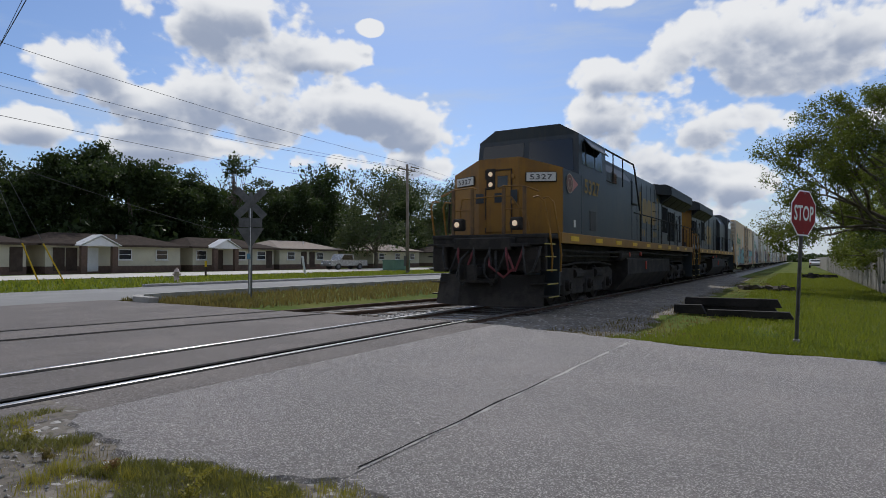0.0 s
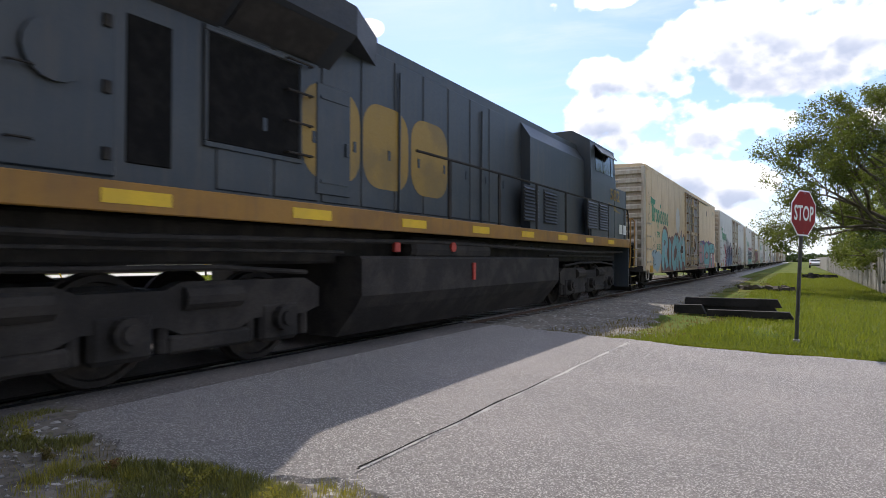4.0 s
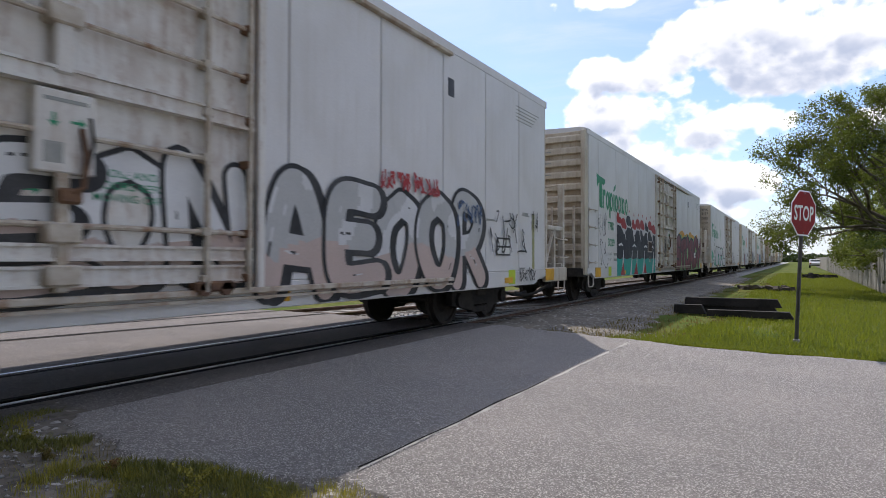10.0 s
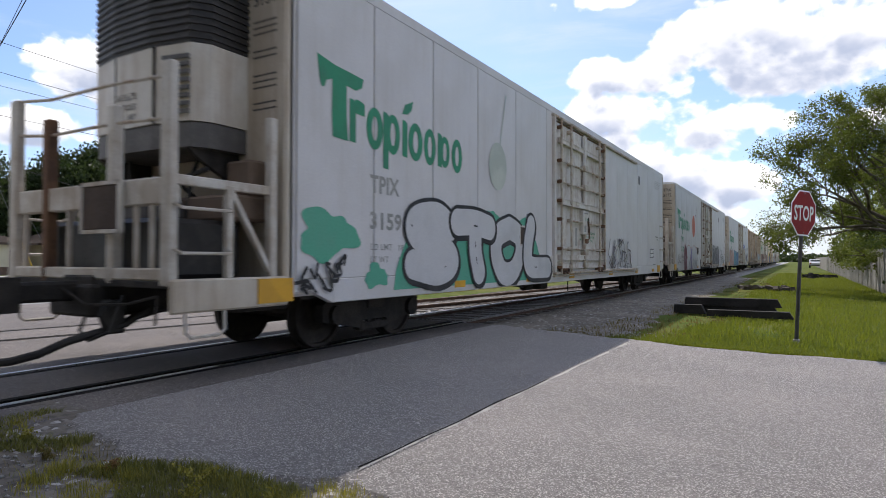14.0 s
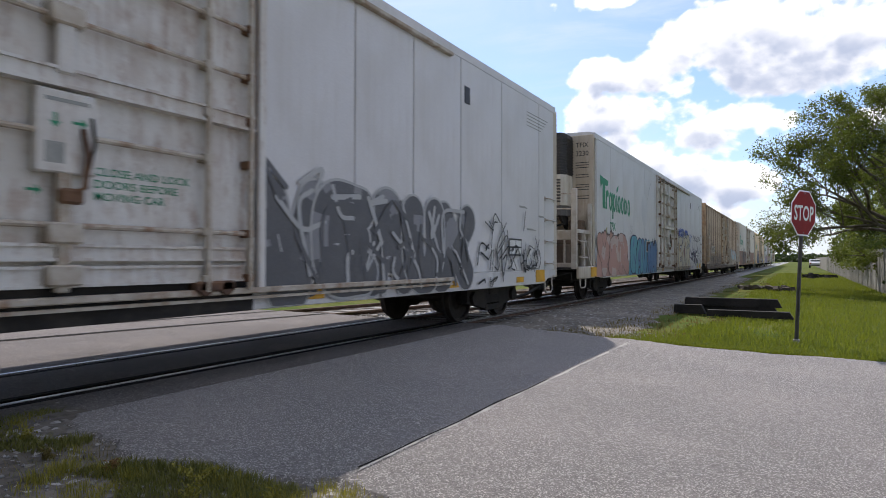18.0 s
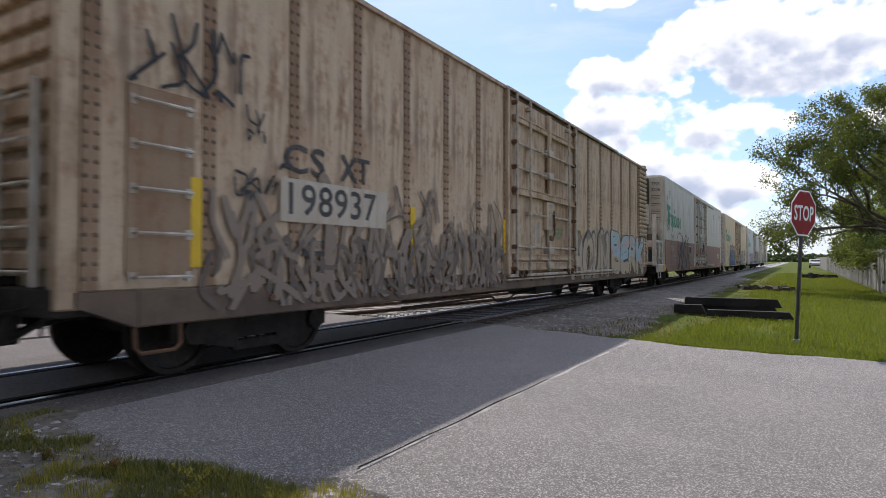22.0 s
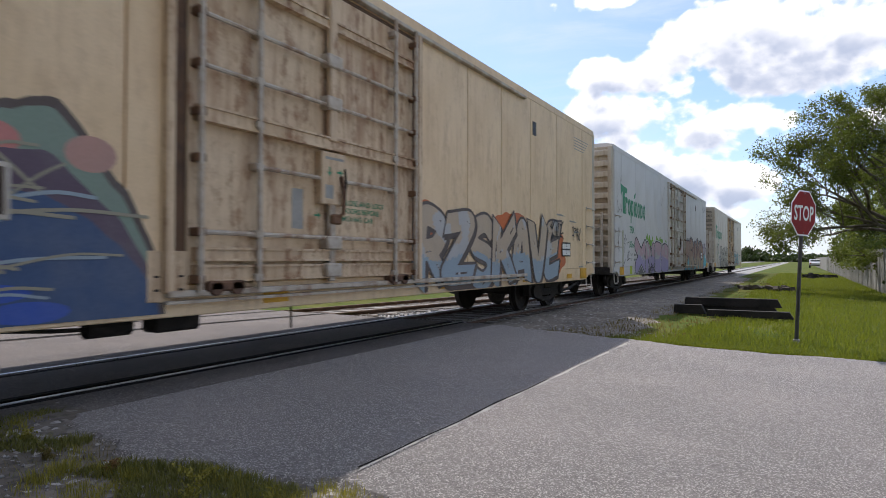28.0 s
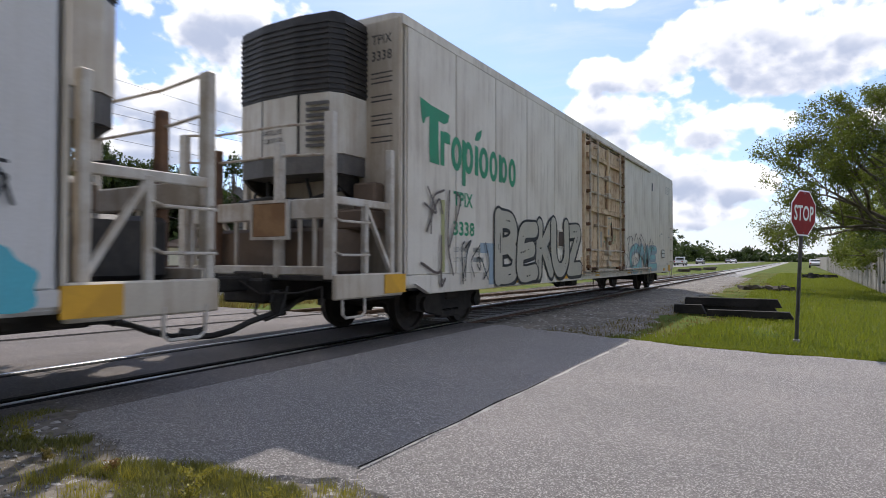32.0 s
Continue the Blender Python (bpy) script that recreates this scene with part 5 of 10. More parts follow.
def plug_door(car, y0, panel, paint, low=None):
    """The wide plug door: panel in a dark gap, belts, locking rods with brackets, plate with the lock, tracks."""
    H = HW
    d = part("door", ("plug_door", lambda: M().box(H - 0.02, H + 0.03, 0.13, 3.86, 0.98, 4.42, 0.01)), panel, car, "weathered plug door with rusty locking rods", shift(0, y0, 0))
    if low:
        part("overpaint", ("door_overpaint", lambda: M().box(H + 0.02, H + 0.034, 0.14, 3.85, 0.985, 2.06)), low, d, "brown-painted lower half")
    part("door_gap", ("door_gap", lambda: M().box(H, H + 0.014, -0.02, 0.12, 0.98, 4.47).box(H, H + 0.014, 3.87, 3.96, 0.98, 4.47).box(H, H + 0.015, 0.15, 3.87, 4.43, 4.47)), GAP, d, "dark rusty gap round the door")
    for a, w in ((-0.12, 0.09), (3.95, 0.10)):
        part("door_post", (("door_post", w), lambda w=w: M().box(H, H + 0.09, 0, w, 0.90, 4.52, 0.012)), paint, d, m=shift(0, a, 0))
    for z, h, x in ((2.575, 0.065, 0.115), (1.255, 0.055, 0.10), (1.07, 0.07, 0.085), (4.0, 0.05, 0.10)):
        part("door_belt", (("door_belt", h, x), lambda h=h, x=x: M().box(H + 0.02, H + x, 0.18, 3.86, -h, h, 0.012).box(H + 0.02, H + x + 0.02, 0.18, 3.86, h - 0.012, h + 0.012).box(H + 0.02, H + x + 0.02, 0.18, 3.86, -h - 0.012, -h + 0.012)), paint, d, m=shift(0, 0, z))
    for z in (3.03, 3.52, 1.46):
        part("cross_rod", ("cross_rod", lambda: M().cyl((H + 0.10, 0.2, 0), (H + 0.10, 3.86, 0), 0.024, 8)), ROD, d, m=shift(0, 0, z))
    for a, b in ((0.9, 1.82), (2.26, 3.3)):
        part("cross_rod", (("short_rod", a), lambda a=a, b=b: M().cyl((H + 0.10, a, 2.15), (H + 0.10, b, 2.15), 0.024, 8)), ROD, d)
    for a in (0.2, 0.9, 3.3, 3.80):
        part("lock_rod", ("lock_rod", lambda: M().cyl((H + 0.13, 0, 0.90), (H + 0.13, 0, 4.50), 0.03, 8)), ROD, d, m=shift(0, a, 0))
        for z in (1.02, 1.46, 2.15, 2.58, 3.03, 3.52, 4.3):
            part("rod_bracket", ("rod_bracket", lambda: M().box(H + 0.02, H + 0.15, -0.05, 0.05, -0.04, 0.04, 0.01)), RUST if a < 0.5 or a > 3.5 else ROD, d, m=shift(0, a, z))
    part("lock_bar", ("lock_bar", lambda: M().box(H + 0.06, H + 0.14, 1.96, 2.10, 2.6, 4.4, 0.015)), paint, d)
    for z in (3.05, 3.55, 1.40, 1.08):
        part("rod_bracket", ("rod_bracket_wide", lambda: M().box(H + 0.02, H + 0.165, -0.13, 0.13, -0.08, 0.08, 0.015)), ROD, d, m=shift(0, 2.03, z))
    part("lock_bar", ("lock_bar_low", lambda: M().box(H + 0.06, H + 0.13, 1.98, 2.08, 0.95, 1.86, 0.012)), ROD, d)
    part("door_plate", ("door_plate", lambda: M().box(H + 0.03, H + 0.135, 1.82, 2.26, 1.85, 2.47, 0.012)), paint, d, "lock plate with arrow marks")
    for y, z, turn in ((1.95, 2.24, -math.pi / 2), (2.13, 2.24, 0.0), (1.86, 1.72, 0.0)):
        part("arrow_mark", M().sheet(arrow_m(y, z, turn), H + (0.139 if z > 2 else 0.034)), GREEN, d)
    part("plate_bar", ("plate_bar", lambda: M().sheet([(1.88, 2.08), (2.02, 2.08), (2.02, 1.92), (1.88, 1.92)], H + 0.138)), STENCIL, d)
    part("plate_bar", ("plate_bar_b", lambda: M().sheet([(1.88, 2.38), (2.2, 2.38), (2.2, 2.41), (1.88, 2.41)], H + 0.138)), STENCIL, d)
    part("lock_handle", ("lock_handle", lambda: M().tube([(H + 0.15, 2.15, 2.2), (H + 0.18, 2.17, 2.0), (H + 0.18, 2.15, 1.75), (H + 0.14, 2.05, 1.68)], 0.022, 6).box(H + 0.10, H + 0.17, 1.98, 2.16, 1.62, 1.74, 0.02)), RUST, d)
    part("handle_chain", ("handle_chain", lambda: M().tube([(H + 0.14, 2.22, 2.3), (H + 0.15, 2.24, 2.1), (H + 0.14, 2.2, 1.9)], 0.014, 5)), BLACK, d)
    w = M()
    for line, z in (("CLOSE AND LOCK", 1.875), ("DOORS BEFORE", 1.775), ("MOVING CAR", 1.675)):
        lettering(w, line, H + 0.034, 2.30, z, 0.068, 0.062 * len(line))
    part("door_lettering", ("door_words", lambda: w), GREEN, d)
    part("door_label", ("door_label", lambda: M().sheet([(1.45, 1.55), (1.62, 1.55), (1.62, 2.0), (1.45, 2.0)], H + 0.033)), STENCIL, d, "faded grey label")
    part("seal_plate", ("seal_plate", lambda: M().box(H + 0.01, H + 0.03, -0.26, 0.14, 0.82, 1.28, 0.01)), paint, d)
    for k in range(6):
        part("plate_slot", ("plate_slot", lambda: M().box(H + 0.028, H + 0.034, -0.025, 0.025, -0.01, 0.01)), BLACK, d, m=shift(0, -0.17 + 0.12 * (k % 3), 0.93 + 0.12 * (k // 3)))
    part("door_track", ("door_track", lambda: M().box(H, H + 0.11, -0.1, 8.0, 0.86, 0.92, 0.01).box(H, H + 0.08, -0.1, 8.0, 0.80, 0.83, 0.0)), ROD, d)
    for a in (0.5, 3.4):
        part("roller", ("door_roller", lambda: M().box(H + 0.02, H + 0.15, -0.22, 0.22, 0.90, 1.0, 0.02).cyl((H + 0.03, -0.12, 0.93), (H + 0.15, -0.12, 0.93), 0.07, 10).cyl((H + 0.03, 0.12, 0.93), (H + 0.15, 0.12, 0.93), 0.07, 10)), RUST, d, m=shift(0, a, 0))
    part("door_hood", ("door_hood", lambda: M().box(H, H + 0.09, -0.15, 8.0, 4.5, 4.56, 0.01)), ROD, d)
    return d


BOX = 21.25  # length of an insulated car's box
SEAMS = (0.12, 1.02, 2.92, 4.52, 5.95, 7.3, 8.85)
SEAMS_B = (12.95, 13.35, 15.05, 16.7, 18.2, 19.7, 21.13)


OLIVE = surface("olive tape", (0.36, 0.36, 0.16), (0.42, 0.40, 0.22), 2, 0.5, 0.0)


def insulated_car(number, place, flip, paint, end_paint, door_paint, label, mark="green", lower=None):
    """An insulated railway van. flip: its machinery deck leads."""
    car = thing("refrigerator_car", label, "railway car", group="cars of the train")
    part("body", ("van_body", lambda: M().box(-HW, HW - 0.02, 0.02, BOX - 0.02, 0.78, 4.65, 0.03)), paint, car)
    part("roof", ("van_roof", lambda: M().prism([(-HW - 0.01, 4.60), (HW + 0.012, 4.60), (HW + 0.012, 4.74), (HW - 0.18, 4.79), (0, 4.83), (-HW + 0.18, 4.79), (-HW - 0.01, 4.74)], 1, 0, BOX)), paint, car)
    gap = 8.36 if flip else 8.9
    for seams in (SEAMS, SEAMS_B) if not flip else (sorted(BOX - q for q in SEAMS_B), sorted(BOX - q for q in SEAMS)):
        for a, b in zip(seams, seams[1:]):
            w = round(b - a, 3)
            if lower:
                part("side_panel", (("van_panel_up", w), lambda w=w: M().box(HW - 0.03, HW + 0.012, 0.012, w - 0.012, 2.06, 4.595, 0.006)), paint, car, m=shift(0, a, 0))
                part("side_panel", (("van_panel_low", w), lambda w=w: M().box(HW - 0.03, HW + 0.012, 0.012, w - 0.012, 0.98, 2.055, 0.002)), lower, car, "brown-painted lower panel", shift(0, a, 0))
            else:
                part("side_panel", (("van_panel", w), lambda w=w: M().box(HW - 0.03, HW + 0.012, 0.012, w - 0.012, 0.98, 4.595, 0.006)), paint, car, m=shift(0, a, 0))
    part("side_sill", ("van_sill", lambda: M().box(HW - 0.08, HW + 0.014, 0.75, BOX - 0.75, 0.68, 0.975, 0.01).prism([(0.0, 0.97), (0.0, 0.84), (0.35, 0.84), (0.75, 0.68), (0.75, 0.97)], 0, HW - 0.08, HW + 0.013).prism([(BOX, 0.97), (BOX - 0.75, 0.97), (BOX - 0.75, 0.68), (BOX - 0.35, 0.84), (BOX, 0.84)], 0, HW - 0.08, HW + 0.013)), lower or paint, car)
    part("underframe", ("van_under", lambda: M().box(-0.35, 0.35, 0.2, BOX - 0.2, 0.62, 0.80, 0.02).box(-HW + 0.05, HW - 0.09, 0.3, BOX - 0.3, 0.74, 0.79).box(0.95, 1.2, 8.45, 8.95, 0.50, 0.76, 0.03).cyl((1.0, 7.9, 0.58), (1.0, 8.3, 0.58), 0.09, 10).tube([(1.05, 7.0, 0.66), (1.05, 7.6, 0.60), (1.0, 7.9, 0.58)], 0.02, 5).tube([(1.3, 10.1, 0.74), (1.3, 10.1, 0.40)], 0.014, 5)), BLACK, car)
    plug_door(car, gap, DOORG if number == "3152" else door_paint, DOORC if number == "3152" else door_paint, lower)
    part("vent", ("van_vent", lambda: M().box(HW - 0.02, HW + 0.02, 16.85, 17.05, 3.86, 4.16, 0.01)), GRILLE, car, "small dark vent opening")
    front, rear = Matrix.Identity(4), shift(0, BOX, 0) @ Matrix.Rotation(math.pi, 4, "Z")
    if flip:
        platform_end(car, front, end_paint, board=seed_board(number))
        cooler(car, front)
        rib_end(car, rear, end_paint)
    else:
        rib_end(car, front, end_paint)
        platform_end(car, rear, end_paint, board=False)
        cooler(car, rear)
    # corner ladders and stirrups on the side
    for a in ((0.42,) if not flip else ()) + ((BOX - 0.42,) if flip else ()):
        rec = part("ladder_recess", ("ladder_recess", lambda: M().box(HW + 0.013, HW + 0.02, -0.3, 0.3, 0.98, 2.6)), paint if not lower else paint, car, m=shift(0, a, 0))
        for k in range(4):
            part("rung", ("side_rung", rung_m), STEELW, rec, m=shift(HW + 0.02, 0, 1.12 + 0.48 * k))
        part("stirrup", ("stirrup", step_m), STEELW, car, m=shift(HW - 0.02, 0.38 if not flip else BOX - 0.38, 0))
        part("reflector", ("reflector_wide", lambda: M().box(0, 0.012, -0.25, 0.25, -0.13, 0.13)), AMBER, car, m=shift(HW + 0.014, 0.96 if not flip else BOX - 0.96, 0.85))
    for a in (3.9, 6.9, 9.6, 13.2, 16.5, 19.2):
        part("reflector", ("reflector", lambda: M().box(0, 0.008, -0.18, 0.18, -0.055, 0.055)), AMBER, car, m=shift(HW + 0.014, a, 0.80))
    # markings
    x = HW + 0.017
    logo_sheet(car, x, 0.46 if flip else 0.86)
    ink = GREEN if mark == "green" else STENCIL
    side_x = 1.46 if flip else 2.0
    part("reporting_mark", lettering(M(), "TPIX", x, side_x, 2.09, 0.24, 0.67, 0.028), ink, car)
    w = lettering(M(), number, x, side_x, 1.60, 0.24, 0.73, 0.028)
    part("car_number", w, ink, car)
    small, dx = M(), -0.38 if flip else 0.1
    lettering(lettering(small, "LD LMT", x, 1.86 + dx, 1.33, 0.085, 0.48), "LT WT", x, 1.86 + dx, 1.16, 0.085, 0.4)
    weights = {"3247": ("185600", "100400"), "3159": ("187200", "98800"), "3230": ("185100", "100900")}.get(number)
    for k, z in enumerate((1.33, 1.16)):
        if weights:
            lettering(small, weights[k], x, 2.5 + dx, z, 0.085, 0.44)
        else:
            small.sheet([(2.52 + dx, z), (2.92 + dx, z), (2.92 + dx, z + 0.08), (2.52 + dx, z + 0.08)], x)
    for k in range(5):
        small.sheet([(BOX - 1.7, 4.28 - 0.07 * k), (BOX - 0.5 - 0.1 * k, 4.28 - 0.07 * k), (BOX - 0.5 - 0.1 * k, 4.30 - 0.07 * k), (BOX - 1.7, 4.30 - 0.07 * k)], x)
    for a, on in ((1.12, number in ("3247", "3164", "3230", "3338")), (BOX - 0.8, number in ("3247", "3164", "3029"))):
        if on:
            part("tape_stripe", ("tape_stripe", lambda: M().sheet([(-0.06, 1.0), (0.06, 1.0), (0.06, 2.15), (-0.06, 2.15)], x)), OLIVE, car, "faded olive tape stripe", shift(0, a, 0))
    if number in ("3247", "3230", "3164", "3029"):
        for a in (2.2, BOX - 1.9):
            part("sticker", ("sticker", lambda: M().sheet([(-0.16, -0.14), (0.16, -0.14), (0.16, 0.14), (-0.16, 0.14)], x + 0.0005).sheet([(-0.1, -0.09), (-0.01, -0.09), (-0.01, -0.01), (-0.1, -0.01)], x + 0.001)), LIME, car, "lime yellow sticker", shift(0, a, 0.86))
    pl = part("placard_holder", ("placard_holder", lambda: M().box(HW + 0.008, HW + 0.035, 7.38, 8.08, 1.48, 1.90, 0.008)), STEELW, car, "framed placard holder", shift(0, -1.03 if flip else 0, 0))
    part("placard", ("placard_face", lambda: M().box(HW + 0.03, HW + 0.038, 7.42, 8.04, 1.52, 1.86)), DARKB, pl)
    part("card_pocket", ("card_pocket", lambda: M().box(HW + 0.008, HW + 0.03, 7.58, 7.61, 1.15, 1.32).box(HW + 0.008, HW + 0.03, 7.88, 7.91, 1.15, 1.32).box(HW + 0.008, HW + 0.03, 7.58, 7.91, 1.13, 1.16)), STEELW, car, m=shift(0, -1.03 if flip else 0, 0))
    cots = M().sheet([(18.62, 1.28), (19.22, 1.28), (19.22, 1.62), (18.62, 1.62)], x + 0.0215)
    part("stencil_box", ("stencil_box", lambda: cots), INK, car, "black stencil panel")
    for r in range(2):
        for q in range(2):
            part("stencil_bar", (("stencil_bar", r, q), lambda: M().sheet([(18.65 + 0.29 * q, 1.31 + 0.155 * r), (18.92 + 0.27 * q, 1.31 + 0.155 * r), (18.92 + 0.27 * q, 1.43 + 0.155 * r), (18.65 + 0.29 * q, 1.43 + 0.155 * r)], x + 0.023)), BOARD, car)
    fade = M()
    fr = random.Random(int(number))
    for k in range(4):
        a, b = fr.uniform(18.2, 20.2), fr.uniform(1.8, 2.3) if k else 1.0
        fade.sheet([(a, b), (a + fr.uniform(0.2, 0.6), b), (a + 0.3, b + 0.04), (a, b + 0.04)], x)
    part("small_stencil", fade, STENCIL, car)
    part("weight_stencil", (("weight_stencil", flip, number if weights else ""), lambda: small), STENCIL, car)
    em = M()
    if flip:
        for line, z in (("TPIX", 4.36), (number, 4.12)):
            vs, fs = word_mesh(line, 0.01, 1.05)
            ax, bx = min(p[0] for p in vs), max(p[0] for p in vs)
            em.add([(1.03 + (p[0] - ax) * 0.36 / (bx - ax), -0.024, z + p[1] * 0.2) for p in vs], fs)
        for z in (3.92, 3.85, 3.78, 3.58, 3.51, 3.3, 3.23, 3.16, 2.98, 2.91):
            em.add([(1.02, -0.024, z), (1.40, -0.024, z), (1.40, -0.024, z + 0.02), (1.02, -0.024, z + 0.02)], [(0, 1, 2, 3)])
    else:
        vs, fs = word_mesh("TPIX " + number, 0.01, 1.05)
        ax, bx = min(p[0] for p in vs), max(p[0] for p in vs)
        em.add([(0.68 + (p[0] - ax) * 0.66 / (bx - ax), -0.024, 4.49 + p[1] * 0.11) for p in vs], fs)
        for z in (4.13, 3.82, 3.5, 3.19):
            em.add([(-0.6, -0.124, z), (0.6, -0.124, z), (0.6, -0.124, z + 0.03), (-0.6, -0.124, z + 0.03)], [(0, 1, 2, 3)])
    part("end_stencil", em, INK if flip else STENCIL, car)
    bogie(car, 2.25)
    bogie(car, BOX - 2.25)
    MOVING.append((car, place, False))
    return car


def seed_board(number):
    return number in ("3230", "3338", "3172")


def block_piece(car):
    """Black blocks over teal, run together, with white cracks between them and red drops along the top."""
    y0, y1, x = 3.0, 9.9, HW + 0.0215
    end = 8.75
    body = M()
    for k in range(120):
        a, b = y0 + (end - y0) * k / 120, y0 + (end - y0) * (k + 1) / 120
        top = [2.22 + 0.13 * math.sin(q * 4.4) + 0.06 * math.sin(q * 9.1 + 1) for q in (a, b)]
        split = [1.24 + 0.015 * math.sin(q * 7) for q in (a, b)]
        body.sheet([(a, split[0]), (b, split[1]), (b, top[1]), (a, top[0])], x, 0)
        body.sheet([(a, 0.70), (b, 0.70), (b, split[1]), (a, split[0])], x, 1)
    ob = paint_part("graffiti", body, [SPRAY["ink"], SPRAY["teal"]], car, "sprayed black blocks over teal with white cracks")
    rnd = random.Random(55)
    cracks = [[(u + 0.10, 2.45), (u + 0.05, 2.1), (u + 0.22, 1.86)] for u in (3.9, 5.1, 6.05, 7.25, 8.1)] + [[(u, 0.72), (u + 0.12, 1.1), (u + 0.2, 1.5)] for u in (3.6, 4.75, 5.5, 6.6, 8.2)] + [[(u, 1.66), (u + 0.3, 1.70), (u + 0.52, 1.64)] for u in (3.2, 5.0, 6.75, 7.9)]
    for k, line in enumerate(cracks):
        part("crack", ribbon(M(), smooth_line(line, 6), rnd.uniform(0.05, 0.085) if line[0][1] != 1.66 else 0.03, x + 0.003 + 0.0002 * k, lambda y, z: 0, False, 1, end, grow=0.6 if line[0][1] < 1 else -0.5), SPRAY["pale"], ob)
    for k in range(9):  # red drops, each on a white edge
        u = 3.1 + 0.66 * k
        z = 2.34 + 0.09 * math.sin(u * 4.4)
        wide = 0.30 if k % 3 else 0.16
        for grow, tone, lift in ((0.06, "pale", 0.004), (0.0, "red" if k % 4 != 2 else "ink", 0.005)):
            mm = M().disc(x + lift, u, z + 0.10, 0.17 + grow, 18, ry=wide + grow).disc(x + lift + 0.0003, u + 0.24, z + 0.02, 0.11 + grow, 16, ry=0.18 + grow)
            part("drop", mm, SPRAY[tone], ob)
        part("drop", M().disc(x + 0.004, u + 0.12, z + 0.42, 0.05, 12), SPRAY["red"], ob)
    for u, z in ((3.4, 0.86), (5.2, 0.85), (6.6, 0.82)):
        part("drop", M().sheet([(u, 0.71), (u + 0.55, 0.71), (u + 0.34, z + 0.28)], x + 0.005), SPRAY["red"], ob)


def star_piece(car):
    """A dark spiked painting with pale lines."""
    rnd = random.Random(88)
    x = HW + 0.024
    body = M()
    for k in range(26):
        cy, cz = rnd.uniform(17.2, 19.3), rnd.uniform(1.1, 1.75)
        g = rnd.uniform(0, 6.28)
        l, w = rnd.uniform(0.5, 1.25), rnd.uniform(0.08, 0.16)
        c, n = math.cos(g), 0.75 * math.sin(g)
        tip = (min(20.3, max(16.45, cy + l * c)), max(0.71, min(2.2, cz + l * n)))
        body.sheet([(cy - w * n, cz + w * c), (cy + w * n, cz - w * c), tip], x + 0.0002 * k, k % 3 == 0)
    ob = paint_part("graffiti", body, [SPRAY["ink"], SPRAY["plum"]], car, "dark purple spiked painting with pale lines")
    for k in range(34):
        a = (rnd.uniform(16.7, 19.9), rnd.uniform(0.75, 2.0))
        g, l = rnd.choice((0.6, 0.9, 2.2, 2.5)) + rnd.uniform(-0.15, 0.15), rnd.uniform(0.3, 0.8)
        b = (min(20.2, a[0] + l * math.cos(g)), max(0.72, min(2.15, a[1] - l * math.sin(g))))
        part("pale_line", ribbon(M(), [Vector(a), Vector(b)], 0.013, x + 0.007 + 0.0001 * k, lambda y, z: 0, True, 1), SPRAY["lilac" if k % 3 else "pale"], ob)


def brush_piece(car):
    """Dark brush letters that swell and thin, with a thin arching outline, on the brown half."""
    x = HW + 0.024
    letters = [[(4.1, 1.9), (3.75, 1.75), (3.7, 1.5), (4.2, 1.25), (4.3, 0.98), (3.9, 0.8)], [(4.35, 2.3), (4.3, 1.9), (4.0, 1.7), (4.25, 1.55)], [(4.55, 1.85), (4.5, 1.5), (4.8, 1.4), (4.6, 1.75)],
               [(5.3, 2.15), (5.1, 2.0), (4.9, 1.95)], [(5.35, 1.85), (5.05, 1.7), (5.2, 1.3), (5.6, 1.05), (5.35, 0.85)], [(5.85, 2.1), (5.75, 1.6), (5.85, 1.35)], [(6.05, 1.8), (6.05, 1.5), (6.35, 1.25)], [(6.25, 1.1), (6.6, 0.98), (6.5, 0.75)], [(3.2, 1.9), (3.1, 1.6), (3.5, 1.3), (3.45, 0.95), (3.05, 0.85)], [(4.0, 0.78), (4.3, 0.82), (4.6, 0.72)]]
    outline = [[(2.9, 2.2), (3.4, 2.45), (3.95, 2.4), (4.3, 2.25), (4.5, 2.2), (4.75, 2.05)], [(4.75, 2.05), (4.9, 1.9), (5.1, 2.25), (5.35, 2.42), (5.6, 2.3), (5.75, 2.1)], [(5.75, 2.1), (6.1, 2.3), (6.35, 2.1), (6.4, 1.7), (6.5, 1.4), (6.9, 1.1), (7.0, 0.75)],
               [(4.0, 1.1), (4.25, 1.25), (4.5, 1.05), (4.9, 1.2), (5.2, 1.0), (5.3, 0.75)], [(5.0, 1.05), (5.3, 1.2), (5.6, 1.0)], [(5.75, 1.4), (5.95, 1.0), (6.0, 0.75)], [(4.75, 2.05), (4.95, 1.7), (5.0, 1.4), (4.9, 1.15)]]
    ob = paint_part("graffiti", ribbon(M(), smooth_line([Vector(q) for q in letters[0]], 6), 0.11, x, lambda y, z: 0, False, 1), [SPRAY["brush"]], car, "dark brushed letters with thin outlines")
    for k, line in enumerate(letters[1:]):
        part("stroke", ribbon(M(), smooth_line([Vector(q) for q in line], 6), 0.085, x + 0.0004 * (k + 1), lambda y, z: 0, False, 1, grow=0.4), SPRAY["brush"], ob)
    for k, line in enumerate(outline):
        part("stroke", ribbon(M(), smooth_line([Vector(q) for q in line], 6), 0.028, x + 0.005 + 0.0004 * k, lambda y, z: 0, False, 1), SPRAY["smoke"], ob)


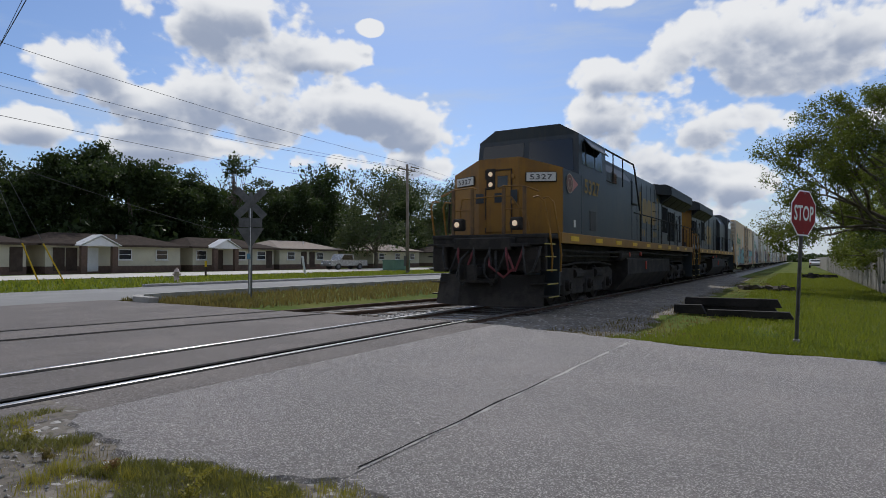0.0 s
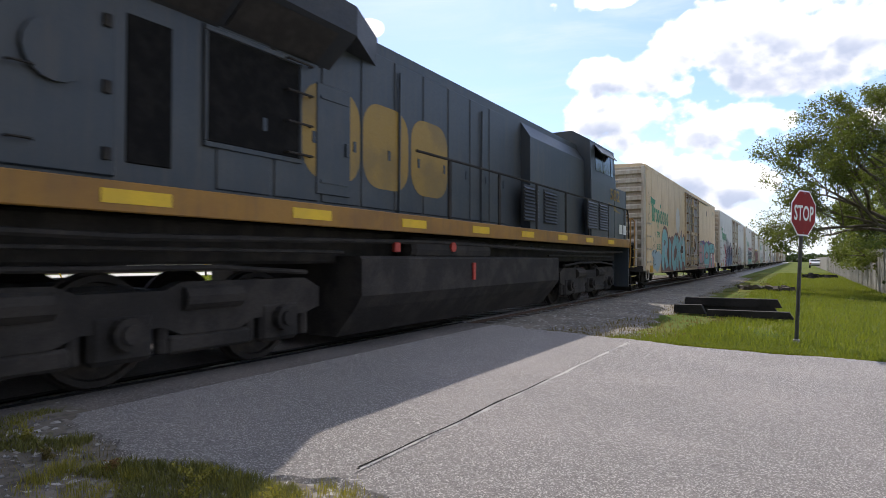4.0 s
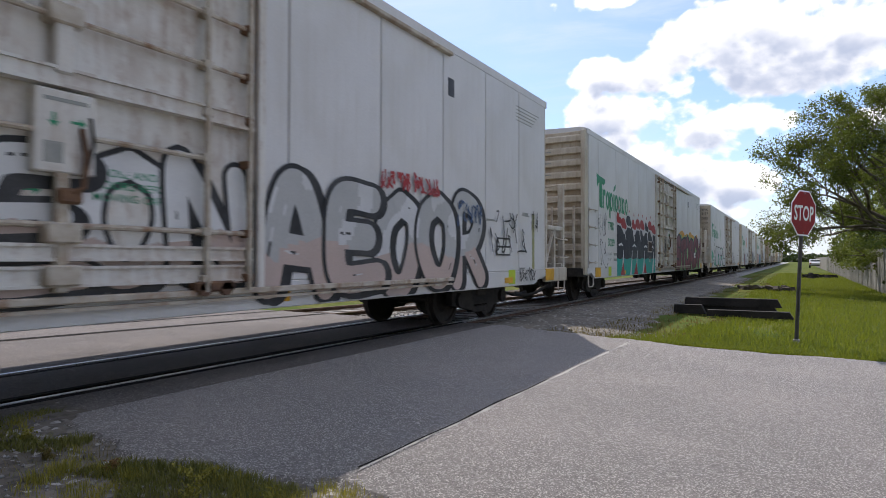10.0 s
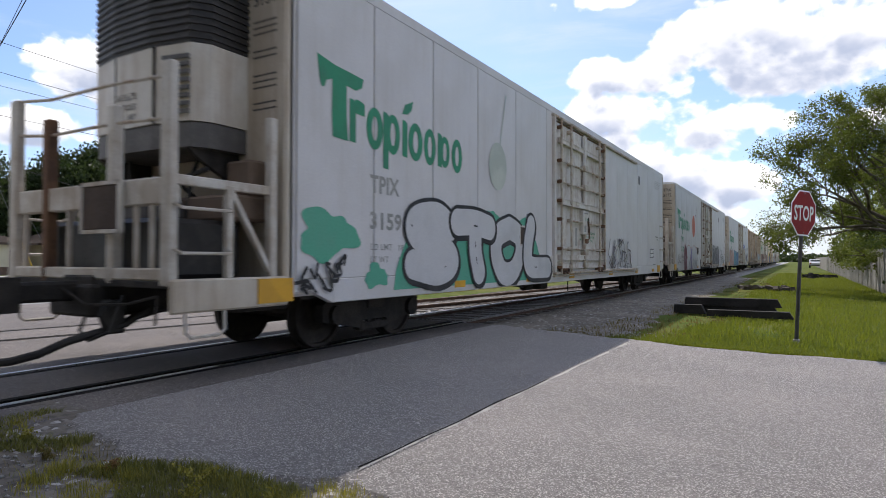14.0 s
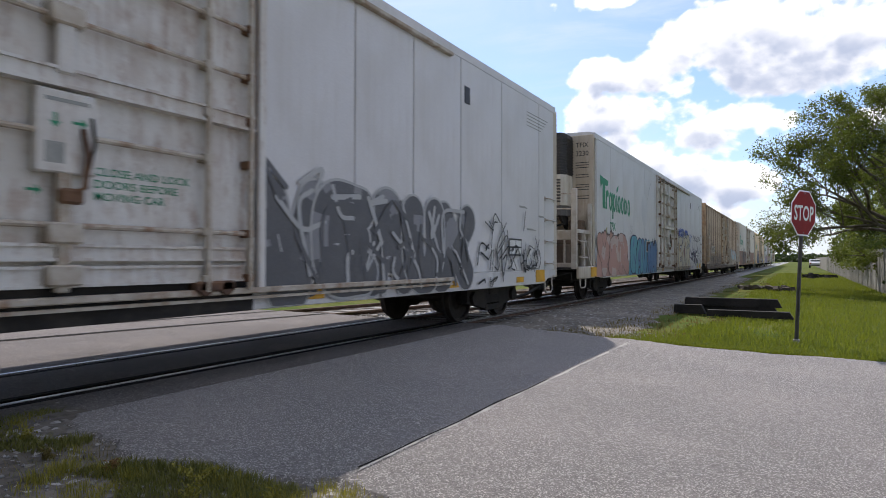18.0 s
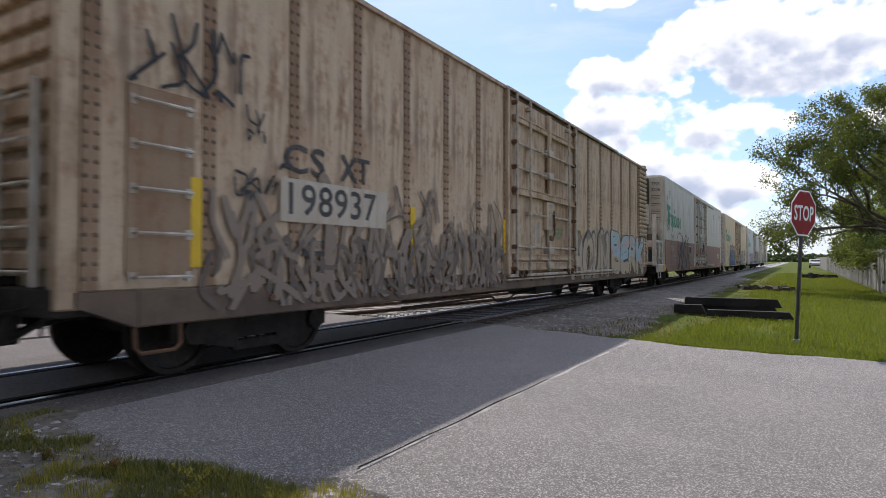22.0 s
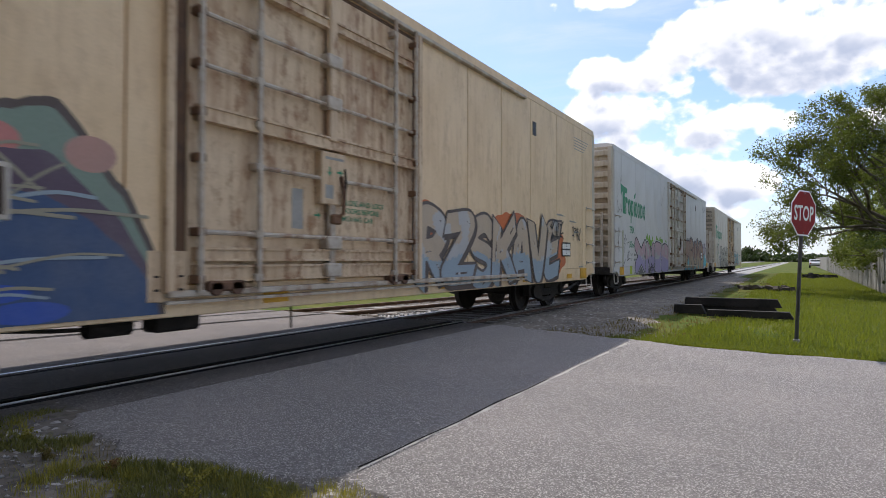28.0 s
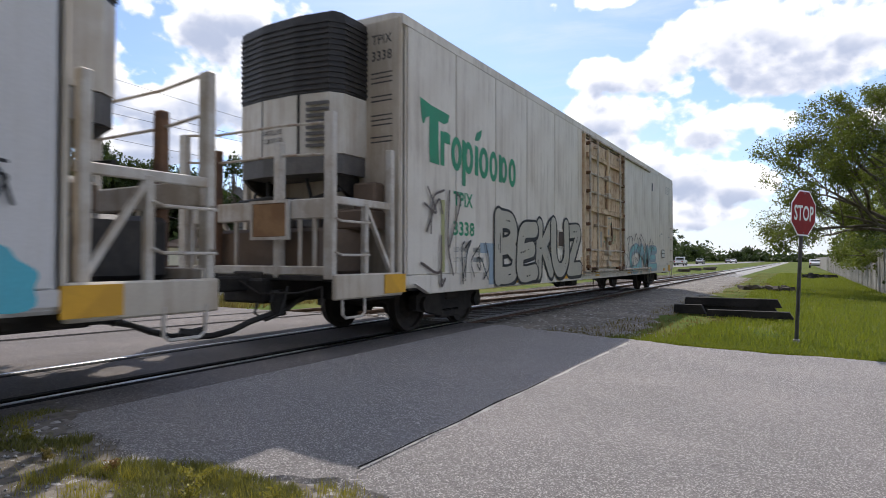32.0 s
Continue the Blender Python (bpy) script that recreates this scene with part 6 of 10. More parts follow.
def dome_piece(car):
    """A long blue painting under a scalloped black edge: salmon and teal clouds over purple and blue, with pale drawn lines."""
    x = HW + 0.0215
    body = M()
    back_cloud(body, 2.75, 8.28, 0.72, 1.72, x, 0, 3.0, 110, 0.8, 0.06)
    for k, (tall, mi) in enumerate(((1.64, 1), (1.30, 2), (0.98, 3))):
        back_cloud(body, 2.85 + 0.06 * k, 8.22, 0.72, tall, x + 0.0012 * (k + 1), mi, 3.0 + 0.4 * k, 110, 0.8, 0.06)
    ob = paint_part("graffiti", body, [SPRAY["dim"], SPRAY["moss"], SPRAY["plum"], SPRAY["blue"]], car, "long blue painting with a black scalloped edge")
    rnd = random.Random(66)
    for k in range(7):
        part("blush", M().disc(x + 0.0021 + 0.00004 * k, 3.3 + 0.72 * k, 2.22 - 0.03 * k, rnd.uniform(0.10, 0.16), 18, ry=rnd.uniform(0.2, 0.32)), SPRAY["salmon" if k % 2 else "rosy"], ob)
    for k in range(38):
        y, z = rnd.uniform(3.1, 7.4), rnd.uniform(0.85, 1.9)
        g = rnd.choice((0.1, 0.2, 0.9, 2.3, 3.0))
        l = rnd.uniform(0.6, 1.5)
        p = [(y, z), (y + 0.5 * l * math.cos(g) + 0.05, z + 0.3 * l * math.sin(g) + 0.06), (y + l * math.cos(g), z + 0.6 * l * math.sin(g))]
        p = [Vector((min(8.2, max(2.95, a)), max(0.74, min(2.05, b)))) for a, b in p]
        part("pale_line", ribbon(M(), smooth_line(p, 5), rnd.uniform(0.010, 0.016), x + 0.0062 + 0.0002 * k, lambda q, w: 0, False, 1), SPRAY["straw" if k % 4 else "slate"], ob)
    for k in range(6):
        part("blot", M().disc(x + 0.0049 + 0.0002 * k, rnd.uniform(3.2, 7.6), rnd.uniform(0.8, 1.2), rnd.uniform(0.06, 0.14), 14, ry=rnd.uniform(0.15, 0.4)), SPRAY["cobalt" if k % 2 else "purple"], ob)


def build_vans():
    c = insulated_car("3152", 59.9, False, CREAM, ENDC, DOORC, "cream insulated van with pale blue graffiti and rusty door")
    piece(c, "RICKA", 3.0, 8.72, 0.74, 2.36, "cyan", "umber", cloud="umber", halo=0.92, glow="haze", low="cyan", seed=1, fat=0.50, edge=0.035, shadow=(0.13, 0.09), sharp=True, lean=0.12)
    piece(c, "POT", 13.2, 20.2, 0.72, 2.12, "aquamarine", "soot", cloud="purple", inner="pinkish", glow="aquadark", seed=2, fat=0.62, edge=0.06, shadow=(0.12, -0.05), halo=1.14, fills="pinkish aquamarine aquamarine")
    blobs(c, 1.0, 3.1, 1.2, "haze", 45, 40, 0.22, 0.35), tag(c, 0.9, 1.8, 1.5, 2.1, "black", 3), tag(c, 1.1, 1.6, 1.0, 1.4, "black", 4), tag(c, 0.25, 0.6, 2.5, 3.6, "dim", 5, 0.008), tag(c, 19.2, 19.9, 1.85, 2.1, "black", 46, 0.014), tag(c, 20.3, 20.8, 0.78, 0.95, "black", 47), tag(c, 13.0, 13.9, 1.9, 2.05, "black", 48)
    ghost_fruit(c, 6.8)
    c = insulated_car("3247", 84.17, False, WHITE, ENDC, DOORW, "white insulated van with navy, blue and red graffiti")
    splash(c, 4.1, 1.45, "red", 6, 18, 1.75), splash(c, 6.4, 1.9, "red", 16, 14, 0.9), splash(c, 8.0, 1.7, "red", 26, 12, 0.9)
    piece(c, "IUMIM", 3.75, 8.72, 0.74, 2.34, "navy", "white", low="blue", seed=3, fat=0.62, edge=0.035, shadow=None, swing=0.03, grow=0.22, level=0.4)
    for y, z, r in ((4.35, 2.62, 0.25), (5.15, 2.6, 0.23), (7.15, 2.42, 0.20)):
        part("paint_dot", M().disc(HW + 0.046, y, z, r, 20), SPRAY["navy"], c)
    piece(c, "AEOOR", 12.95, 18.0, 0.74, 2.25, "silver", "black", low="rose", glow="pale", seed=4, fat=0.42, edge=0.06, shadow=(0.10, -0.02)), piece(c, "LEON", 9.5, 12.7, 0.95, 2.1, "white", "black", low="rose", seed=14, fat=0.34, edge=0.05)
    tag(c, 1.3, 2.2, 0.85, 1.35, "red", 7, 0.02), tag(c, 18.3, 20.0, 1.35, 2.1, "black", 8, 0.016), tag(c, 20.3, 20.6, 1.8, 2.2, "black", 81), tag(c, 15.0, 16.5, 2.2, 2.42, "red", 71, 0.018), tag(c, 17.1, 18.0, 1.85, 2.15, "blue", 72, 0.014), tag(c, 0.15, 0.28, 1.0, 2.4, "black", 9), tag(c, 0.3, 0.8, 2.9, 3.6, "salmon", 10), tag(c, 19.6, 20.5, 0.78, 0.98, "black", 82)
    ghost_fruit(c, 6.85, FADE_W)
    c = insulated_car("3029", 108.42, False, WHITE, ENDC, DOORW, "white insulated van with black and teal lettering graffiti")
    block_piece(c)
    piece(c, "STORCY", 13.3, 21.05, 0.74, 2.28, "maroon", "black", cloud="amber", inner="lime", glow="wine", seed=6, fat=0.52, edge=0.05, shadow=(0.10, 0.05), halo=1.2, lean=0.12)
    tag(c, 1.0, 1.7, 1.9, 2.5, "black", 15), tag(c, 1.0, 1.8, 1.1, 1.7, "black", 16), tag(c, 10.2, 10.9, 1.2, 2.0, "black", 150, 0.022), blobs(c, 12.9, 13.4, 1.2, "orange", 151, 14, 0.16, 0.4)
    c = insulated_car("3159", 134.6, True, WHITE, ENDC, DOORW, "white insulated van with silver graffiti and faded fruit", mark="grey")
    mint = M()
    back_cloud(mint, 2.0, 7.6, 0.78, 1.30, HW + 0.021, 0, 3.0)
    part("mint_cloud", mint, SPRAY["mint"], c, "mint green paint behind the lettering")
    piece(c, "STOL", 2.35, 7.9, 0.78, 2.08, "pale", "black", seed=7, fat=0.56, edge=0.06, shadow=(0.03, -0.03), swing=0.03)
    blobs(c, 0.2, 1.1, 1.5, "mint", 77, 40, 0.28, 0.20), blobs(c, 1.4, 1.8, 0.98, "mint", 78, 12, 0.16, 0.1), tag(c, 0.1, 1.0, 0.82, 1.15, "black", 17, 0.02)
    fruit = part("painted_fruit", M().disc(HW + 0.022, 5.35, 2.95, 0.45, 24, ry=0.38), PEAR, c, "faded painted fruit on a stalk")
    part("fruit_stalk", M().sheet([(5.41, 3.36), (5.45, 3.36), (5.73, 4.38), (5.69, 4.38)], HW + 0.022), PEAR, fruit)
    tag(c, 12.8, 15.6, 0.95, 1.85, "dim", 18, 0.025), tag(c, 13.0, 15.4, 1.0, 1.8, "grey", 181, 0.02)
    c = insulated_car("3172", 158.88, True, WHITE, ENDC, DOORW, "white insulated van with painted orange fruit and purple graffiti")
    fruit = part("painted_fruit", M().disc(HW + 0.022, 5.35, 2.98, 0.58, 30, ry=0.52), ORANGE, c, "painted orange fruit")
    for k in range(5):
        a, b = 5.66 + 0.17 * k, 3.34 + 0.165 * k
        part("fruit_stalk", M().sheet([(a, b), (a + 0.06, b - 0.05), (a + 0.22, b + 0.10), (a + 0.16, b + 0.16)], HW + 0.0222), SPRAY["wine" if k % 2 else "pale"], fruit)
    piece(c, "DZUEO", 2.3, 6.4, 0.72, 1.86, "pale", "pale", rim="rosy", seed=8, fat=0.7, edge=0.045, shadow=None, fills="maroon pale violet pale pale"), tag(c, 3.6, 6.2, 0.75, 1.2, "grey", 84, 0.02)
    piece(c, "VEAUX", 12.35, 16.95, 0.72, 2.12, "smoke", "silver", glow="grey", low="smoke", seed=9, fat=0.72, edge=0.035, shadow=None), tag(c, 12.6, 16.8, 0.8, 2.0, "silver", 91, 0.03), tag(c, 12.6, 16.8, 0.8, 2.0, "smoke", 92, 0.03)
    tag(c, 17.6, 20.2, 1.0, 1.9, "black", 19, 0.014), tag(c, 17.3, 18.6, 0.8, 1.4, "black", 191, 0.018), tag(c, 19.2, 20.2, 0.95, 1.4, "black", 192, 0.018), tag(c, 0.3, 1.9, 1.05, 1.45, "dim", 20)
    part("sill_patch", M().box(HW + 0.012, HW + 0.024, 7.92, 12.3, 0.68, 1.22, 0.004), BLACK, c, "black-painted patch on the sill below the door")
    plate_box(c, 3.63, 1.88)
    c = insulated_car("3230", 183.31, True, WHITE, ENDC, DOORW, "white insulated van with pink and blue bubble graffiti")
    rose = M()
    back_cloud(rose, -0.1, 2.2, 0.72, 1.36, HW + 0.0225, 1, 1.2), back_cloud(rose, -0.1, 2.16, 0.72, 1.30, HW + 0.0235, 0, 1.2), back_cloud(rose, 1.4, 3.72, 0.72, 1.30, HW + 0.0245, 1, 4.0), back_cloud(rose, 1.46, 3.66, 0.72, 1.22, HW + 0.0255, 0, 4.0)
    paint_part("graffiti", rose, [SPRAY["rosy"], SPRAY["dim"]], c, "pink bubble painting with dark outlines")
    piece(c, "YSR", 0.3, 3.5, 0.74, 1.9, "rosy", "dim", glow="rose", seed=10, fat=0.72, edge=0.02, shadow=None)
    piece(c, "EAUIM", 4.0, 8.05, 0.74, 1.95, "sky", "navy", cloud="turquoise", inner="sky", glow="denim", halo=0.98, seed=11, fat=0.66, edge=0.04, shadow=(0.03, -0.03), fills="turquoise turquoise sky denim denim"), tag(c, 7.35, 7.8, 1.75, 2.0, "black", 111, 0.02)
    piece(c, "SEKTR", 12.4, 16.5, 0.72, 2.36, "cream", "ink", cloud="umber", seed=12, fat=0.56, edge=0.05, shadow=(0.07, -0.04), rim="pale", halo=1.06, glow="sand"), star_piece(c)
    tag(c, 13.2, 14.6, 2.35, 2.65, "cobalt", 21, 0.03), tag(c, 15.0, 15.8, 2.45, 2.65, "cobalt", 211, 0.025), tag(c, 16.3, 17.0, 2.05, 2.5, "cobalt", 212, 0.022), tag(c, 17.6, 19.9, 2.2, 2.45, "black", 22, 0.016), tag(c, 19.6, 20.4, 1.0, 1.8, "black", 221, 0.012)
    ghost_fruit(c, 6.15, FADE_W), plate_box(c, 4.0, 1.98)
    c = insulated_car("3206", 230.4, True, DULL, ENDC, DOORW, "two-tone insulated van, dull white above brown", mark="grey", lower=BROWN)
    brush_piece(c), ghost_fruit(c, 6.05), tag(c, 0.3, 1.0, 2.5, 3.9, "black", 23, 0.02, 14)
    c = insulated_car("3251", 254.6, True, CREAM, ENDC, DOORC, "cream insulated van with dark blue round graffiti, rusty door")
    dome_piece(c), ghost_fruit(c, 6.1)
    blobs(c, 12.2, 13.0, 1.5, "orange", 41, 12, 0.16, 0.5), blobs(c, 17.0, 19.0, 1.35, "orange", 42, 26, 0.22, 0.4), blobs(c, 15.0, 16.4, 1.9, "orange", 43, 8, 0.16, 0.2), tag(c, 17.9, 18.7, 1.7, 2.1, "black", 44, 0.02), tag(c, 19.3, 20.0, 1.7, 2.0, "black", 441, 0.012)
    piece(c, "RZSKAVE", 12.3, 18.4, 0.76, 2.02, "shell", "dim", low="slate", glow="silver", seed=16, fat=0.46, edge=0.05, shadow=(0.06, -0.04), sharp=True, lean=0.1)
    tag(c, 0.5, 2.5, 1.1, 2.0, "dim", 24)
    c = insulated_car("3164", 277.9, False, WHITE, ENDC, DOORW, "white insulated van with pink, lilac and green graffiti")
    for k, (y, z) in enumerate(((4.0, 1.75), (4.9, 1.85), (5.4, 1.85), (6.4, 1.85), (6.9, 1.8), (7.2, 1.85), (8.4, 1.75))):
        splash(c, y, z, "grass", 27 + k, 5, 0.42)
    piece(c, "XNES", 2.9, 8.74, 0.72, 1.84, "pink", "black", cloud="smoke", halo=0.88, low="lilac", glow="silver", rim="pale", seed=17, fat=0.66, edge=0.05, shadow=(0.10, -0.03), level=0.5), tag(c, 5.0, 5.8, 0.8, 1.05, "black", 171, 0.016)
    piece(c, "FRAND", 13.3, 19.6, 0.72, 2.18, "tan", "black", cloud="purple", inner="aqua", glow="umber", low="sand", rim="silver", seed=18, fat=0.56, edge=0.06, shadow=(0.11, 0.06), sharp=True, halo=1.05, lean=-0.08)
    blobs(c, 19.5, 21.0, 1.1, "aqua", 78, 30, 0.2, 0.3), tag(c, 19.5, 20.4, 1.6, 2.1, "purple", 79, 0.03), tag(c, 20.2, 20.8, 1.6, 1.9, "black", 791, 0.014), tag(c, 1.0, 1.9, 1.2, 2.0, "black", 30), tag(c, 0.3, 0.9, 2.8, 3.8, "dim", 31, 0.01), tag(c, 0.25, 0.6, 1.3, 2.2, "dim", 32, 0.008), blobs(c, 9.0, 9.6, 0.9, "aqua", 792, 10, 0.14, 0.1), blobs(c, 8.9, 9.3, 1.1, "grass", 793, 8, 0.12, 0.1)
    ghost_fruit(c, 6.95, FADE_W)
    c = insulated_car("3338", 303.68, True, DULL, ENDC, DOORC, "dirty white insulated van with black outline graffiti, last car")
    piece(c, "BEKUZ", 3.0, 8.0, 0.76, 2.1, "dust", "black", seed=19, fat=0.40, edge=0.05, shadow=(0.04, -0.03)), tag(c, 0.4, 1.6, 0.9, 2.3, "dim", 33, 0.022, 20), tag(c, 1.6, 2.6, 0.85, 1.5, "black", 34, 0.016), tag(c, 12.6, 17.0, 0.85, 1.9, "dim", 35, 0.02)
    part("paint_mark", M().sheet([(2.4, 1.5), (3.4, 1.5), (3.4, 1.32), (3.1, 1.32), (3.1, 0.75), (2.75, 0.75), (2.75, 1.32), (2.4, 1.32)], HW + 0.022), SPRAY["slate"], c)
    piece(c, "OME", 13.4, 17.5, 0.8, 1.7, "cyan", "slate", seed=20)


build_vans()


def box_car():
    """The rib-sided rusty tan box car."""
    L = 20.3
    car = thing("box_car", "rusty tan riveted box car with black scrawls", "railway car", group="cars of the train")
    part("body", M().box(-HW, HW - 0.02, 0.02, L - 0.02, 0.86, 4.55, 0.03), TAN, car)
    part("roof", M().prism([(-HW - 0.03, 4.50), (HW + 0.05, 4.50), (HW + 0.05, 4.56), (HW - 0.2, 4.66), (0, 4.72), (-HW + 0.2, 4.66), (-HW - 0.03, 4.56)], 1, -0.03, L + 0.03), TAN, car)
    edges = [0.1 + 1.12 * k for k in range(8)] + [12.1 + 1.155 * k for k in range(8)]
    for a, b in zip(edges, edges[1:]):
        if b - a > 2:
            continue
        w = round(b - a, 3)
        part("side_panel", (("tan_panel", w), lambda w=w: M().box(HW - 0.03, HW + 0.006, 0.004, w - 0.004, 0.95, 4.5, 0.004)), TAN, car, m=shift(0, a, 0))
    for a in edges:
        def strip():
            mm = M().box(HW, HW + 0.018, -0.075, 0.075, 0.95, 4.5, 0.004)
            for k in range(30):
                for s in (-0.045, 0.045):
                    mm.lathe([(0, 0.024), (0.013, 0.014), (0.015, 0.0)], (HW + 0.017, s, 1.05 + 0.117 * k), 0, 5, mi=1)
            return mm
        if "rivet_strip" not in SHARED:
            SHARED["rivet_strip"] = strip().mesh("rivet_strip", TANR, TANK)
        part("rivet_strip", ("rivet_strip", strip), TANR, car, m=shift(0, a, 0))
    part("side_sill", M().box(HW - 0.1, HW + 0.03, 0.5, L - 0.5, 0.62, 0.94, 0.015).prism([(0, 0.94), (0, 0.82), (0.5, 0.62), (0.5, 0.94)], 0, HW - 0.1, HW + 0.028).prism([(L, 0.94), (L - 0.5, 0.94), (L - 0.5, 0.62), (L, 0.82)], 0, HW - 0.1, HW + 0.028), TANK, car)
    for k in range(24):
        part("sill_bolt", ("sill_bolt", lambda: M().cyl((HW + 0.02, 0, 0), (HW + 0.06, 0, 0), 0.035, 8)), RUST, car, m=shift(0, 2.0 + 0.72 * k, 0.80))
    part("underframe", M().box(-0.35, 0.35, 0.2, L - 0.2, 0.6, 0.86, 0.02).box(-HW + 0.05, HW - 0.1, 0.3, L - 0.3, 0.8, 0.86).tube([(1.2, 5, 0.56), (1.2, 15, 0.56)], 0.025, 5).tube([(1.2, 5, 0.46), (1.25, 8, 0.48), (1.25, 8.3, 0.36), (1.25, 8.8, 0.36), (1.25, 9.1, 0.48), (1.2, 15, 0.46)], 0.02, 5).box(0.6, 1.3, 10.2, 11.5, 0.42, 0.62, 0.03), BLACK, car)
    plug_door(car, 8.05, TAN, TAN)
    front, rear = Matrix.Identity(4), shift(0, L, 0) @ Matrix.Rotation(math.pi, 4, "Z")
    rib_end(car, front, TAN, rows=14), rib_end(car, rear, TAN, rows=14)
    for a in (0.72, L - 0.72):
        lad = part("ladder_plate", ("tan_ladder", lambda: M().box(HW + 0.018, HW + 0.026, -0.33, 0.33, 1.06, 2.7)), TANR, car, "rust-streaked ladder bay", m=shift(0, a, 0))
        for k in range(5):
            part("rung", ("side_rung", rung_m), STEELW, lad, m=shift(HW + 0.02, 0, 1.05 + 0.38 * k))
        part("stirrup", ("stirrup", step_m), RUST, car, m=shift(HW - 0.02, a, -0.08))
    for k in range(16):
        part("side_slat", ("side_slat", lambda: M().prism([(HW, -0.06), (HW + 0.05, -0.05), (HW + 0.07, 0.0), (HW + 0.05, 0.05), (HW, 0.06)], 1, 19.12, 20.2)), TAN, car, m=shift(0, 0, 2.1 + 0.15 * k))
    # flat black sheet: the shade between the slats put into colour
    part("side_recess", M().box(HW + 0.001, HW + 0.012, 19.1, 20.22, 2.0, 4.46), BLACK, car, "black sheet for the shade between the end bay slats")
    for a in (1.07, 4.72, 7.9, 12.6, 16.0, 18.2):
        part("reflector", ("reflector_tall", lambda: M().box(0, 0.008, -0.06, 0.06, -0.42, 0.42)), YELLOW_R, car, m=shift(HW + 0.022, a, 1.55))
    x = HW + 0.024
    w = lettering(M(), "CS", x + 0.002, 2.18, 2.17, 0.33, 0.66)
    lettering(w, "XT", x + 0.002, 3.12, 2.17, 0.33, 0.58)
    part("number_panel", M().sheet([(2.1, 1.62), (4.02, 1.62), (4.05, 2.11), (2.1, 2.10)], x + 0.031), ENDC, car, "pale patch behind the car number")
    lettering(w, "198937", x + 0.034, 2.22, 1.70, 0.36, 1.58)
    for k in range(4):
        w.sheet([(2.45 + 0.95 * (k % 2), 1.42 - 0.12 * (k // 2)), (2.95 + 0.8 * (k % 2), 1.42 - 0.12 * (k // 2)), (2.95 + 0.8 * (k % 2), 1.36 - 0.12 * (k // 2)), (2.45 + 0.95 * (k % 2), 1.36 - 0.12 * (k // 2))], x + 0.02)
    part("car_number", w, INK, car)
    tag(car, 1.3, 7.8, 0.8, 1.6, "ash", 61, 0.04), tag(car, 1.2, 7.8, 0.75, 1.8, "ash", 62, 0.035), tag(car, 4.0, 7.9, 0.8, 2.2, "soot", 63, 0.02), tag(car, 1.5, 2.2, 1.9, 2.2, "black", 64, 0.014), tag(car, 1.2, 7.8, 0.75, 1.4, "soot", 65, 0.03)
    piece(car, "AOUN", 11.95, 15.1, 0.74, 1.96, "shell", "smoke", glow="ash", seed=22, fat=0.44, edge=0.045, shadow=(0.02, 0.04)), piece(car, "BERK", 15.5, 19.6, 0.74, 1.98, "haze", "dim", low="shell", glow="rose", seed=23, fat=0.5, edge=0.035, shadow=(0.04, -0.03))
    tag(car, 0.4, 1.6, 2.75, 3.4, "black", 40, 0.018), tag(car, 1.6, 1.9, 2.5, 2.75, "black", 41, 0.012)
    bogie(car, 2.3), bogie(car, L - 2.3)
    MOVING.append((car, 206.5, False))


box_car()


TREAD_Y = surface("worn yellow edge", (0.42, 0.34, 0.08), (0.25, 0.20, 0.08), 5, 0.6, 0.1)
GOLD_P = surface("grimy gold post", (0.20, 0.11, 0.04), (0.12, 0.075, 0.045), 3, 0.6, 0.1)
LL = 22.3  # length of a locomotive's frame


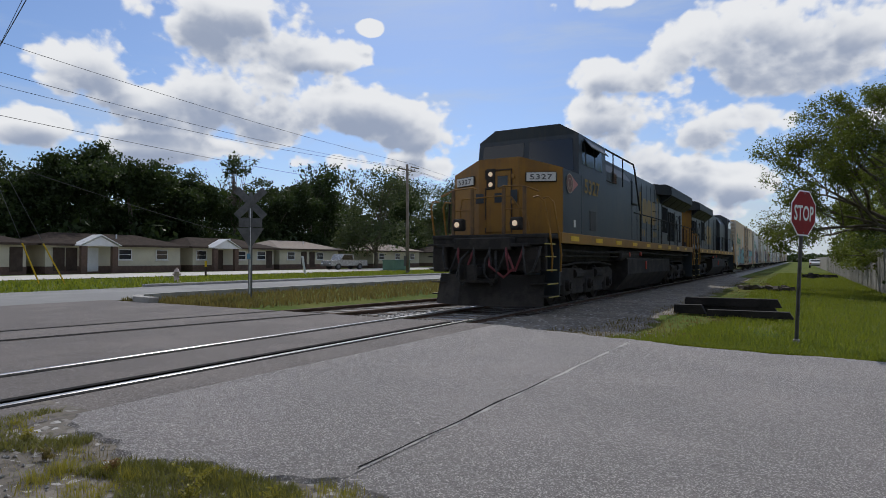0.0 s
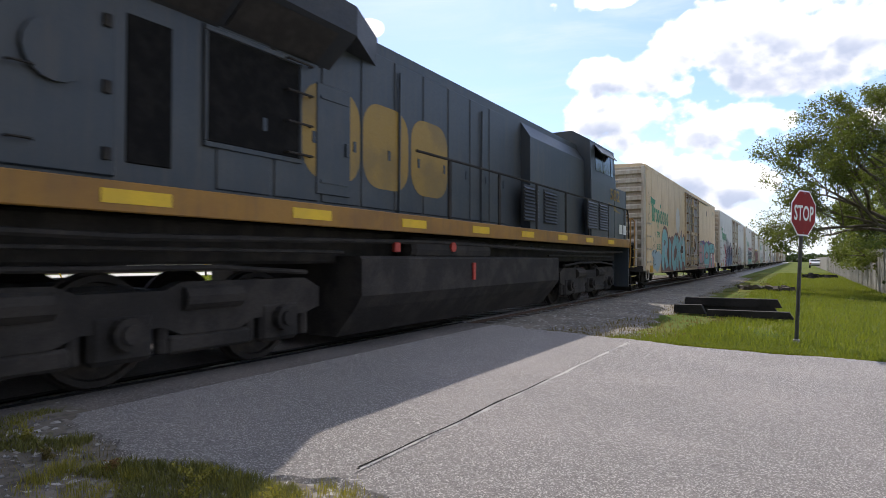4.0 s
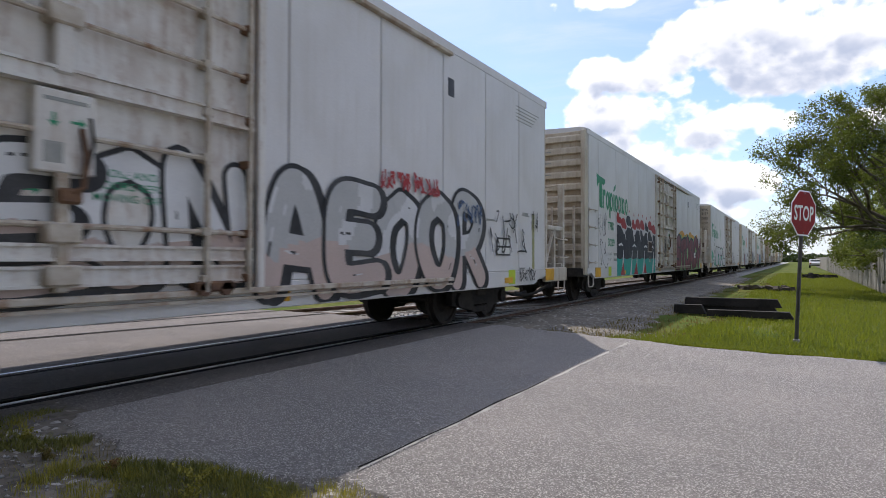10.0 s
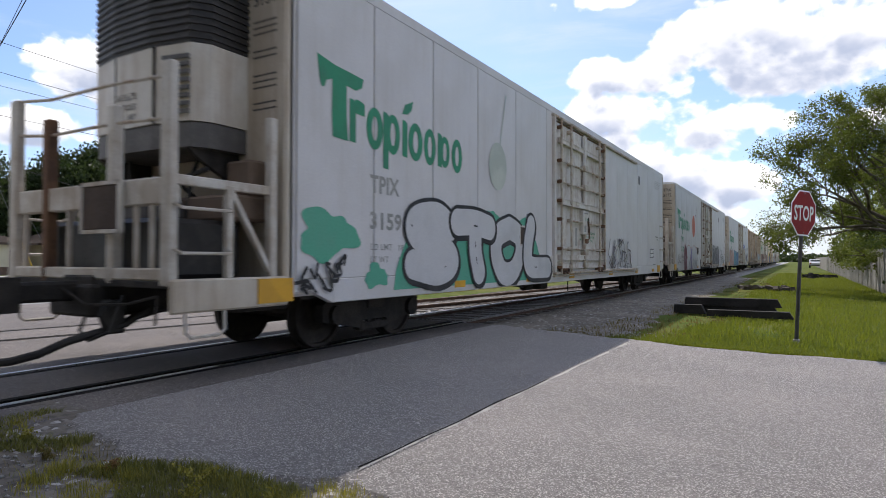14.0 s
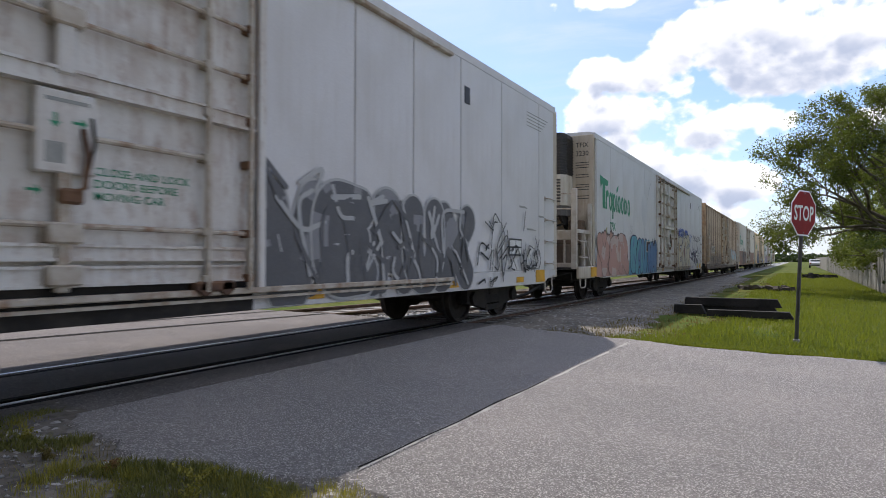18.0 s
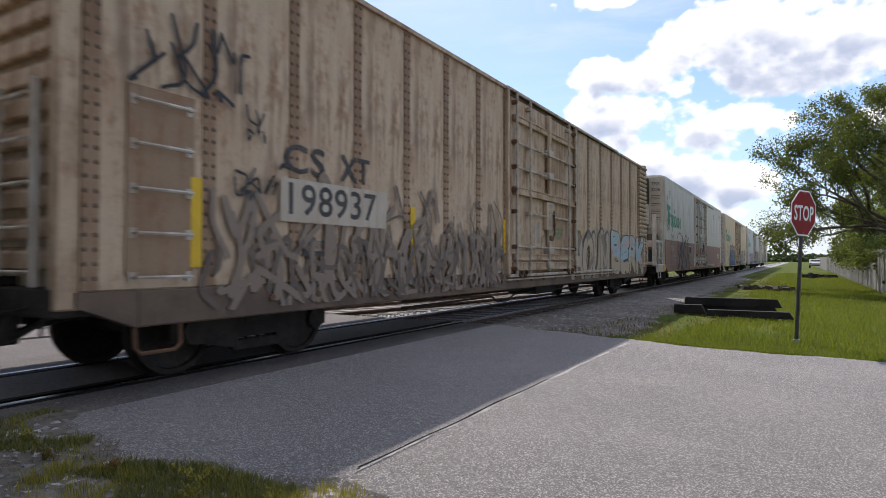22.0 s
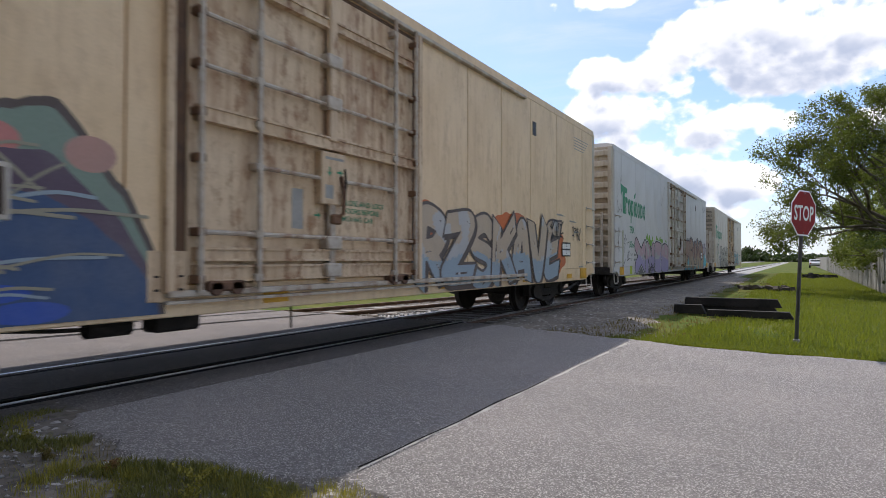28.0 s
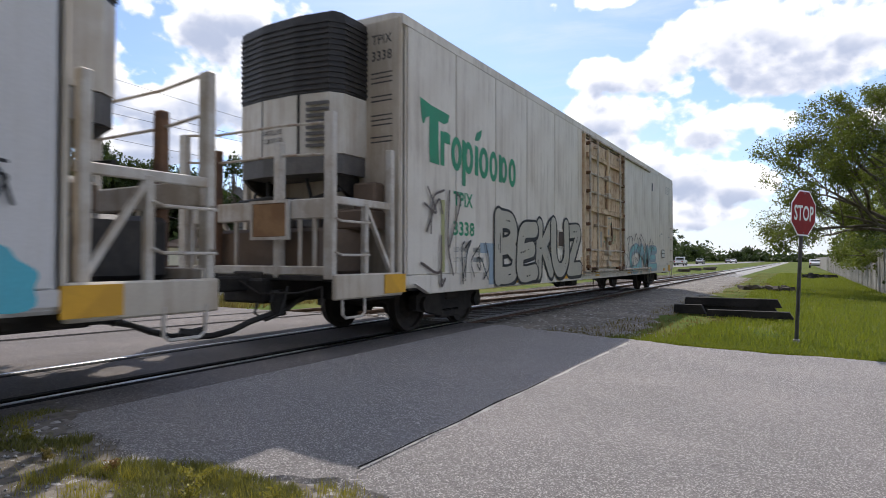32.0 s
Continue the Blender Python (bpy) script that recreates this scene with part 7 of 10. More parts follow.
def loco_bogie(loco, y, turned):
    def frame_m():
        mm = M().box(-0.9, 0.9, -0.3, 0.3, 0.55, 0.95, 0.04).box(-0.8, 0.8, -1.35, -1.05, 0.5, 0.85, 0.04).box(-0.8, 0.8, 1.05, 1.35, 0.5, 0.85, 0.04)
        return mm
    b = part("bogie", ("loco_bogie", frame_m), BLACK, loco, "dusty three-axle locomotive bogie", shift(0, y, 0))

    for a in (-1.9, 0, 1.9):
        part("traction_motor", ("traction_motor", lambda: M().box(-0.55, 0.55, -0.42, 0.42, 0.3, 0.8, 0.06)), BLACK, b, m=shift(0, a + 0.3, 0))

    def side_m():
        mm = M().prism([(-2.55, 0.62), (-2.55, 0.86), (-2.3, 0.98), (-0.6, 0.98), (-0.4, 0.90), (0.4, 0.90), (0.6, 0.98), (2.3, 0.98), (2.55, 0.86), (2.55, 0.62), (2.3, 0.55), (1.5, 0.55), (1.3, 0.46), (0.6, 0.46), (0.4, 0.55), (-0.4, 0.55), (-0.6, 0.46), (-1.3, 0.46), (-1.5, 0.55), (-2.3, 0.55)], 0, -0.08, 0.08)
        for a in (-1.9, 0, 1.9):
            mm.box(-0.09, 0.10, a - 0.3, a + 0.3, 0.26, 0.72, 0.05)
            mm.cyl((0.08, a, 0.53), (0.2, a, 0.53), 0.15, 14).cyl((0.18, a, 0.53), (0.24, a, 0.53), 0.09, 10)
            for s in (-0.42, 0.42):
                mm.cyl((0, a + s, 0.30), (0, a + s, 0.6), 0.07, 8)
        for a in (-0.95, 0.95):
            mm.cyl((0.05, a - 0.35, 0.82), (0.05, a + 0.35, 0.82), 0.13, 10)
            mm.box(-0.02, 0.09, a - 0.5, a + 0.5, 0.28, 0.46, 0.03)
        mm.tube([(0.1, -2.3, 1.05), (0.13, -1.0, 1.12), (0.13, 1.0, 1.12), (0.1, 2.3, 1.05)], 0.03, 6)
        return mm
    for s in (-1, 1):
        part("side_frame", ("loco_side_frame", side_m), LOCO_TRUCK, b, m=shift(s * 1.12, 0, 0) if s > 0 else shift(-1.12, 0, 0) @ Matrix.Rotation(math.pi, 4, "Z"))
    for a in (-1.9, 0, 1.9):
        w = part("wheelset", ("loco_wheelset", lambda: wheelset_m(0.53)), WHEEL, b, "worn steel wheels on an axle", shift(0, a, 0.53))
        SPINNING.append((w, (0, a, 0.53), 0.53, turned))


def end_deck(loco, end, plow=True):
    """The platform at one end: pilot, steps, coupler, hoses, rails. Drawn for an end at y = 0 that faces -y."""
    part("end_plate", ("loco_end_plate", lambda: M().box(-1.5, 1.5, 0.02, 0.14, 0.95, 1.80, 0.02).box(-1.52, 1.52, 0.0, 0.95, 1.70, 1.80, 0.02).box(-0.75, 0.75, -0.28, 0.05, 1.42, 1.72, 0.03)), BLACK, loco, m=end)
    part("coupler", ("coupler_loco", lambda: coupler_m()), BLACK, loco, m=end @ shift(0, -0.05, 0.05))

    def plow_m():
        mm = M()
        pts = [(-1.42, 0.05), (-0.55, -0.42), (0.55, -0.42), (1.42, 0.05)]
        for (x0, y0), (x1, y1) in zip(pts, pts[1:]):
            mm.add([(x0, y0, 0.12), (x1, y1, 0.12), (x1 * 0.97, y1 + 0.16, 0.85), (x0 * 0.97, y0 + 0.16, 0.85), (x0, y0 + 0.05, 0.12), (x1, y1 + 0.05, 0.12), (x1 * 0.97, y1 + 0.21, 0.85), (x0 * 0.97, y0 + 0.21, 0.85)],
                   [(0, 1, 2, 3), (7, 6, 5, 4), (0, 4, 5, 1), (3, 2, 6, 7), (0, 3, 7, 4), (1, 5, 6, 2)])
        return mm
    part("snow_plow", ("snow_plow", plow_m), LOCO_TRUCK, loco, "grimy steel plow", end)
    for k, (a, b, c) in enumerate(((0.35, -0.6, 0.62), (-0.35, -0.62, 0.6), (0.62, -0.5, 0.8))):
        part("brake_hose", (("loco_hose", k), lambda a=a, c=c: M().tube([(a, -0.2, 1.4), (a * 1.3, -0.42, 1.2), (a * 1.5, -0.5, c + 0.2), (a * 1.1, -0.48, c), (a * 0.5, -0.46, c + 0.25), (a * 0.4, -0.3, 1.25)], 0.03, 7)), HOSE_R if k == 2 else RUBBER, loco, m=end)
    for k in range(6):  # control hoses hanging in loops below the deck
        a = -1.05 + 0.42 * k
        part("control_hose", (("control_hose", k), lambda a=a, k=k: M().tube([(a, -0.22, 1.55), (a + 0.06, -0.36, 1.30), (a + 0.14, -0.40, 1.0 - 0.07 * (k % 3)), (a + 0.3, -0.40, 0.95), (a + 0.40, -0.34, 1.25), (a + 0.42, -0.2, 1.5)], 0.026, 6)), HOSE_R if k in (1, 4) else RUBBER, loco, m=end)
    part("hose_bracket", ("hose_bracket", lambda: M().box(-1.2, 1.2, -0.26, 0.02, 1.50, 1.58, 0.01).box(-0.45, 0.45, -0.5, -0.2, 0.66, 0.76, 0.02)), BLACK, loco, m=end)
    for s in (-1, 1):
        part("anti_climber", (("anti_climber", s), lambda s=s: M().box(s * 1.0, s * 1.4, -0.16, 0.02, 0.9, 1.5, 0.03)), LOCO_TRUCK, loco, m=end)
        side = end @ Matrix.Diagonal((s, 1, 1, 1))
        well = part("step_well", (("step_well", s), lambda: M().box(0.98, 1.04, 0.05, 0.95, 0.35, 1.72, 0.01).box(1.04, 1.52, 0.86, 0.92, 0.3, 1.75, 0.01)), LOCO, loco, m=side)
        for z in (0.34, 0.64, 0.96, 1.27, 1.56):
            part("step_tread", ("step_tread", lambda: M().box(1.02, 1.55, 0.10, 0.76, -0.015, 0.015, 0.004)), BLACK, well, m=shift(0, -0.03 - 0.22 * (z - 0.34), z))
            part("tread_edge", ("tread_edge", lambda: M().box(1.545, 1.565, 0.10, 0.76, -0.012, 0.018, 0.003)), TREAD_Y, well, "yellow tread edge", shift(0, -0.03 - 0.22 * (z - 0.34), z))
        for y, top in ((0.28, 2.72), (0.88, 2.75)):
            part("grab_post", (("grab_post", y), lambda y=y, top=top: M().tube([(1.54, y, 0.92), (1.57, y - 0.02, 1.3), (1.55, y - 0.12, 1.8), (1.5, y - 0.36, top - 0.2), (1.4, y - 0.42, top - 0.08), (1.25, y - 0.4, top - 0.1)], 0.024, 6)), GOLD, loco, "gold handrail post", side)
        for x in (0.42, 0.95):
            part("end_post", (("end_post", x), lambda x=x: M().box(x - 0.04, x + 0.04, 0.06, 0.12, 1.8, 2.92, 0.01)), GOLD_P, loco, m=side)
        part("end_rail", ("end_rail", lambda: M().tube([(0.3, 0.09, 2.9), (0.42, 0.09, 2.95), (0.95, 0.09, 2.92), (1.3, 0.1, 2.78)], 0.022, 6).tube([(0.42, 0.09, 2.4), (0.95, 0.09, 2.4)], 0.016, 5)), GOLD, loco, m=side)
        lamp = part("ditch_light", ("ditch_light", lambda: M().box(0.62, 0.92, -0.03, 0.16, 1.9, 2.2, 0.04).cyl((0.77, -0.07, 2.05), (0.77, 0, 2.05), 0.13, 14)), BLACK, loco, m=side)
        part("lens", ("ditch_lens", lambda: M().lathe([(-0.01, 0.0), (-0.008, 0.05), (0.01, 0.075)], (0.77, -0.075, 2.05), 1, 14)), LIT if plow else GLASSD, lamp)


def hood_decals(loco, side, kind):
    x = 1.092
    mm = M()
    if kind == "lead":
        y = 11.16
        mm.sheet([(y, 2.43), (y, 3.86), (y + 0.42, 3.86), (y + 0.42, 3.70), (y + 0.2, 3.70), (y + 0.2, 2.43)], x)
        mm.sheet([(y + 3.6, 2.46), (y + 3.6, 3.88), (y + 3.25, 3.88), (y + 3.25, 3.76), (y + 3.45, 3.76), (y + 3.45, 2.46)], x)
        for k, a in enumerate((0.42, 0.83, 2.67, 3.08)):
            mm.disc(x, y + a, 2.28, 0.15, 12)
        z0, z1, w = 2.67, 3.66, 0.80
        starts = [y + 0.5, y + 1.36, y + 2.22]
    else:
        y, z0, z1, w = 6.5, 2.25, 3.5, 1.15
        starts = [y, y + 1.22, y + 2.45]
    for a in starts:  # three rounded blocks
        r, q = 0.32 * w, []
        for (cy, cz), st in (((a + w - r, z1 - r), 0), ((a + r, z1 - r), 1), ((a + r, z0 + r), 2), ((a + w - r, z0 + r), 3)):
            q += [(cy + r * math.cos(math.pi / 2 * (st + k / 6)), cz + r * math.sin(math.pi / 2 * (st + k / 6))) for k in range(7)]
        mm.sheet(q, x)
    part("trade_mark", mm, GOLD_D, loco, "faded gold trade mark of block shapes", side)


def locomotive(number, place, kind, label):
    turned = kind == "trail"
    loco = thing("locomotive", label, "locomotive", group="engines of the train")
    I = Matrix.Identity(4)
    R = shift(0, LL, 0) @ Matrix.Rotation(math.pi, 4, "Z")
    # frame, tank, bogies
    part("frame", ("loco_frame", lambda: M().box(-1.05, 1.05, 0.3, LL - 0.3, 1.15, 1.62, 0.03).box(-1.5, 1.5, 0.9, LL - 0.9, 1.72, 1.84, 0.01)), BLACK, loco)
    for s in (-1, 1):
        side = I if s > 0 else R
        sill = part("side_sill", ("loco_sill", lambda: M().box(1.49, 1.56, 0.92, LL - 0.92, 1.60, 1.86, 0.01)), GOLD, loco, "dirty gold sill stripe", side)
        for k in range(9):
            part("reflector", ("loco_reflector", lambda: M().box(1.56, 1.566, -0.32, 0.32, -0.06, 0.06)), YELLOW_R, sill, m=shift(0, 1.9 + 2.15 * k, 1.73))
        part("air_pipe", ("loco_pipe", lambda: M().tube([(1.35, 1.0, 1.45), (1.4, 4, 1.40), (1.42, 9, 1.48), (1.40, 17, 1.40), (1.35, 21.2, 1.45)], 0.035, 6).tube([(1.3, 1.4, 1.3), (1.33, 7, 1.3)], 0.025, 5).tube([(1.3, 14.5, 1.3), (1.33, 20, 1.3)], 0.025, 5)), BLACK, loco, m=side)
        rail = part("hand_rail", ("loco_rail", lambda: M().tube([(1.5, 8.5, 2.84), (1.5, 12, 2.86), (1.5, LL - 1.0, 2.86), (1.5, LL - 0.85, 2.7), (1.5, LL - 0.8, 1.9)], 0.024, 6)), LOCO_TRUCK, loco, m=side)
        for k in range(7):
            part("rail_post", ("loco_rail_post", lambda: M().box(1.48, 1.51, -0.045, 0.045, 1.84, 2.86, 0.008)), LOCO_TRUCK, rail, m=shift(0, 9.5 + 1.9 * k, 0))
    part("fuel_tank", ("fuel_tank", lambda: M().prism([(-1.38, 0.55), (-1.05, 0.16), (1.05, 0.16), (1.38, 0.55), (1.49, 0.72), (1.49, 1.21), (1.45, 1.25), (-1.45, 1.25), (-1.49, 1.21), (-1.49, 0.72)], 1, 7.6, 15.1)), LOCO_TRUCK, loco, "dusty dark fuel tank")
    for s in (-1, 1):
        part("air_reservoir", ("air_reservoir", lambda: M().lathe([(6.6, 0.0), (6.62, 0.15), (6.7, 0.2), (9.2, 0.2), (9.28, 0.15), (9.3, 0.0)], (0, 0, 0), 1, 14)), LOCO_TRUCK, loco, m=shift(s * 1.25, 4.5 if turned else 0.3, 1.36))
    loco_bogie(loco, 4.15, turned), loco_bogie(loco, LL - 4.15, turned)
    # nose and cab
    plan = [(-0.55, 0.72), (0.55, 0.72), (1.5, 1.15), (1.5, 2.58), (-1.5, 2.58), (-1.5, 1.15)]

    def nose_m():
        mm = M()
        top = [(x, y, 3.44 if abs(x) > 1 else 3.72) for x, y in plan]
        vs = [(x, y, 1.82) for x, y in plan] + top
        return mm.add(vs, [(0, 1, 2, 3, 4, 5), (6, 7, 8, 9, 10, 11), (0, 1, 7, 6), (1, 2, 8, 7), (2, 3, 9, 8), (3, 4, 10, 9), (4, 5, 11, 10), (5, 0, 6, 11)])
    part("nose", ("nose", nose_m), LOCO, loco)

    def nose_front_m():
        mm = M()
        a = [(-1.505, 1.15), (-0.555, 0.712), (0.555, 0.712), (1.505, 1.15)]
        for (x0, y0), (x1, y1) in zip(a, a[1:]):
            z0, z1 = (3.45 if abs(x0) > 1 else 3.73), (3.45 if abs(x1) > 1 else 3.73)
            mm.add([(x0, y0 - 0.012, 1.83), (x1, y1 - 0.012, 1.83), (x1, y1 - 0.012, z1), (x0, y0 - 0.012, z0), (x0, y0 + 0.02, 1.83), (x1, y1 + 0.02, 1.83), (x1, y1 + 0.02, z1), (x0, y0 + 0.02, z0)], [(0, 1, 2, 3), (7, 6, 5, 4), (3, 2, 6, 7), (0, 4, 5, 1)])
        return mm
    part("nose_front", ("nose_front", nose_front_m), GOLD if not turned else LOCO, loco, "dirty gold nose front" if not turned else "")
    if not turned:
        part("nose_door", M().box(-0.34, 0.34, 0.672, 0.70, 1.88, 3.40, 0.02).box(-0.36, -0.32, 0.655, 0.7, 2.0, 2.2).box(-0.36, -0.32, 0.655, 0.7, 3.0, 3.2), GOLD, loco)
        part("nose_mark", M().add([(-0.62, 0.664, 2.62), (-0.40, 0.664, 2.62), (-0.40, 0.664, 2.86), (-0.62, 0.664, 2.86), (-0.10, 0.664, 2.62), (0.16, 0.664, 2.62), (0.16, 0.664, 2.86), (-0.10, 0.664, 2.86), (0.34, 0.664, 2.60), (0.52, 0.664, 2.60), (0.52, 0.664, 2.92), (0.34, 0.664, 2.92)], [(0, 1, 2, 3), (4, 5, 6, 7), (8, 9, 10, 11)]), LOCO, loco, "dull blue mark on the nose")
        for z in (2.05, 2.62, 3.25):
            part("hinge", M().box(0.36, 0.44, 0.66, 0.72, z - 0.06, z + 0.06, 0.01), GOLD, loco)
        part("door_frame", M().box(0.345, 0.365, 0.668, 0.71, 1.86, 3.44).box(-0.365, -0.345, 0.668, 0.71, 1.86, 3.44).box(-0.365, 0.365, 0.668, 0.71, 3.42, 3.45), DARKB, loco)
        part("nose_rail", M().tube([(-1.0, 0.62, 1.9), (-1.0, 0.52, 2.4), (-0.9, 0.45, 2.72), (0.3, 0.42, 2.76), (0.45, 0.45, 2.72), (0.8, 0.6, 2.2), (0.85, 0.62, 1.9)], 0.02, 6), GOLD, loco)
        part("door_window", M().box(-0.02, 0.26, 0.660, 0.675, 3.0, 3.28, 0.02), GLASSD, loco)
    lampbox = part("headlight", ("headlight", lambda: M().box(-0.34, -0.08, 0.655, 0.72, 2.95, 3.48, 0.02)), BLACK, loco)
    for z in (3.08, 3.34):
        part("lens", ("head_lens", lambda: M().lathe([(-0.012, 0.0), (-0.008, 0.045), (0.012, 0.07)], (-0.21, 0.652, 0), 1, 14)), LIT if not turned else GLASSD, lampbox, m=shift(0, 0, z))
    for s in (-1, 1):
        m = Matrix.Translation((s * 1.03, 0.925, 3.22)) @ Matrix.Rotation(s * math.atan2(0.43, 0.95), 4, "Z")
        nb = part("number_board", ("number_board", lambda: M().box(-0.38, 0.38, -0.055, -0.01, -0.125, 0.125, 0.03)), BLACK, loco, m=m)
        part("board_face", ("board_face", lambda: M().box(-0.355, 0.355, -0.062, -0.05, -0.105, 0.105, 0.004)), BOARD, nb)
        vs, fs = word_mesh(number, 0.012, 1.1)
        ax, bx = min(p[0] for p in vs), max(p[0] for p in vs)
        part("board_number", M().add([(-0.27 + (p[0] - ax) * 0.54 / (bx - ax), -0.065, -0.062 + p[1] * 0.175) for p in vs], fs), INK, nb)

    def cab_m():
        mm = M().box(-1.5, 1.5, 2.6, 5.0, 1.82, 3.46, 0.02)
        lo = [(-1.5, 2.40), (1.5, 2.40), (1.5, 5.0), (-1.5, 5.0)]
        mid = [(-1.46, 2.52), (1.46, 2.52), (1.46, 5.0), (-1.46, 5.0)]
        hi = [(-0.95, 2.48), (0.95, 2.48), (0.95, 5.0), (-0.95, 5.0)]
        vs = [(x, y, 3.44) for x, y in lo] + [(x, y, 4.54) for x, y in mid] + [(x, y, 4.84) for x, y in hi]
        return mm.add(vs, [(0, 1, 2, 3), (0, 1, 5, 4), (1, 2, 6, 5), (2, 3, 7, 6), (3, 0, 4, 7), (4, 5, 9, 8), (5, 6, 10, 9), (6, 7, 11, 10), (7, 4, 8, 11), (8, 9, 10, 11)])
    cab = part("cab", ("cab", cab_m), LOCO, loco, "dirty dark blue cab")
    for s in (-1, 1):
        part("windshield", (("windshield", s), lambda s=s: M().add([(s * 0.08, 2.405, 3.56), (s * 1.36, 2.405, 3.56), (s * 1.30, 2.49, 4.42), (s * 0.08, 2.49, 4.42), (s * 0.08, 2.425, 3.56), (s * 1.36, 2.425, 3.56), (s * 1.30, 2.51, 4.42), (s * 0.08, 2.51, 4.42)], [(0, 1, 2, 3), (7, 6, 5, 4), (0, 4, 5, 1), (1, 5, 6, 2), (2, 6, 7, 3), (3, 7, 4, 0)])), GLASSD, cab)
        for a, b in ((2.70, 2.95), (3.05, 3.78), (3.86, 4.56)):
            win = part("side_window", (("side_window", a, s), lambda a=a, b=b, s=s: M().add([(s * (1.512 - 0.039 * (z - 3.44)), y, z) for y, z in ((a, 3.74), (b, 3.74), (b, 4.40), (a + (0.06 if a < 3 else 0), 4.40))] + [(s * (1.47 - 0.039 * (z - 3.44)), y, z) for y, z in ((a, 3.74), (b, 3.74), (b, 4.40), (a + (0.06 if a < 3 else 0), 4.40))], [(0, 1, 2, 3), (7, 6, 5, 4), (0, 4, 5, 1), (1, 5, 6, 2), (2, 6, 7, 3), (3, 7, 4, 0)])), GLASSD, cab)
        part("sun_visor", (("visor", s), lambda s=s: M().prism([(s * 1.44, 4.46), (s * 1.46, 4.48), (s * 1.68, 4.22), (s * 1.66, 4.20)], 1, 2.95, 4.62)), LOCO, cab)
    part("cab_rail", ("cab_rail", lambda: M().tube([(1.35, 4.86, 4.5), (1.38, 5.0, 4.56), (1.38, 8.9, 4.58), (1.38, 9.1, 4.4), (1.42, 9.7, 3.0)], 0.03, 6).tube([(1.38, 5.0, 4.55), (1.38, 5.0, 3.62), (1.38, 6.2, 3.62)], 0.022, 5).tube([(1.38, 6.2, 4.56), (1.38, 6.2, 3.62)], 0.022, 5).tube([(1.38, 7.4, 4.57), (1.38, 7.4, 3.62)], 0.022, 5)), BLACK, loco)
    part("horn", ("horn", lambda: M().tube([(0.2, 1.9, 3.62), (0.2, 2.2, 3.7)], 0.06, 8).box(0.05, 0.35, 2.1, 2.3, 3.56, 3.68, 0.02).tube([(-0.9, 1.5, 3.55), (-0.85, 1.6, 3.64), (0.0, 1.6, 3.66), (0.05, 1.5, 3.6)], 0.018, 5).tube([(-0.2, 3.3, 4.86), (-0.2, 3.3, 4.96), (0.2, 3.3, 4.96), (0.2, 3.3, 4.86)], 0.02, 5)), BLACK, loco)
    # hood
    part("hood", ("hood", lambda: M().prism([(-1.07, 1.84), (1.07, 1.84), (1.07, 4.42), (0.85, 4.54), (-0.85, 4.54), (-1.07, 4.42)], 1, 4.95, 21.05)), LOCO, loco)
    part("inverter_hood", ("inverter_hood", lambda: M().prism([(-1.3, 1.84), (1.3, 1.84), (1.3, 3.95), (1.0, 4.4), (-1.0, 4.4), (-1.3, 3.95)], 1, 4.98, 8.9)), LOCO, loco)
    for s in (-1, 1):
        side = I if s > 0 else R
        ys = [9.1 + 0.82 * k for k in range(9)] if s > 0 else [5.2 + 0.82 * k for k in range(9)]
        for y in ys:
            part("hood_door", ("hood_door", lambda: M().box(1.06, 1.088, 0.03, 0.79, 1.95, 4.25, 0.012).box(1.085, 1.10, 0.66, 0.72, 2.7, 2.85)), LOCO, loco, m=side @ shift(0, y, 0))
        for k in range(4):
            part("grab_iron", ("hood_grab", lambda: M().tube([(1.07, 0, 0), (1.16, 0, 0), (1.16, 0.42, 0), (1.07, 0.42, 0)], 0.016, 5)), BLACK, loco, m=side @ shift(0, 13.6 if s > 0 else 6.2, 2.5 + 0.38 * k))
        for y in (8.6, 11.4):
            part("drain_pipe", ("hood_pipe", lambda: M().tube([(1.10, 0, 1.9), (1.12, 0, 4.1)], 0.022, 5)), LOCO, loco, m=side @ shift(0, y, 0))
        part("emergency_tag", ("emergency_tag", lambda: M().cyl((1.42, 9.67, 1.41), (1.48, 9.67, 1.41), 0.08, 12)), REDP, loco, "red round fuel cut-off tag", side)
        part("shut_off_handle", ("shut_off_handle", lambda: M().box(1.49, 1.53, 10.28, 10.37, 0.85, 1.15, 0.01)), REDP, loco, "red fuel shut-off handle", side)
        if not turned:
            part("access_box", ("access_box", lambda: M().box(1.05, 1.22, 9.45, 10.4, 3.25, 4.1, 0.03)), LOCO, loco, m=side)
        part("step_light", ("step_light", lambda: M().box(1.40, 1.46, 8.0, 8.14, 1.31, 1.45, 0.01)), REDP, loco, m=side)
        part("cable_loop", ("cable_loop", lambda: M().tube([(1.3, 8.6 + 0.2 * k, 1.52 - 0.09 * abs(math.sin(k * 0.785))) for k in range(29)], 0.02, 5)), RUBBER, loco, m=side)
        for y in (4.98 + 0.1, 6.35) if s > 0 else ():
            lv = part("louvre_window", ("louvre_window", lambda: M().box(1.29, 1.315, 0.0, 0.5, 3.66, 4.0, 0.005)), GRILLE, loco, m=side @ shift(0, y, 0))
            for k in range(5):
                part("slat", ("rusty_slat", lambda: M().prism([(1.312, 0.0), (1.345, 0.0), (1.312, 0.05)], 1, 0.02, 0.48)), RUST, lv, m=shift(0, 0, 3.68 + 0.065 * k))
        vy = [17.0, 17.62, 18.24, 20.1] if s > 0 else [1.15, 1.77, 2.39, 4.2]
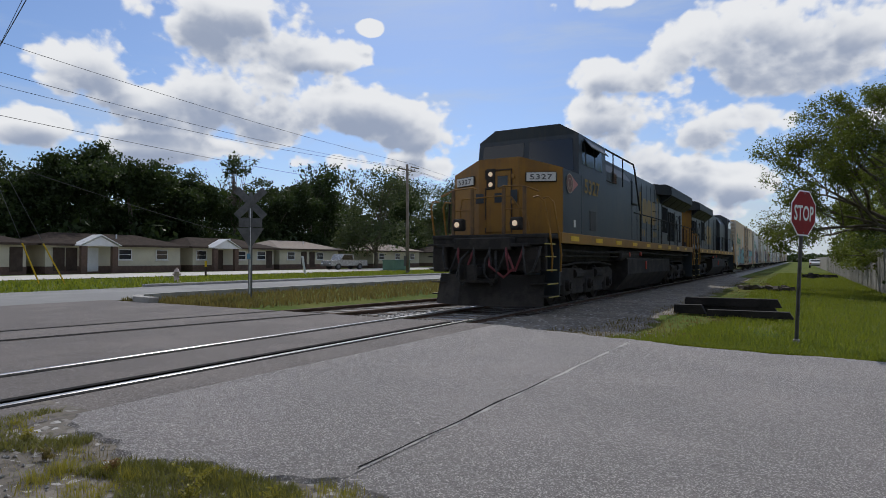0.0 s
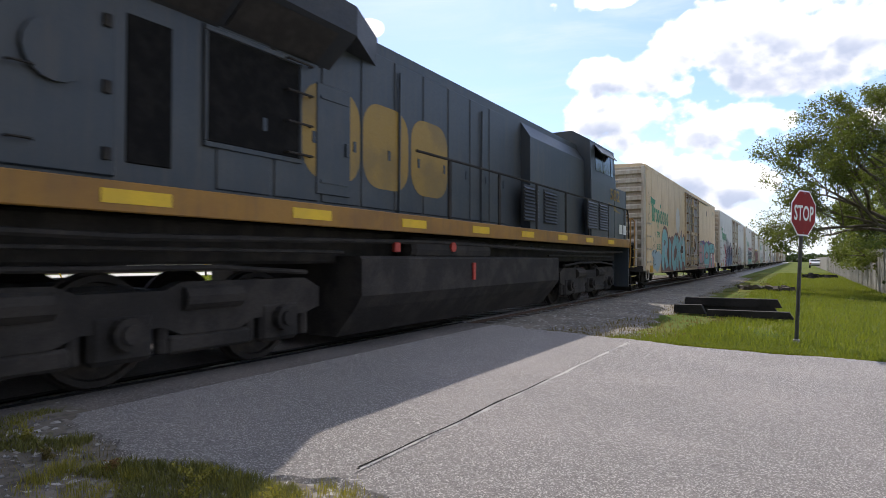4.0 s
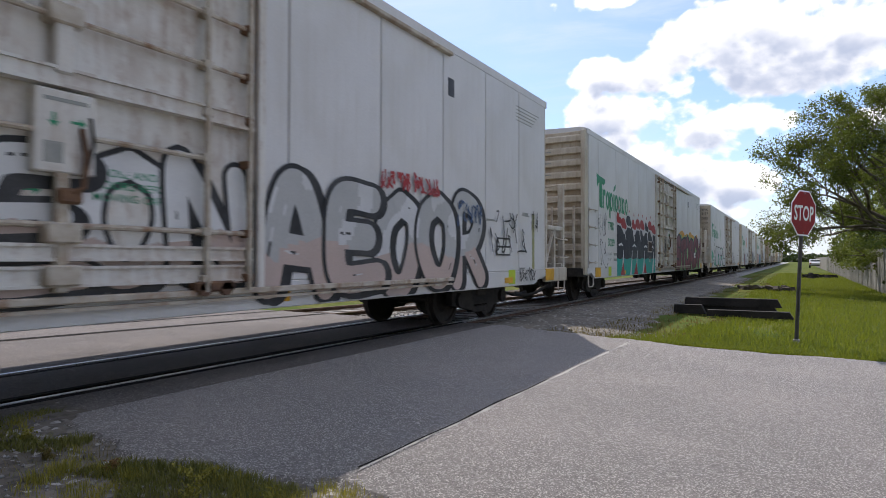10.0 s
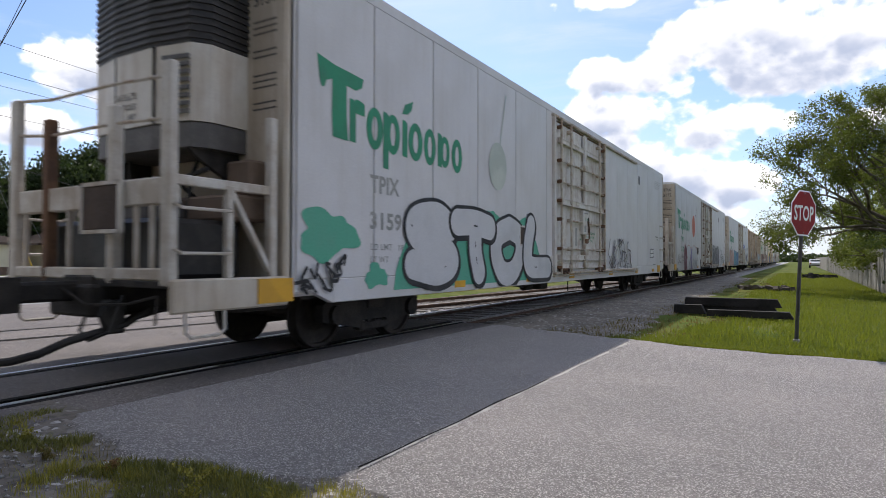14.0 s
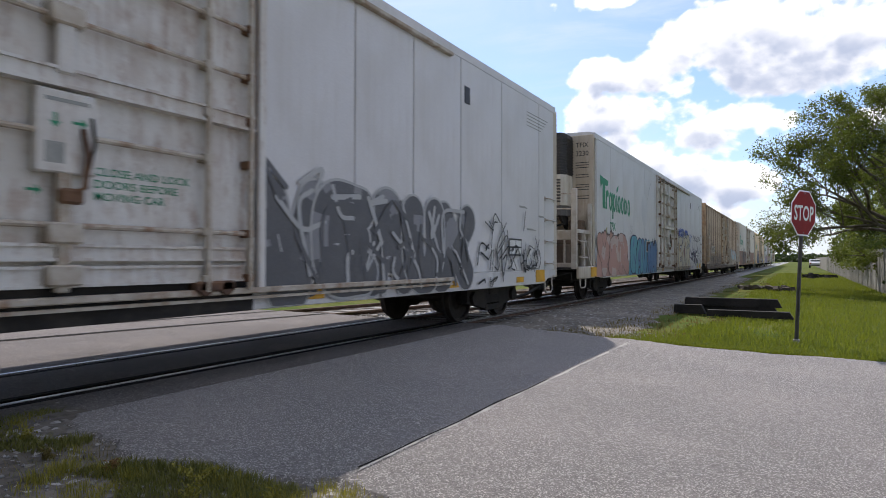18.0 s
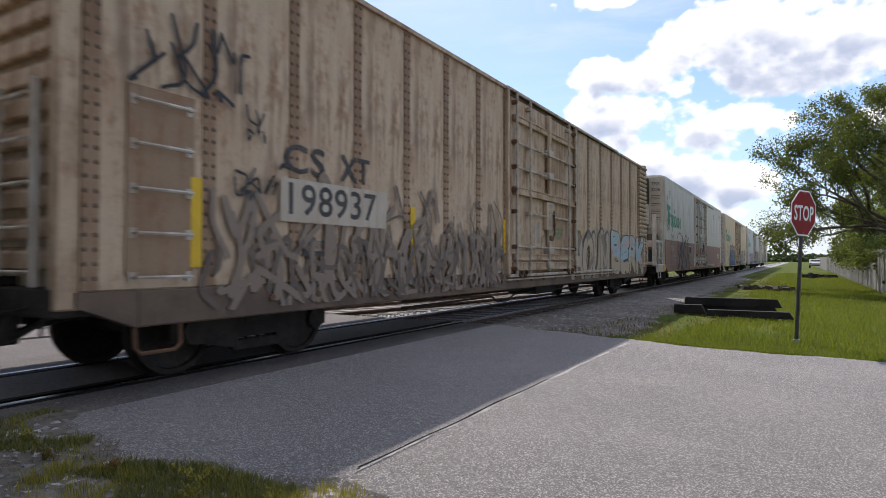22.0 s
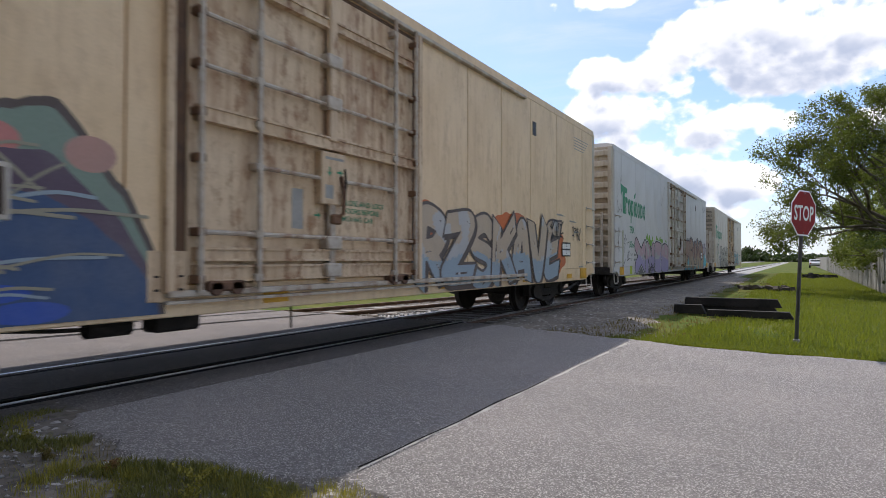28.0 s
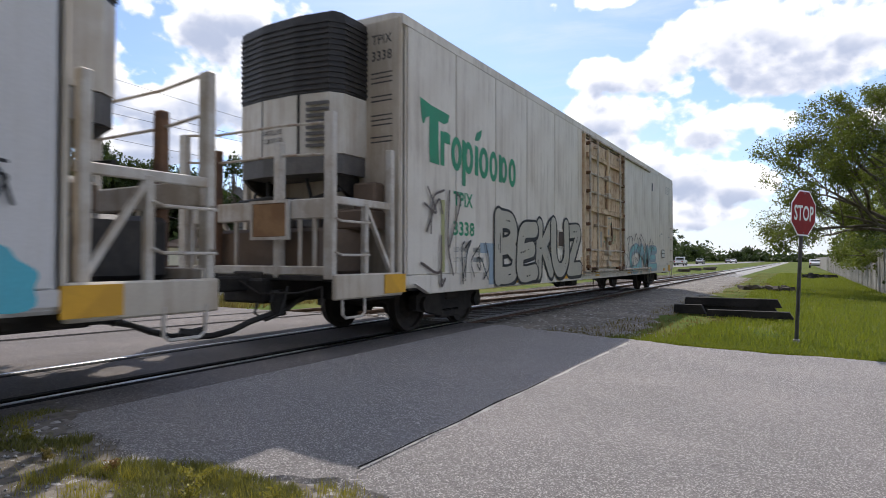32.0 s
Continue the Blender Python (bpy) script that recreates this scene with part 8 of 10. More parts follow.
        for y in vy:
            part("side_screen", ("side_screen", lambda: M().box(1.06, 1.085, 0.03, 0.50, 2.1, 3.5, 0.01)), SCREEN, loco, m=side @ shift(0, y, 0))
        cap = part("fan_door", ("fan_door", lambda: M().box(1.06, 1.10, 0.0, 1.05, 1.95, 3.6, 0.015).cyl((1.09, 0.52, 2.95), (1.15, 0.52, 2.95), 0.27, 18)), LOCO, loco, m=side @ shift(0, vy[2] + 0.68, 0))
        for k in range(3):
            part("door_latch", ("door_latch", lambda: M().box(1.10, 1.13, 0.92, 1.0, -0.06, 0.06, 0.008).tube([(1.12, 0.15, 0.02), (1.17, 0.17, 0.02), (1.17, 0.33, 0.02), (1.12, 0.35, 0.02)], 0.012, 5)), BLACK, cap, m=shift(0, 0, 2.15 + 0.6 * k))
        for y in (14.7,) if s > 0 else (6.7,):
            part("equipment_door", ("equipment_door", lambda: M().box(1.085, 1.11, 0.05, 0.72, 2.05, 3.5, 0.012).box(1.11, 1.125, 0.12, 0.65, 2.2, 2.24).box(1.11, 1.125, 0.12, 0.65, 3.3, 3.34).box(1.11, 1.135, 0.60, 0.66, 2.6, 2.78, 0.006)), LOCO, loco, m=side @ shift(0, y, 0))
        big = part("air_intake", ("air_intake", lambda: M().box(1.06, 1.095, 0.0, 1.35, 2.45, 3.62, 0.012)), SCREEN, loco, "large black intake screen", side @ shift(0, 15.55 if s > 0 else 5.1, 0))
        part("intake_frame", ("intake_frame", lambda: M().box(1.07, 1.11, -0.04, 1.39, 2.39, 2.45, 0.008).box(1.07, 1.11, -0.04, 1.39, 3.62, 3.68, 0.008).box(1.07, 1.11, -0.04, 0.0, 2.45, 3.62, 0.008).box(1.07, 1.11, 1.35, 1.39, 2.45, 3.62, 0.008)), LOCO, big)
        ly = [5.3, 6.5] if s > 0 else [13.0, 14.2]
        for y in (ly + ([3.2] if s > 0 else [18.0, 16.9])) if turned else ():
            lv = part("louvre_panel", ("louvre_panel", lambda: M().box(0, 0.015, 0.0, 0.85, 2.05, 2.85, 0.005)), GRILLE, loco, m=side @ shift(1.302 if y in ly else 1.502, y, 0))
            for k in range(10):
                part("slat", ("louvre_slat", lambda: M().prism([(0.012, 0.0), (0.05, 0.0), (0.012, 0.05)], 1, 0.02, 0.83)), LOCO, lv, m=shift(0, 0, 2.08 + 0.075 * k))
    wing = [(-1.07, 3.7), (1.07, 3.7), (1.56, 4.08), (1.56, 4.46), (1.3, 4.58), (-1.3, 4.58), (-1.56, 4.46), (-1.56, 4.08)]
    rad = part("radiator", ("radiator", lambda: M().prism(wing[:3] + wing[-1:], 1, 15.3, 21.0).prism(wing[2:], 1, 15.3, 21.35).add([(s * a, y, z) for s in (-1, 1) for a, y, z in ((1.05, 14.2, 4.05), (1.05, 14.2, 4.5), (1.56, 15.31, 4.08), (1.56, 15.31, 4.46))], [(0, 1, 3, 2), (4, 5, 7, 6), (1, 3, 7, 5), (0, 2, 6, 4)])), LOCO_ROOF, loco, "wide overhanging radiator hood")
    for s in (-1, 1):
        for y in (15.6, 17.1, 18.6, 20.1):
            part("radiator_screen", (("radiator_screen", s), lambda s=s: M().add([(s * 1.12, 0, 3.735), (s * 1.50, 0, 4.03), (s * 1.50, 1.4, 4.03), (s * 1.12, 1.4, 3.735), (s * 1.13, 0, 3.72), (s * 1.51, 0, 4.015), (s * 1.51, 1.4, 4.015), (s * 1.13, 1.4, 3.72)], [(0, 1, 2, 3), (7, 6, 5, 4), (0, 4, 5, 1), (2, 6, 7, 3)])), GRILLE, rad, m=shift(0, y, 0))
    part("exhaust_stack", ("exhaust", lambda: M().box(-0.35, 0.35, 12.2, 13.3, 4.4, 4.68, 0.04)), BLACK, loco)
    part("roof_box", ("roof_box", lambda: M().box(-0.8, 0.8, 9.2, 11.2, 4.4, 4.56, 0.05)), LOCO_ROOF, loco)
    part("hood_end", ("hood_end", lambda: M().box(-1.06, 1.06, 21.02, 21.08, 1.86, 4.07, 0.01)), GOLD if turned else LOCO, loco, "gold hood end" if turned else "")
    if turned:
        part("end_mark", M().add([(-0.5, 21.086, 2.75), (0.9, 21.086, 2.75), (0.6, 21.086, 2.95), (0.9, 21.086, 3.15), (-0.5, 21.086, 3.15), (-0.3, 21.086, 2.95)], [(0, 1, 2, 3, 4, 5)]), LOCO, loco)
        vs, fs = word_mesh(number, 0.01, 1.05)
        part("end_number", M().add([(0.25 - p[0] * 0.3, 21.087, 3.62 + p[1] * 0.22) for p in vs], fs), INK, loco)
        part("end_headlight", M().box(0.3, 0.55, 21.08, 21.15, 3.55, 4.05, 0.02), BLACK, loco)
        part("end_window", M().box(0.3, 0.62, 21.08, 21.10, 2.2, 3.4, 0.02), GRILLE, loco)
    end_deck(loco, I, not turned)
    end_deck(loco, R, False)
    # lettering on the side
    for s in (-1, 1):
        side = I if s > 0 else R
        hood_decals(loco, side, kind)
        if kind == "lead":
            y0 = 2.85 if s > 0 else LL - 4.2
            part("cab_number", lettering(M(), number, 1.512, y0, 2.98, 0.40, 1.4, 0.02), GOLD_D, loco, m=side)
            if s > 0:
                part("emblem_pennant", M().sheet([(1.60, 2.86), (1.85, 2.93), (2.33, 3.15), (1.85, 3.30), (1.60, 3.36)], 1.510), SPRAY["salmon"], loco, m=side)
                part("emblem_disc", M().disc(1.514, 1.64, 3.11, 0.25, 24), SPRAY["umber"], loco, m=side)
                part("emblem_ring", M().lathe([(0, 0.12), (0.002, 0.12), (0.002, 0.135), (0, 0.135)], (1.515, 1.64, 3.11), 0, 24).lathe([(0, 0.235), (0.002, 0.235), (0.002, 0.25), (0, 0.25)], (1.515, 1.64, 3.11), 0, 24), SPRAY["cream"], loco, m=side)
                part("data_plate", M().box(1.5, 1.512, 1.98, 2.11, 2.03, 2.22), BOARD, loco, m=side)
                part("side_vent", M().box(1.5, 1.512, 3.34, 3.9, 2.0, 2.55, 0.01), GRILLE, loco, m=side)
        else:
            y0 = 19.2 if s < 0 else 1.7
            part("cab_number", lettering(M(), number, 1.512, y0, 3.02, 0.36, 1.1, 0.02), GOLD_D, loco, m=side)
            part("bolt_stripe", M().sheet([(y0 - 0.3, 2.92), (y0 + 0.7, 2.86), (y0 + 0.55, 2.78), (y0 + 1.3, 2.66), (y0 + 0.35, 2.72), (y0 + 0.45, 2.80)], 1.512), GOLD_D, loco, m=side)
            for a in (0.2, 0.62):
                part("notice", ("cab_notice", lambda: M().box(1.5, 1.514, 0, 0.36, 2.02, 2.32)), BOARD, loco, m=side @ shift(0, LL - 2.1 + a * 1.2 - 0.2, 0))
    MOVING.append((loco, place, turned))
    return loco


locomotive("5327", 12.83, "lead", "dirty dark blue locomotive with gold nose, headlights lit")
locomotive("582", 58.4, "trail", "sooty dark blue locomotive running hood first")

# ---- beside the track ----


def stop_sign():
    b = Vector((-0.05, 11.83, -0.17))
    s = thing("stop_sign", "red octagonal stop sign on a leaning steel post", "road sign", pose(*b, 0, 2.6, 0))
    part("post", M().prism([(-0.03, -0.025), (-0.015, -0.025), (-0.015, 0.01), (0.015, 0.01), (0.015, -0.025), (0.03, -0.025), (0.03, 0.025), (-0.03, 0.025)], 2, -0.3, 2.56), GALV, s)
    turn = Matrix.Translation((0.02, -0.03, 2.17)) @ Matrix.Rotation(radians(62), 4, "Z")

    def octo(r, y0, y1):
        return M().prism([(r * math.cos(math.pi / 8 + k * math.pi / 4), r * math.sin(math.pi / 8 + k * math.pi / 4)) for k in range(8)], 1, y0, y1)
    plate = part("sign_plate", octo(0.413, -0.004, 0.002), SIGNW, s, "white-edged sign plate", turn)
    part("sign_face", octo(0.388, -0.008, -0.0045), RED, plate)
    vs, fs = word_mesh("STOP", 0.02, 1.02)
    ax, bx = min(p[0] for p in vs), max(p[0] for p in vs)
    ay, by = min(p[1] for p in vs), max(p[1] for p in vs)
    part("sign_word", M().add([((p[0] - (ax + bx) / 2) * 0.60 / (bx - ax), -0.010, (p[1] - (ay + by) / 2) * 0.26 / (by - ay)) for p in vs], fs), SIGNW, plate)
    for z in (-0.33, 0.33):
        part("bolt", M().cyl((0, -0.016, z), (0, 0.03, z), 0.012, 8), GALV, plate)
    part("post_base", M().box(-0.05, 0.05, -0.05, 0.05, -0.02, 0.03, 0.01), CONCRETE, s)


def crossbuck():
    s = thing("crossing_sign", "weathered railway crossbuck seen from behind on a post", "road sign", pose(-15.18, 13.4, 0))
    part("post", M().prism([(-0.05, -0.04), (0.05, -0.04), (0.05, 0.04), (-0.05, 0.04)], 2, -0.3, 3.35), GALV, s)
    part("post_facing", M().box(0.02, 0.055, -0.05, -0.041, 0.1, 3.0), SIGNW, s, "white strip on the post")
    rot = Matrix.Translation((0.05, -0.05, 3.0)) @ Matrix.Rotation(radians(44), 4, "Z")
    for a in (45, -45):
        part("blade", ("blade", lambda: M().box(-0.62, 0.62, -0.012, 0.012, -0.115, 0.115, 0.006)), GALV, s, m=rot @ shift(0, 0.03 if a > 0 else 0, 0) @ Matrix.Rotation(radians(a), 4, "Y"))
    part("plate", M().box(-0.36, 0.36, -0.01, 0.01, 2.22, 2.52, 0.004), GALV, s, m=Matrix.Rotation(radians(44), 4, "Z") @ shift(0, -0.06, 0))
    part("yield_plate", M().prism([(-0.42, 2.2), (0.42, 2.2), (0.06, 1.62), (-0.06, 1.62)], 1, -0.01, 0.01), GALV, s, m=Matrix.Rotation(radians(44), 4, "Z") @ shift(0, -0.05, 0))
    part("small_plate", M().box(-0.10, 0.06, -0.062, -0.05, 1.2, 1.38), SPRAY["sky"], s, "small blue plate")


def timbers():
    rnd = random.Random(3)
    rows = [(-2.72, -0.42, 16.65, -0.14, 0.19), (-2.55, -0.36, 16.62, 0.05, 0.20), (-2.75, -2.0, 16.2, -0.14, 0.22), (-1.95, -0.10, 15.95, -0.16, 0.16), (-2.3, -0.5, 16.95, -0.14, 0.30)]
    for x0, x1, y, z, h in rows:
        t = thing("timber", "black creosoted railway timber lying on the grass", "timber", pose((x0 + x1) / 2, y, z, 0, 0, rnd.uniform(-2, 2)), group="timbers by the track",
                  mesh=M().prism([(-(x1 - x0) / 2, 0), ((x1 - x0) / 2, 0), ((x1 - x0) / 2 - 0.10, h), (-(x1 - x0) / 2 + 0.02, h - 0.01)], 1, -0.12, 0.12).mesh("timber", CREOSOTE))
    for k in range(16):
        x, y = rnd.gauss(-1.4, 0.5), rnd.gauss(31.5, 0.5)
        l = rnd.uniform(0.25, 0.6)
        thing("debris", "weathered grey scrap of wood in the grass", "debris", pose(x, y, -0.17, rnd.uniform(-10, 10), rnd.uniform(-12, 12), rnd.uniform(0, 180)), group="scraps in the grass", mesh=M().prism([(-l, 0), (l, 0), (l * 0.8, 0.12), (-l * 0.7, 0.16)], 1, -0.09, 0.09).mesh("debris", TIE))
    for k in range(9):
        x, y = rnd.gauss(1.4, 0.6), rnd.gauss(55, 3)
        l = rnd.uniform(0.3, 0.8)
        thing("debris", "dark scrap of wood in the grass", "debris", pose(x, y, -0.17, 0, 0, rnd.uniform(0, 180)), group="scraps in the grass", mesh=M().prism([(-l, 0), (l, 0), (l * 0.8, 0.2), (-l * 0.7, 0.24)], 1, -0.12, 0.12).mesh("debris", CREOSOTE))
    for k in range(6):
        y = 52 + 9 * k + rnd.uniform(-2, 2)
        l = 1.3
        thing("tie_stack", "dark old ties dumped beyond the track", "timber", pose(-10.8 + rnd.uniform(-0.8, 0.8), y, -0.2, 0, 0, rnd.uniform(50, 130)), group="ties dumped by the track", mesh=M().box(-l, l, -0.13, 0.13, 0, 0.2, 0.02).box(-l * 0.9, l * 0.8, -0.3, -0.05, 0.2, 0.38, 0.02).mesh("tie_stack", TIE))
    p = thing("marker_post", "short dark post beside the far track", "post", pose(-10.2, 47, -0.2), mesh=M().box(-0.08, 0.08, -0.08, 0.08, 0, 0.9, 0.02).mesh("marker_post", CREOSOTE))


def fence():
    f = thing("fence", "tall weathered grey board fence with vines", "fence", pose(3.1, 0, 0))
    rnd = random.Random(8)
    meshes = [M().prism([(-0.11, -0.2), (0.11, -0.2), (0.11 + a, 1.72 + b), (0.02, 1.76 + c), (-0.11 + a, 1.72)], 0, -0.012, 0.012) for a, b, c in ((0.0, 0.0, 0.0), (0.01, 0.04, -0.03), (-0.012, -0.08, 0.02), (0.006, 0.02, -0.12))]
    y, n = 22.0, 0
    while n < 300:
        part("board", (("fence_board", n % 4), lambda: meshes[n % 4]), FENCE, f, m=shift(rnd.uniform(-0.015, 0.015), y, -0.1 + rnd.uniform(-0.05, 0.06)) @ Matrix.Rotation(rnd.uniform(-0.02, 0.02), 4, "X"))
        y += 0.228 if rnd.random() > 0.02 else 0.3
        n += 1
    for k in range(29):
        part("post", ("fence_post", lambda: M().box(0.02, 0.12, -0.05, 0.05, -0.3, 1.65, 0.01)), FENCE, f, m=shift(0, 22 + 2.4 * k, -0.1))
    for z in (0.35, 1.35):
        part("rail", ("fence_rail", lambda: M().box(0.013, 0.06, 22, 92, -0.05, 0.05)), FENCE, f, m=shift(0, 0, z))
    for k in range(3):
        part("far_run", ("fence_far", lambda: M().box(-0.02, 0.02, 0, 20, -0.3, 1.6)), FENCE, f, m=shift(0.0, 92.2 + 20.1 * k, 0))


def leaves_mesh(centres, size, mat, name, per, spread, rnd, flat=0.7):
    """Many small bent leaves in clumps."""
    n = len(centres) * per
    c = np.repeat(np.array(centres, float), per, axis=0)
    r = np.random.RandomState(rnd.randint(0, 10 ** 6))
    sp = np.repeat(np.array(spread, float).reshape(-1, 1), per, axis=0) if np.ndim(spread) else spread
    c = c + r.normal(0, 1, (n, 3)) * sp * np.array([1, 1, flat])
    a = r.normal(0, 1, (n, 3))
    a /= np.linalg.norm(a, axis=1)[:, None]
    b = np.cross(a, r.normal(0, 1, (n, 3)))
    b /= np.linalg.norm(b, axis=1)[:, None] + 1e-9
    s = (size * r.uniform(0.6, 1.3, n))[:, None]
    nrm = np.cross(a, b)
    v = np.stack([c - a * s, c + b * s * 0.5 + nrm * s * 0.15, c + a * s, c - b * s * 0.5 + nrm * s * 0.15], axis=1).reshape(-1, 3)
    me = bpy.data.meshes.new(name)
    me.vertices.add(4 * n), me.loops.add(4 * n), me.polygons.add(n)
    me.vertices.foreach_set("co", v.ravel())
    me.loops.foreach_set("vertex_index", np.arange(4 * n, dtype=np.int32))
    me.polygons.foreach_set("loop_start", np.arange(0, 4 * n, 4, dtype=np.int32))
    me.polygons.foreach_set("loop_total", np.full(n, 4, dtype=np.int32))
    me.materials.append(mat)
    me.update(calc_edges=True)
    return me


def tree(x, y, h, r, leaf, label, seed, clumps=70, per=40, size=0.3, trunk=0.3, low=0.3, z0=0.0, squash=0.5, limbs=10, lean=(0, 0)):
    """A tree: tapered trunk, limbs that fork towards the clumps, and a ragged crown."""
    rnd = random.Random(seed)
    t = thing("tree", label, "tree", pose(x, y, z0), group="trees")
    ch = h * (1 - low)
    cz = h * low + ch * 0.5
    cs, rad = [], []
    blobs = [(rnd.uniform(-0.55, 0.55) * r + lean[0], rnd.uniform(-0.55, 0.55) * r + lean[1], cz + rnd.uniform(-0.4, 0.42) * ch, rnd.uniform(0.32, 0.55) * r) for k in range(9)]
    while len(cs) < clumps:
        bx, by, bz, br = rnd.choice(blobs)
        v = Vector((rnd.gauss(0, 1), rnd.gauss(0, 1), rnd.gauss(0, 1))).normalized() * br * rnd.uniform(0.7, 1.05)
        p = (bx + v.x, by + v.y, min(h, max(h * low * 0.8, bz + v.z * 0.75)))
        cs.append(p)
        rad.append(rnd.uniform(0.09, 0.17) * r)
    mm = M()
    fork = Vector((lean[0] * 0.3, lean[1] * 0.3, h * low * 1.15))
    mm.tube([(0, 0, -0.3), (0.1, 0.05, h * low * 0.5), tuple(fork)], trunk * 1.15, 10, trunk * 0.75)
    for k in range(limbs):
        q = Vector(cs[(k * 7) % len(cs)])
        mid = fork.lerp(q, 0.5) + Vector((rnd.uniform(-0.3, 0.3), rnd.uniform(-0.3, 0.3), rnd.uniform(0.1, 0.6)))
        mm.tube([tuple(fork - Vector((0, 0, 0.3))), tuple(fork.lerp(mid, 0.5) + Vector((0, 0, 0.2))), tuple(mid), tuple(q)], trunk * 0.5, 6, trunk * 0.08)
        for j in range(3):
            q2 = Vector(cs[(k * 7 + j * 13 + 3) % len(cs)])
            if (q2 - mid).length < 0.9 * r:
                mm.tube([tuple(mid), tuple(mid.lerp(q2, 0.5) + Vector((0, 0, 0.15))), tuple(q2)], trunk * 0.2, 5, trunk * 0.05)
    part("trunk", mm, BARK, t, smooth=True)
    ob = new("crown", leaves_mesh(cs, size, leaf, "crown", per, rad, rnd))
    ob.parent = t
    return t


def grow(mm, p, d, length, radius, depth, rnd, tips, core):
    """Branches that fork on, each shorter and thinner, held inside the crown."""
    q = p + d * length
    c, rr = core
    e = Vector(((q.x - c.x) / rr.x, (q.y - c.y) / rr.y, (q.z - c.z) / rr.z))
    if e.length > 1.0:
        length *= 0.55
        q = p + d * length
    mid = p.lerp(q, 0.5) + Vector((rnd.uniform(-1, 1), rnd.uniform(-1, 1), rnd.uniform(-0.3, 0.8))) * length * 0.07
    mm.tube([tuple(p), tuple(mid), tuple(q)], radius, 6 if depth > 2 else 4, radius * 0.62)
    if depth <= 1:
        tips.append(tuple(q))
    if depth <= 2 and rnd.random() < 0.7:
        tips.append(tuple(mid))
    if depth == 0:
        return
    for k in range(3 if depth > 1 else 2 + (rnd.random() < 0.5)):
        nd = (d + Vector((rnd.gauss(0, 0.5), rnd.gauss(0, 0.5), rnd.gauss(0.06, 0.42)))).normalized()
        grow(mm, q, nd, length * rnd.uniform(0.62, 0.82), radius * 0.58, depth - 1, rnd, tips, core)


def fence_tree(x, y, seed, limbs, core, label, per=62, size=0.058):
    rnd = random.Random(seed)
    t = thing("tree", label, "tree", pose(x, y, -0.17), group="trees")
    mm, tips = M(), []
    mm.tube([(0, 0, -0.3), (0.05, 0.1, 1.2), (-0.1, 0.0, 2.2)], 0.26, 10, 0.2)
    for d, l in limbs:
        grow(mm, Vector((-0.1, 0, 2.1)), Vector(d).normalized(), l, 0.12, 4, rnd, tips, (Vector(core[0]), Vector(core[1])))
    part("trunk", mm, BARK, t, smooth=True)
    ob = new("crown", leaves_mesh([q for q in tips if rnd.random() < 0.8], size, LEAF, "crown", int(per * 0.85), 0.17, rnd, 0.8))
    ob.parent = t


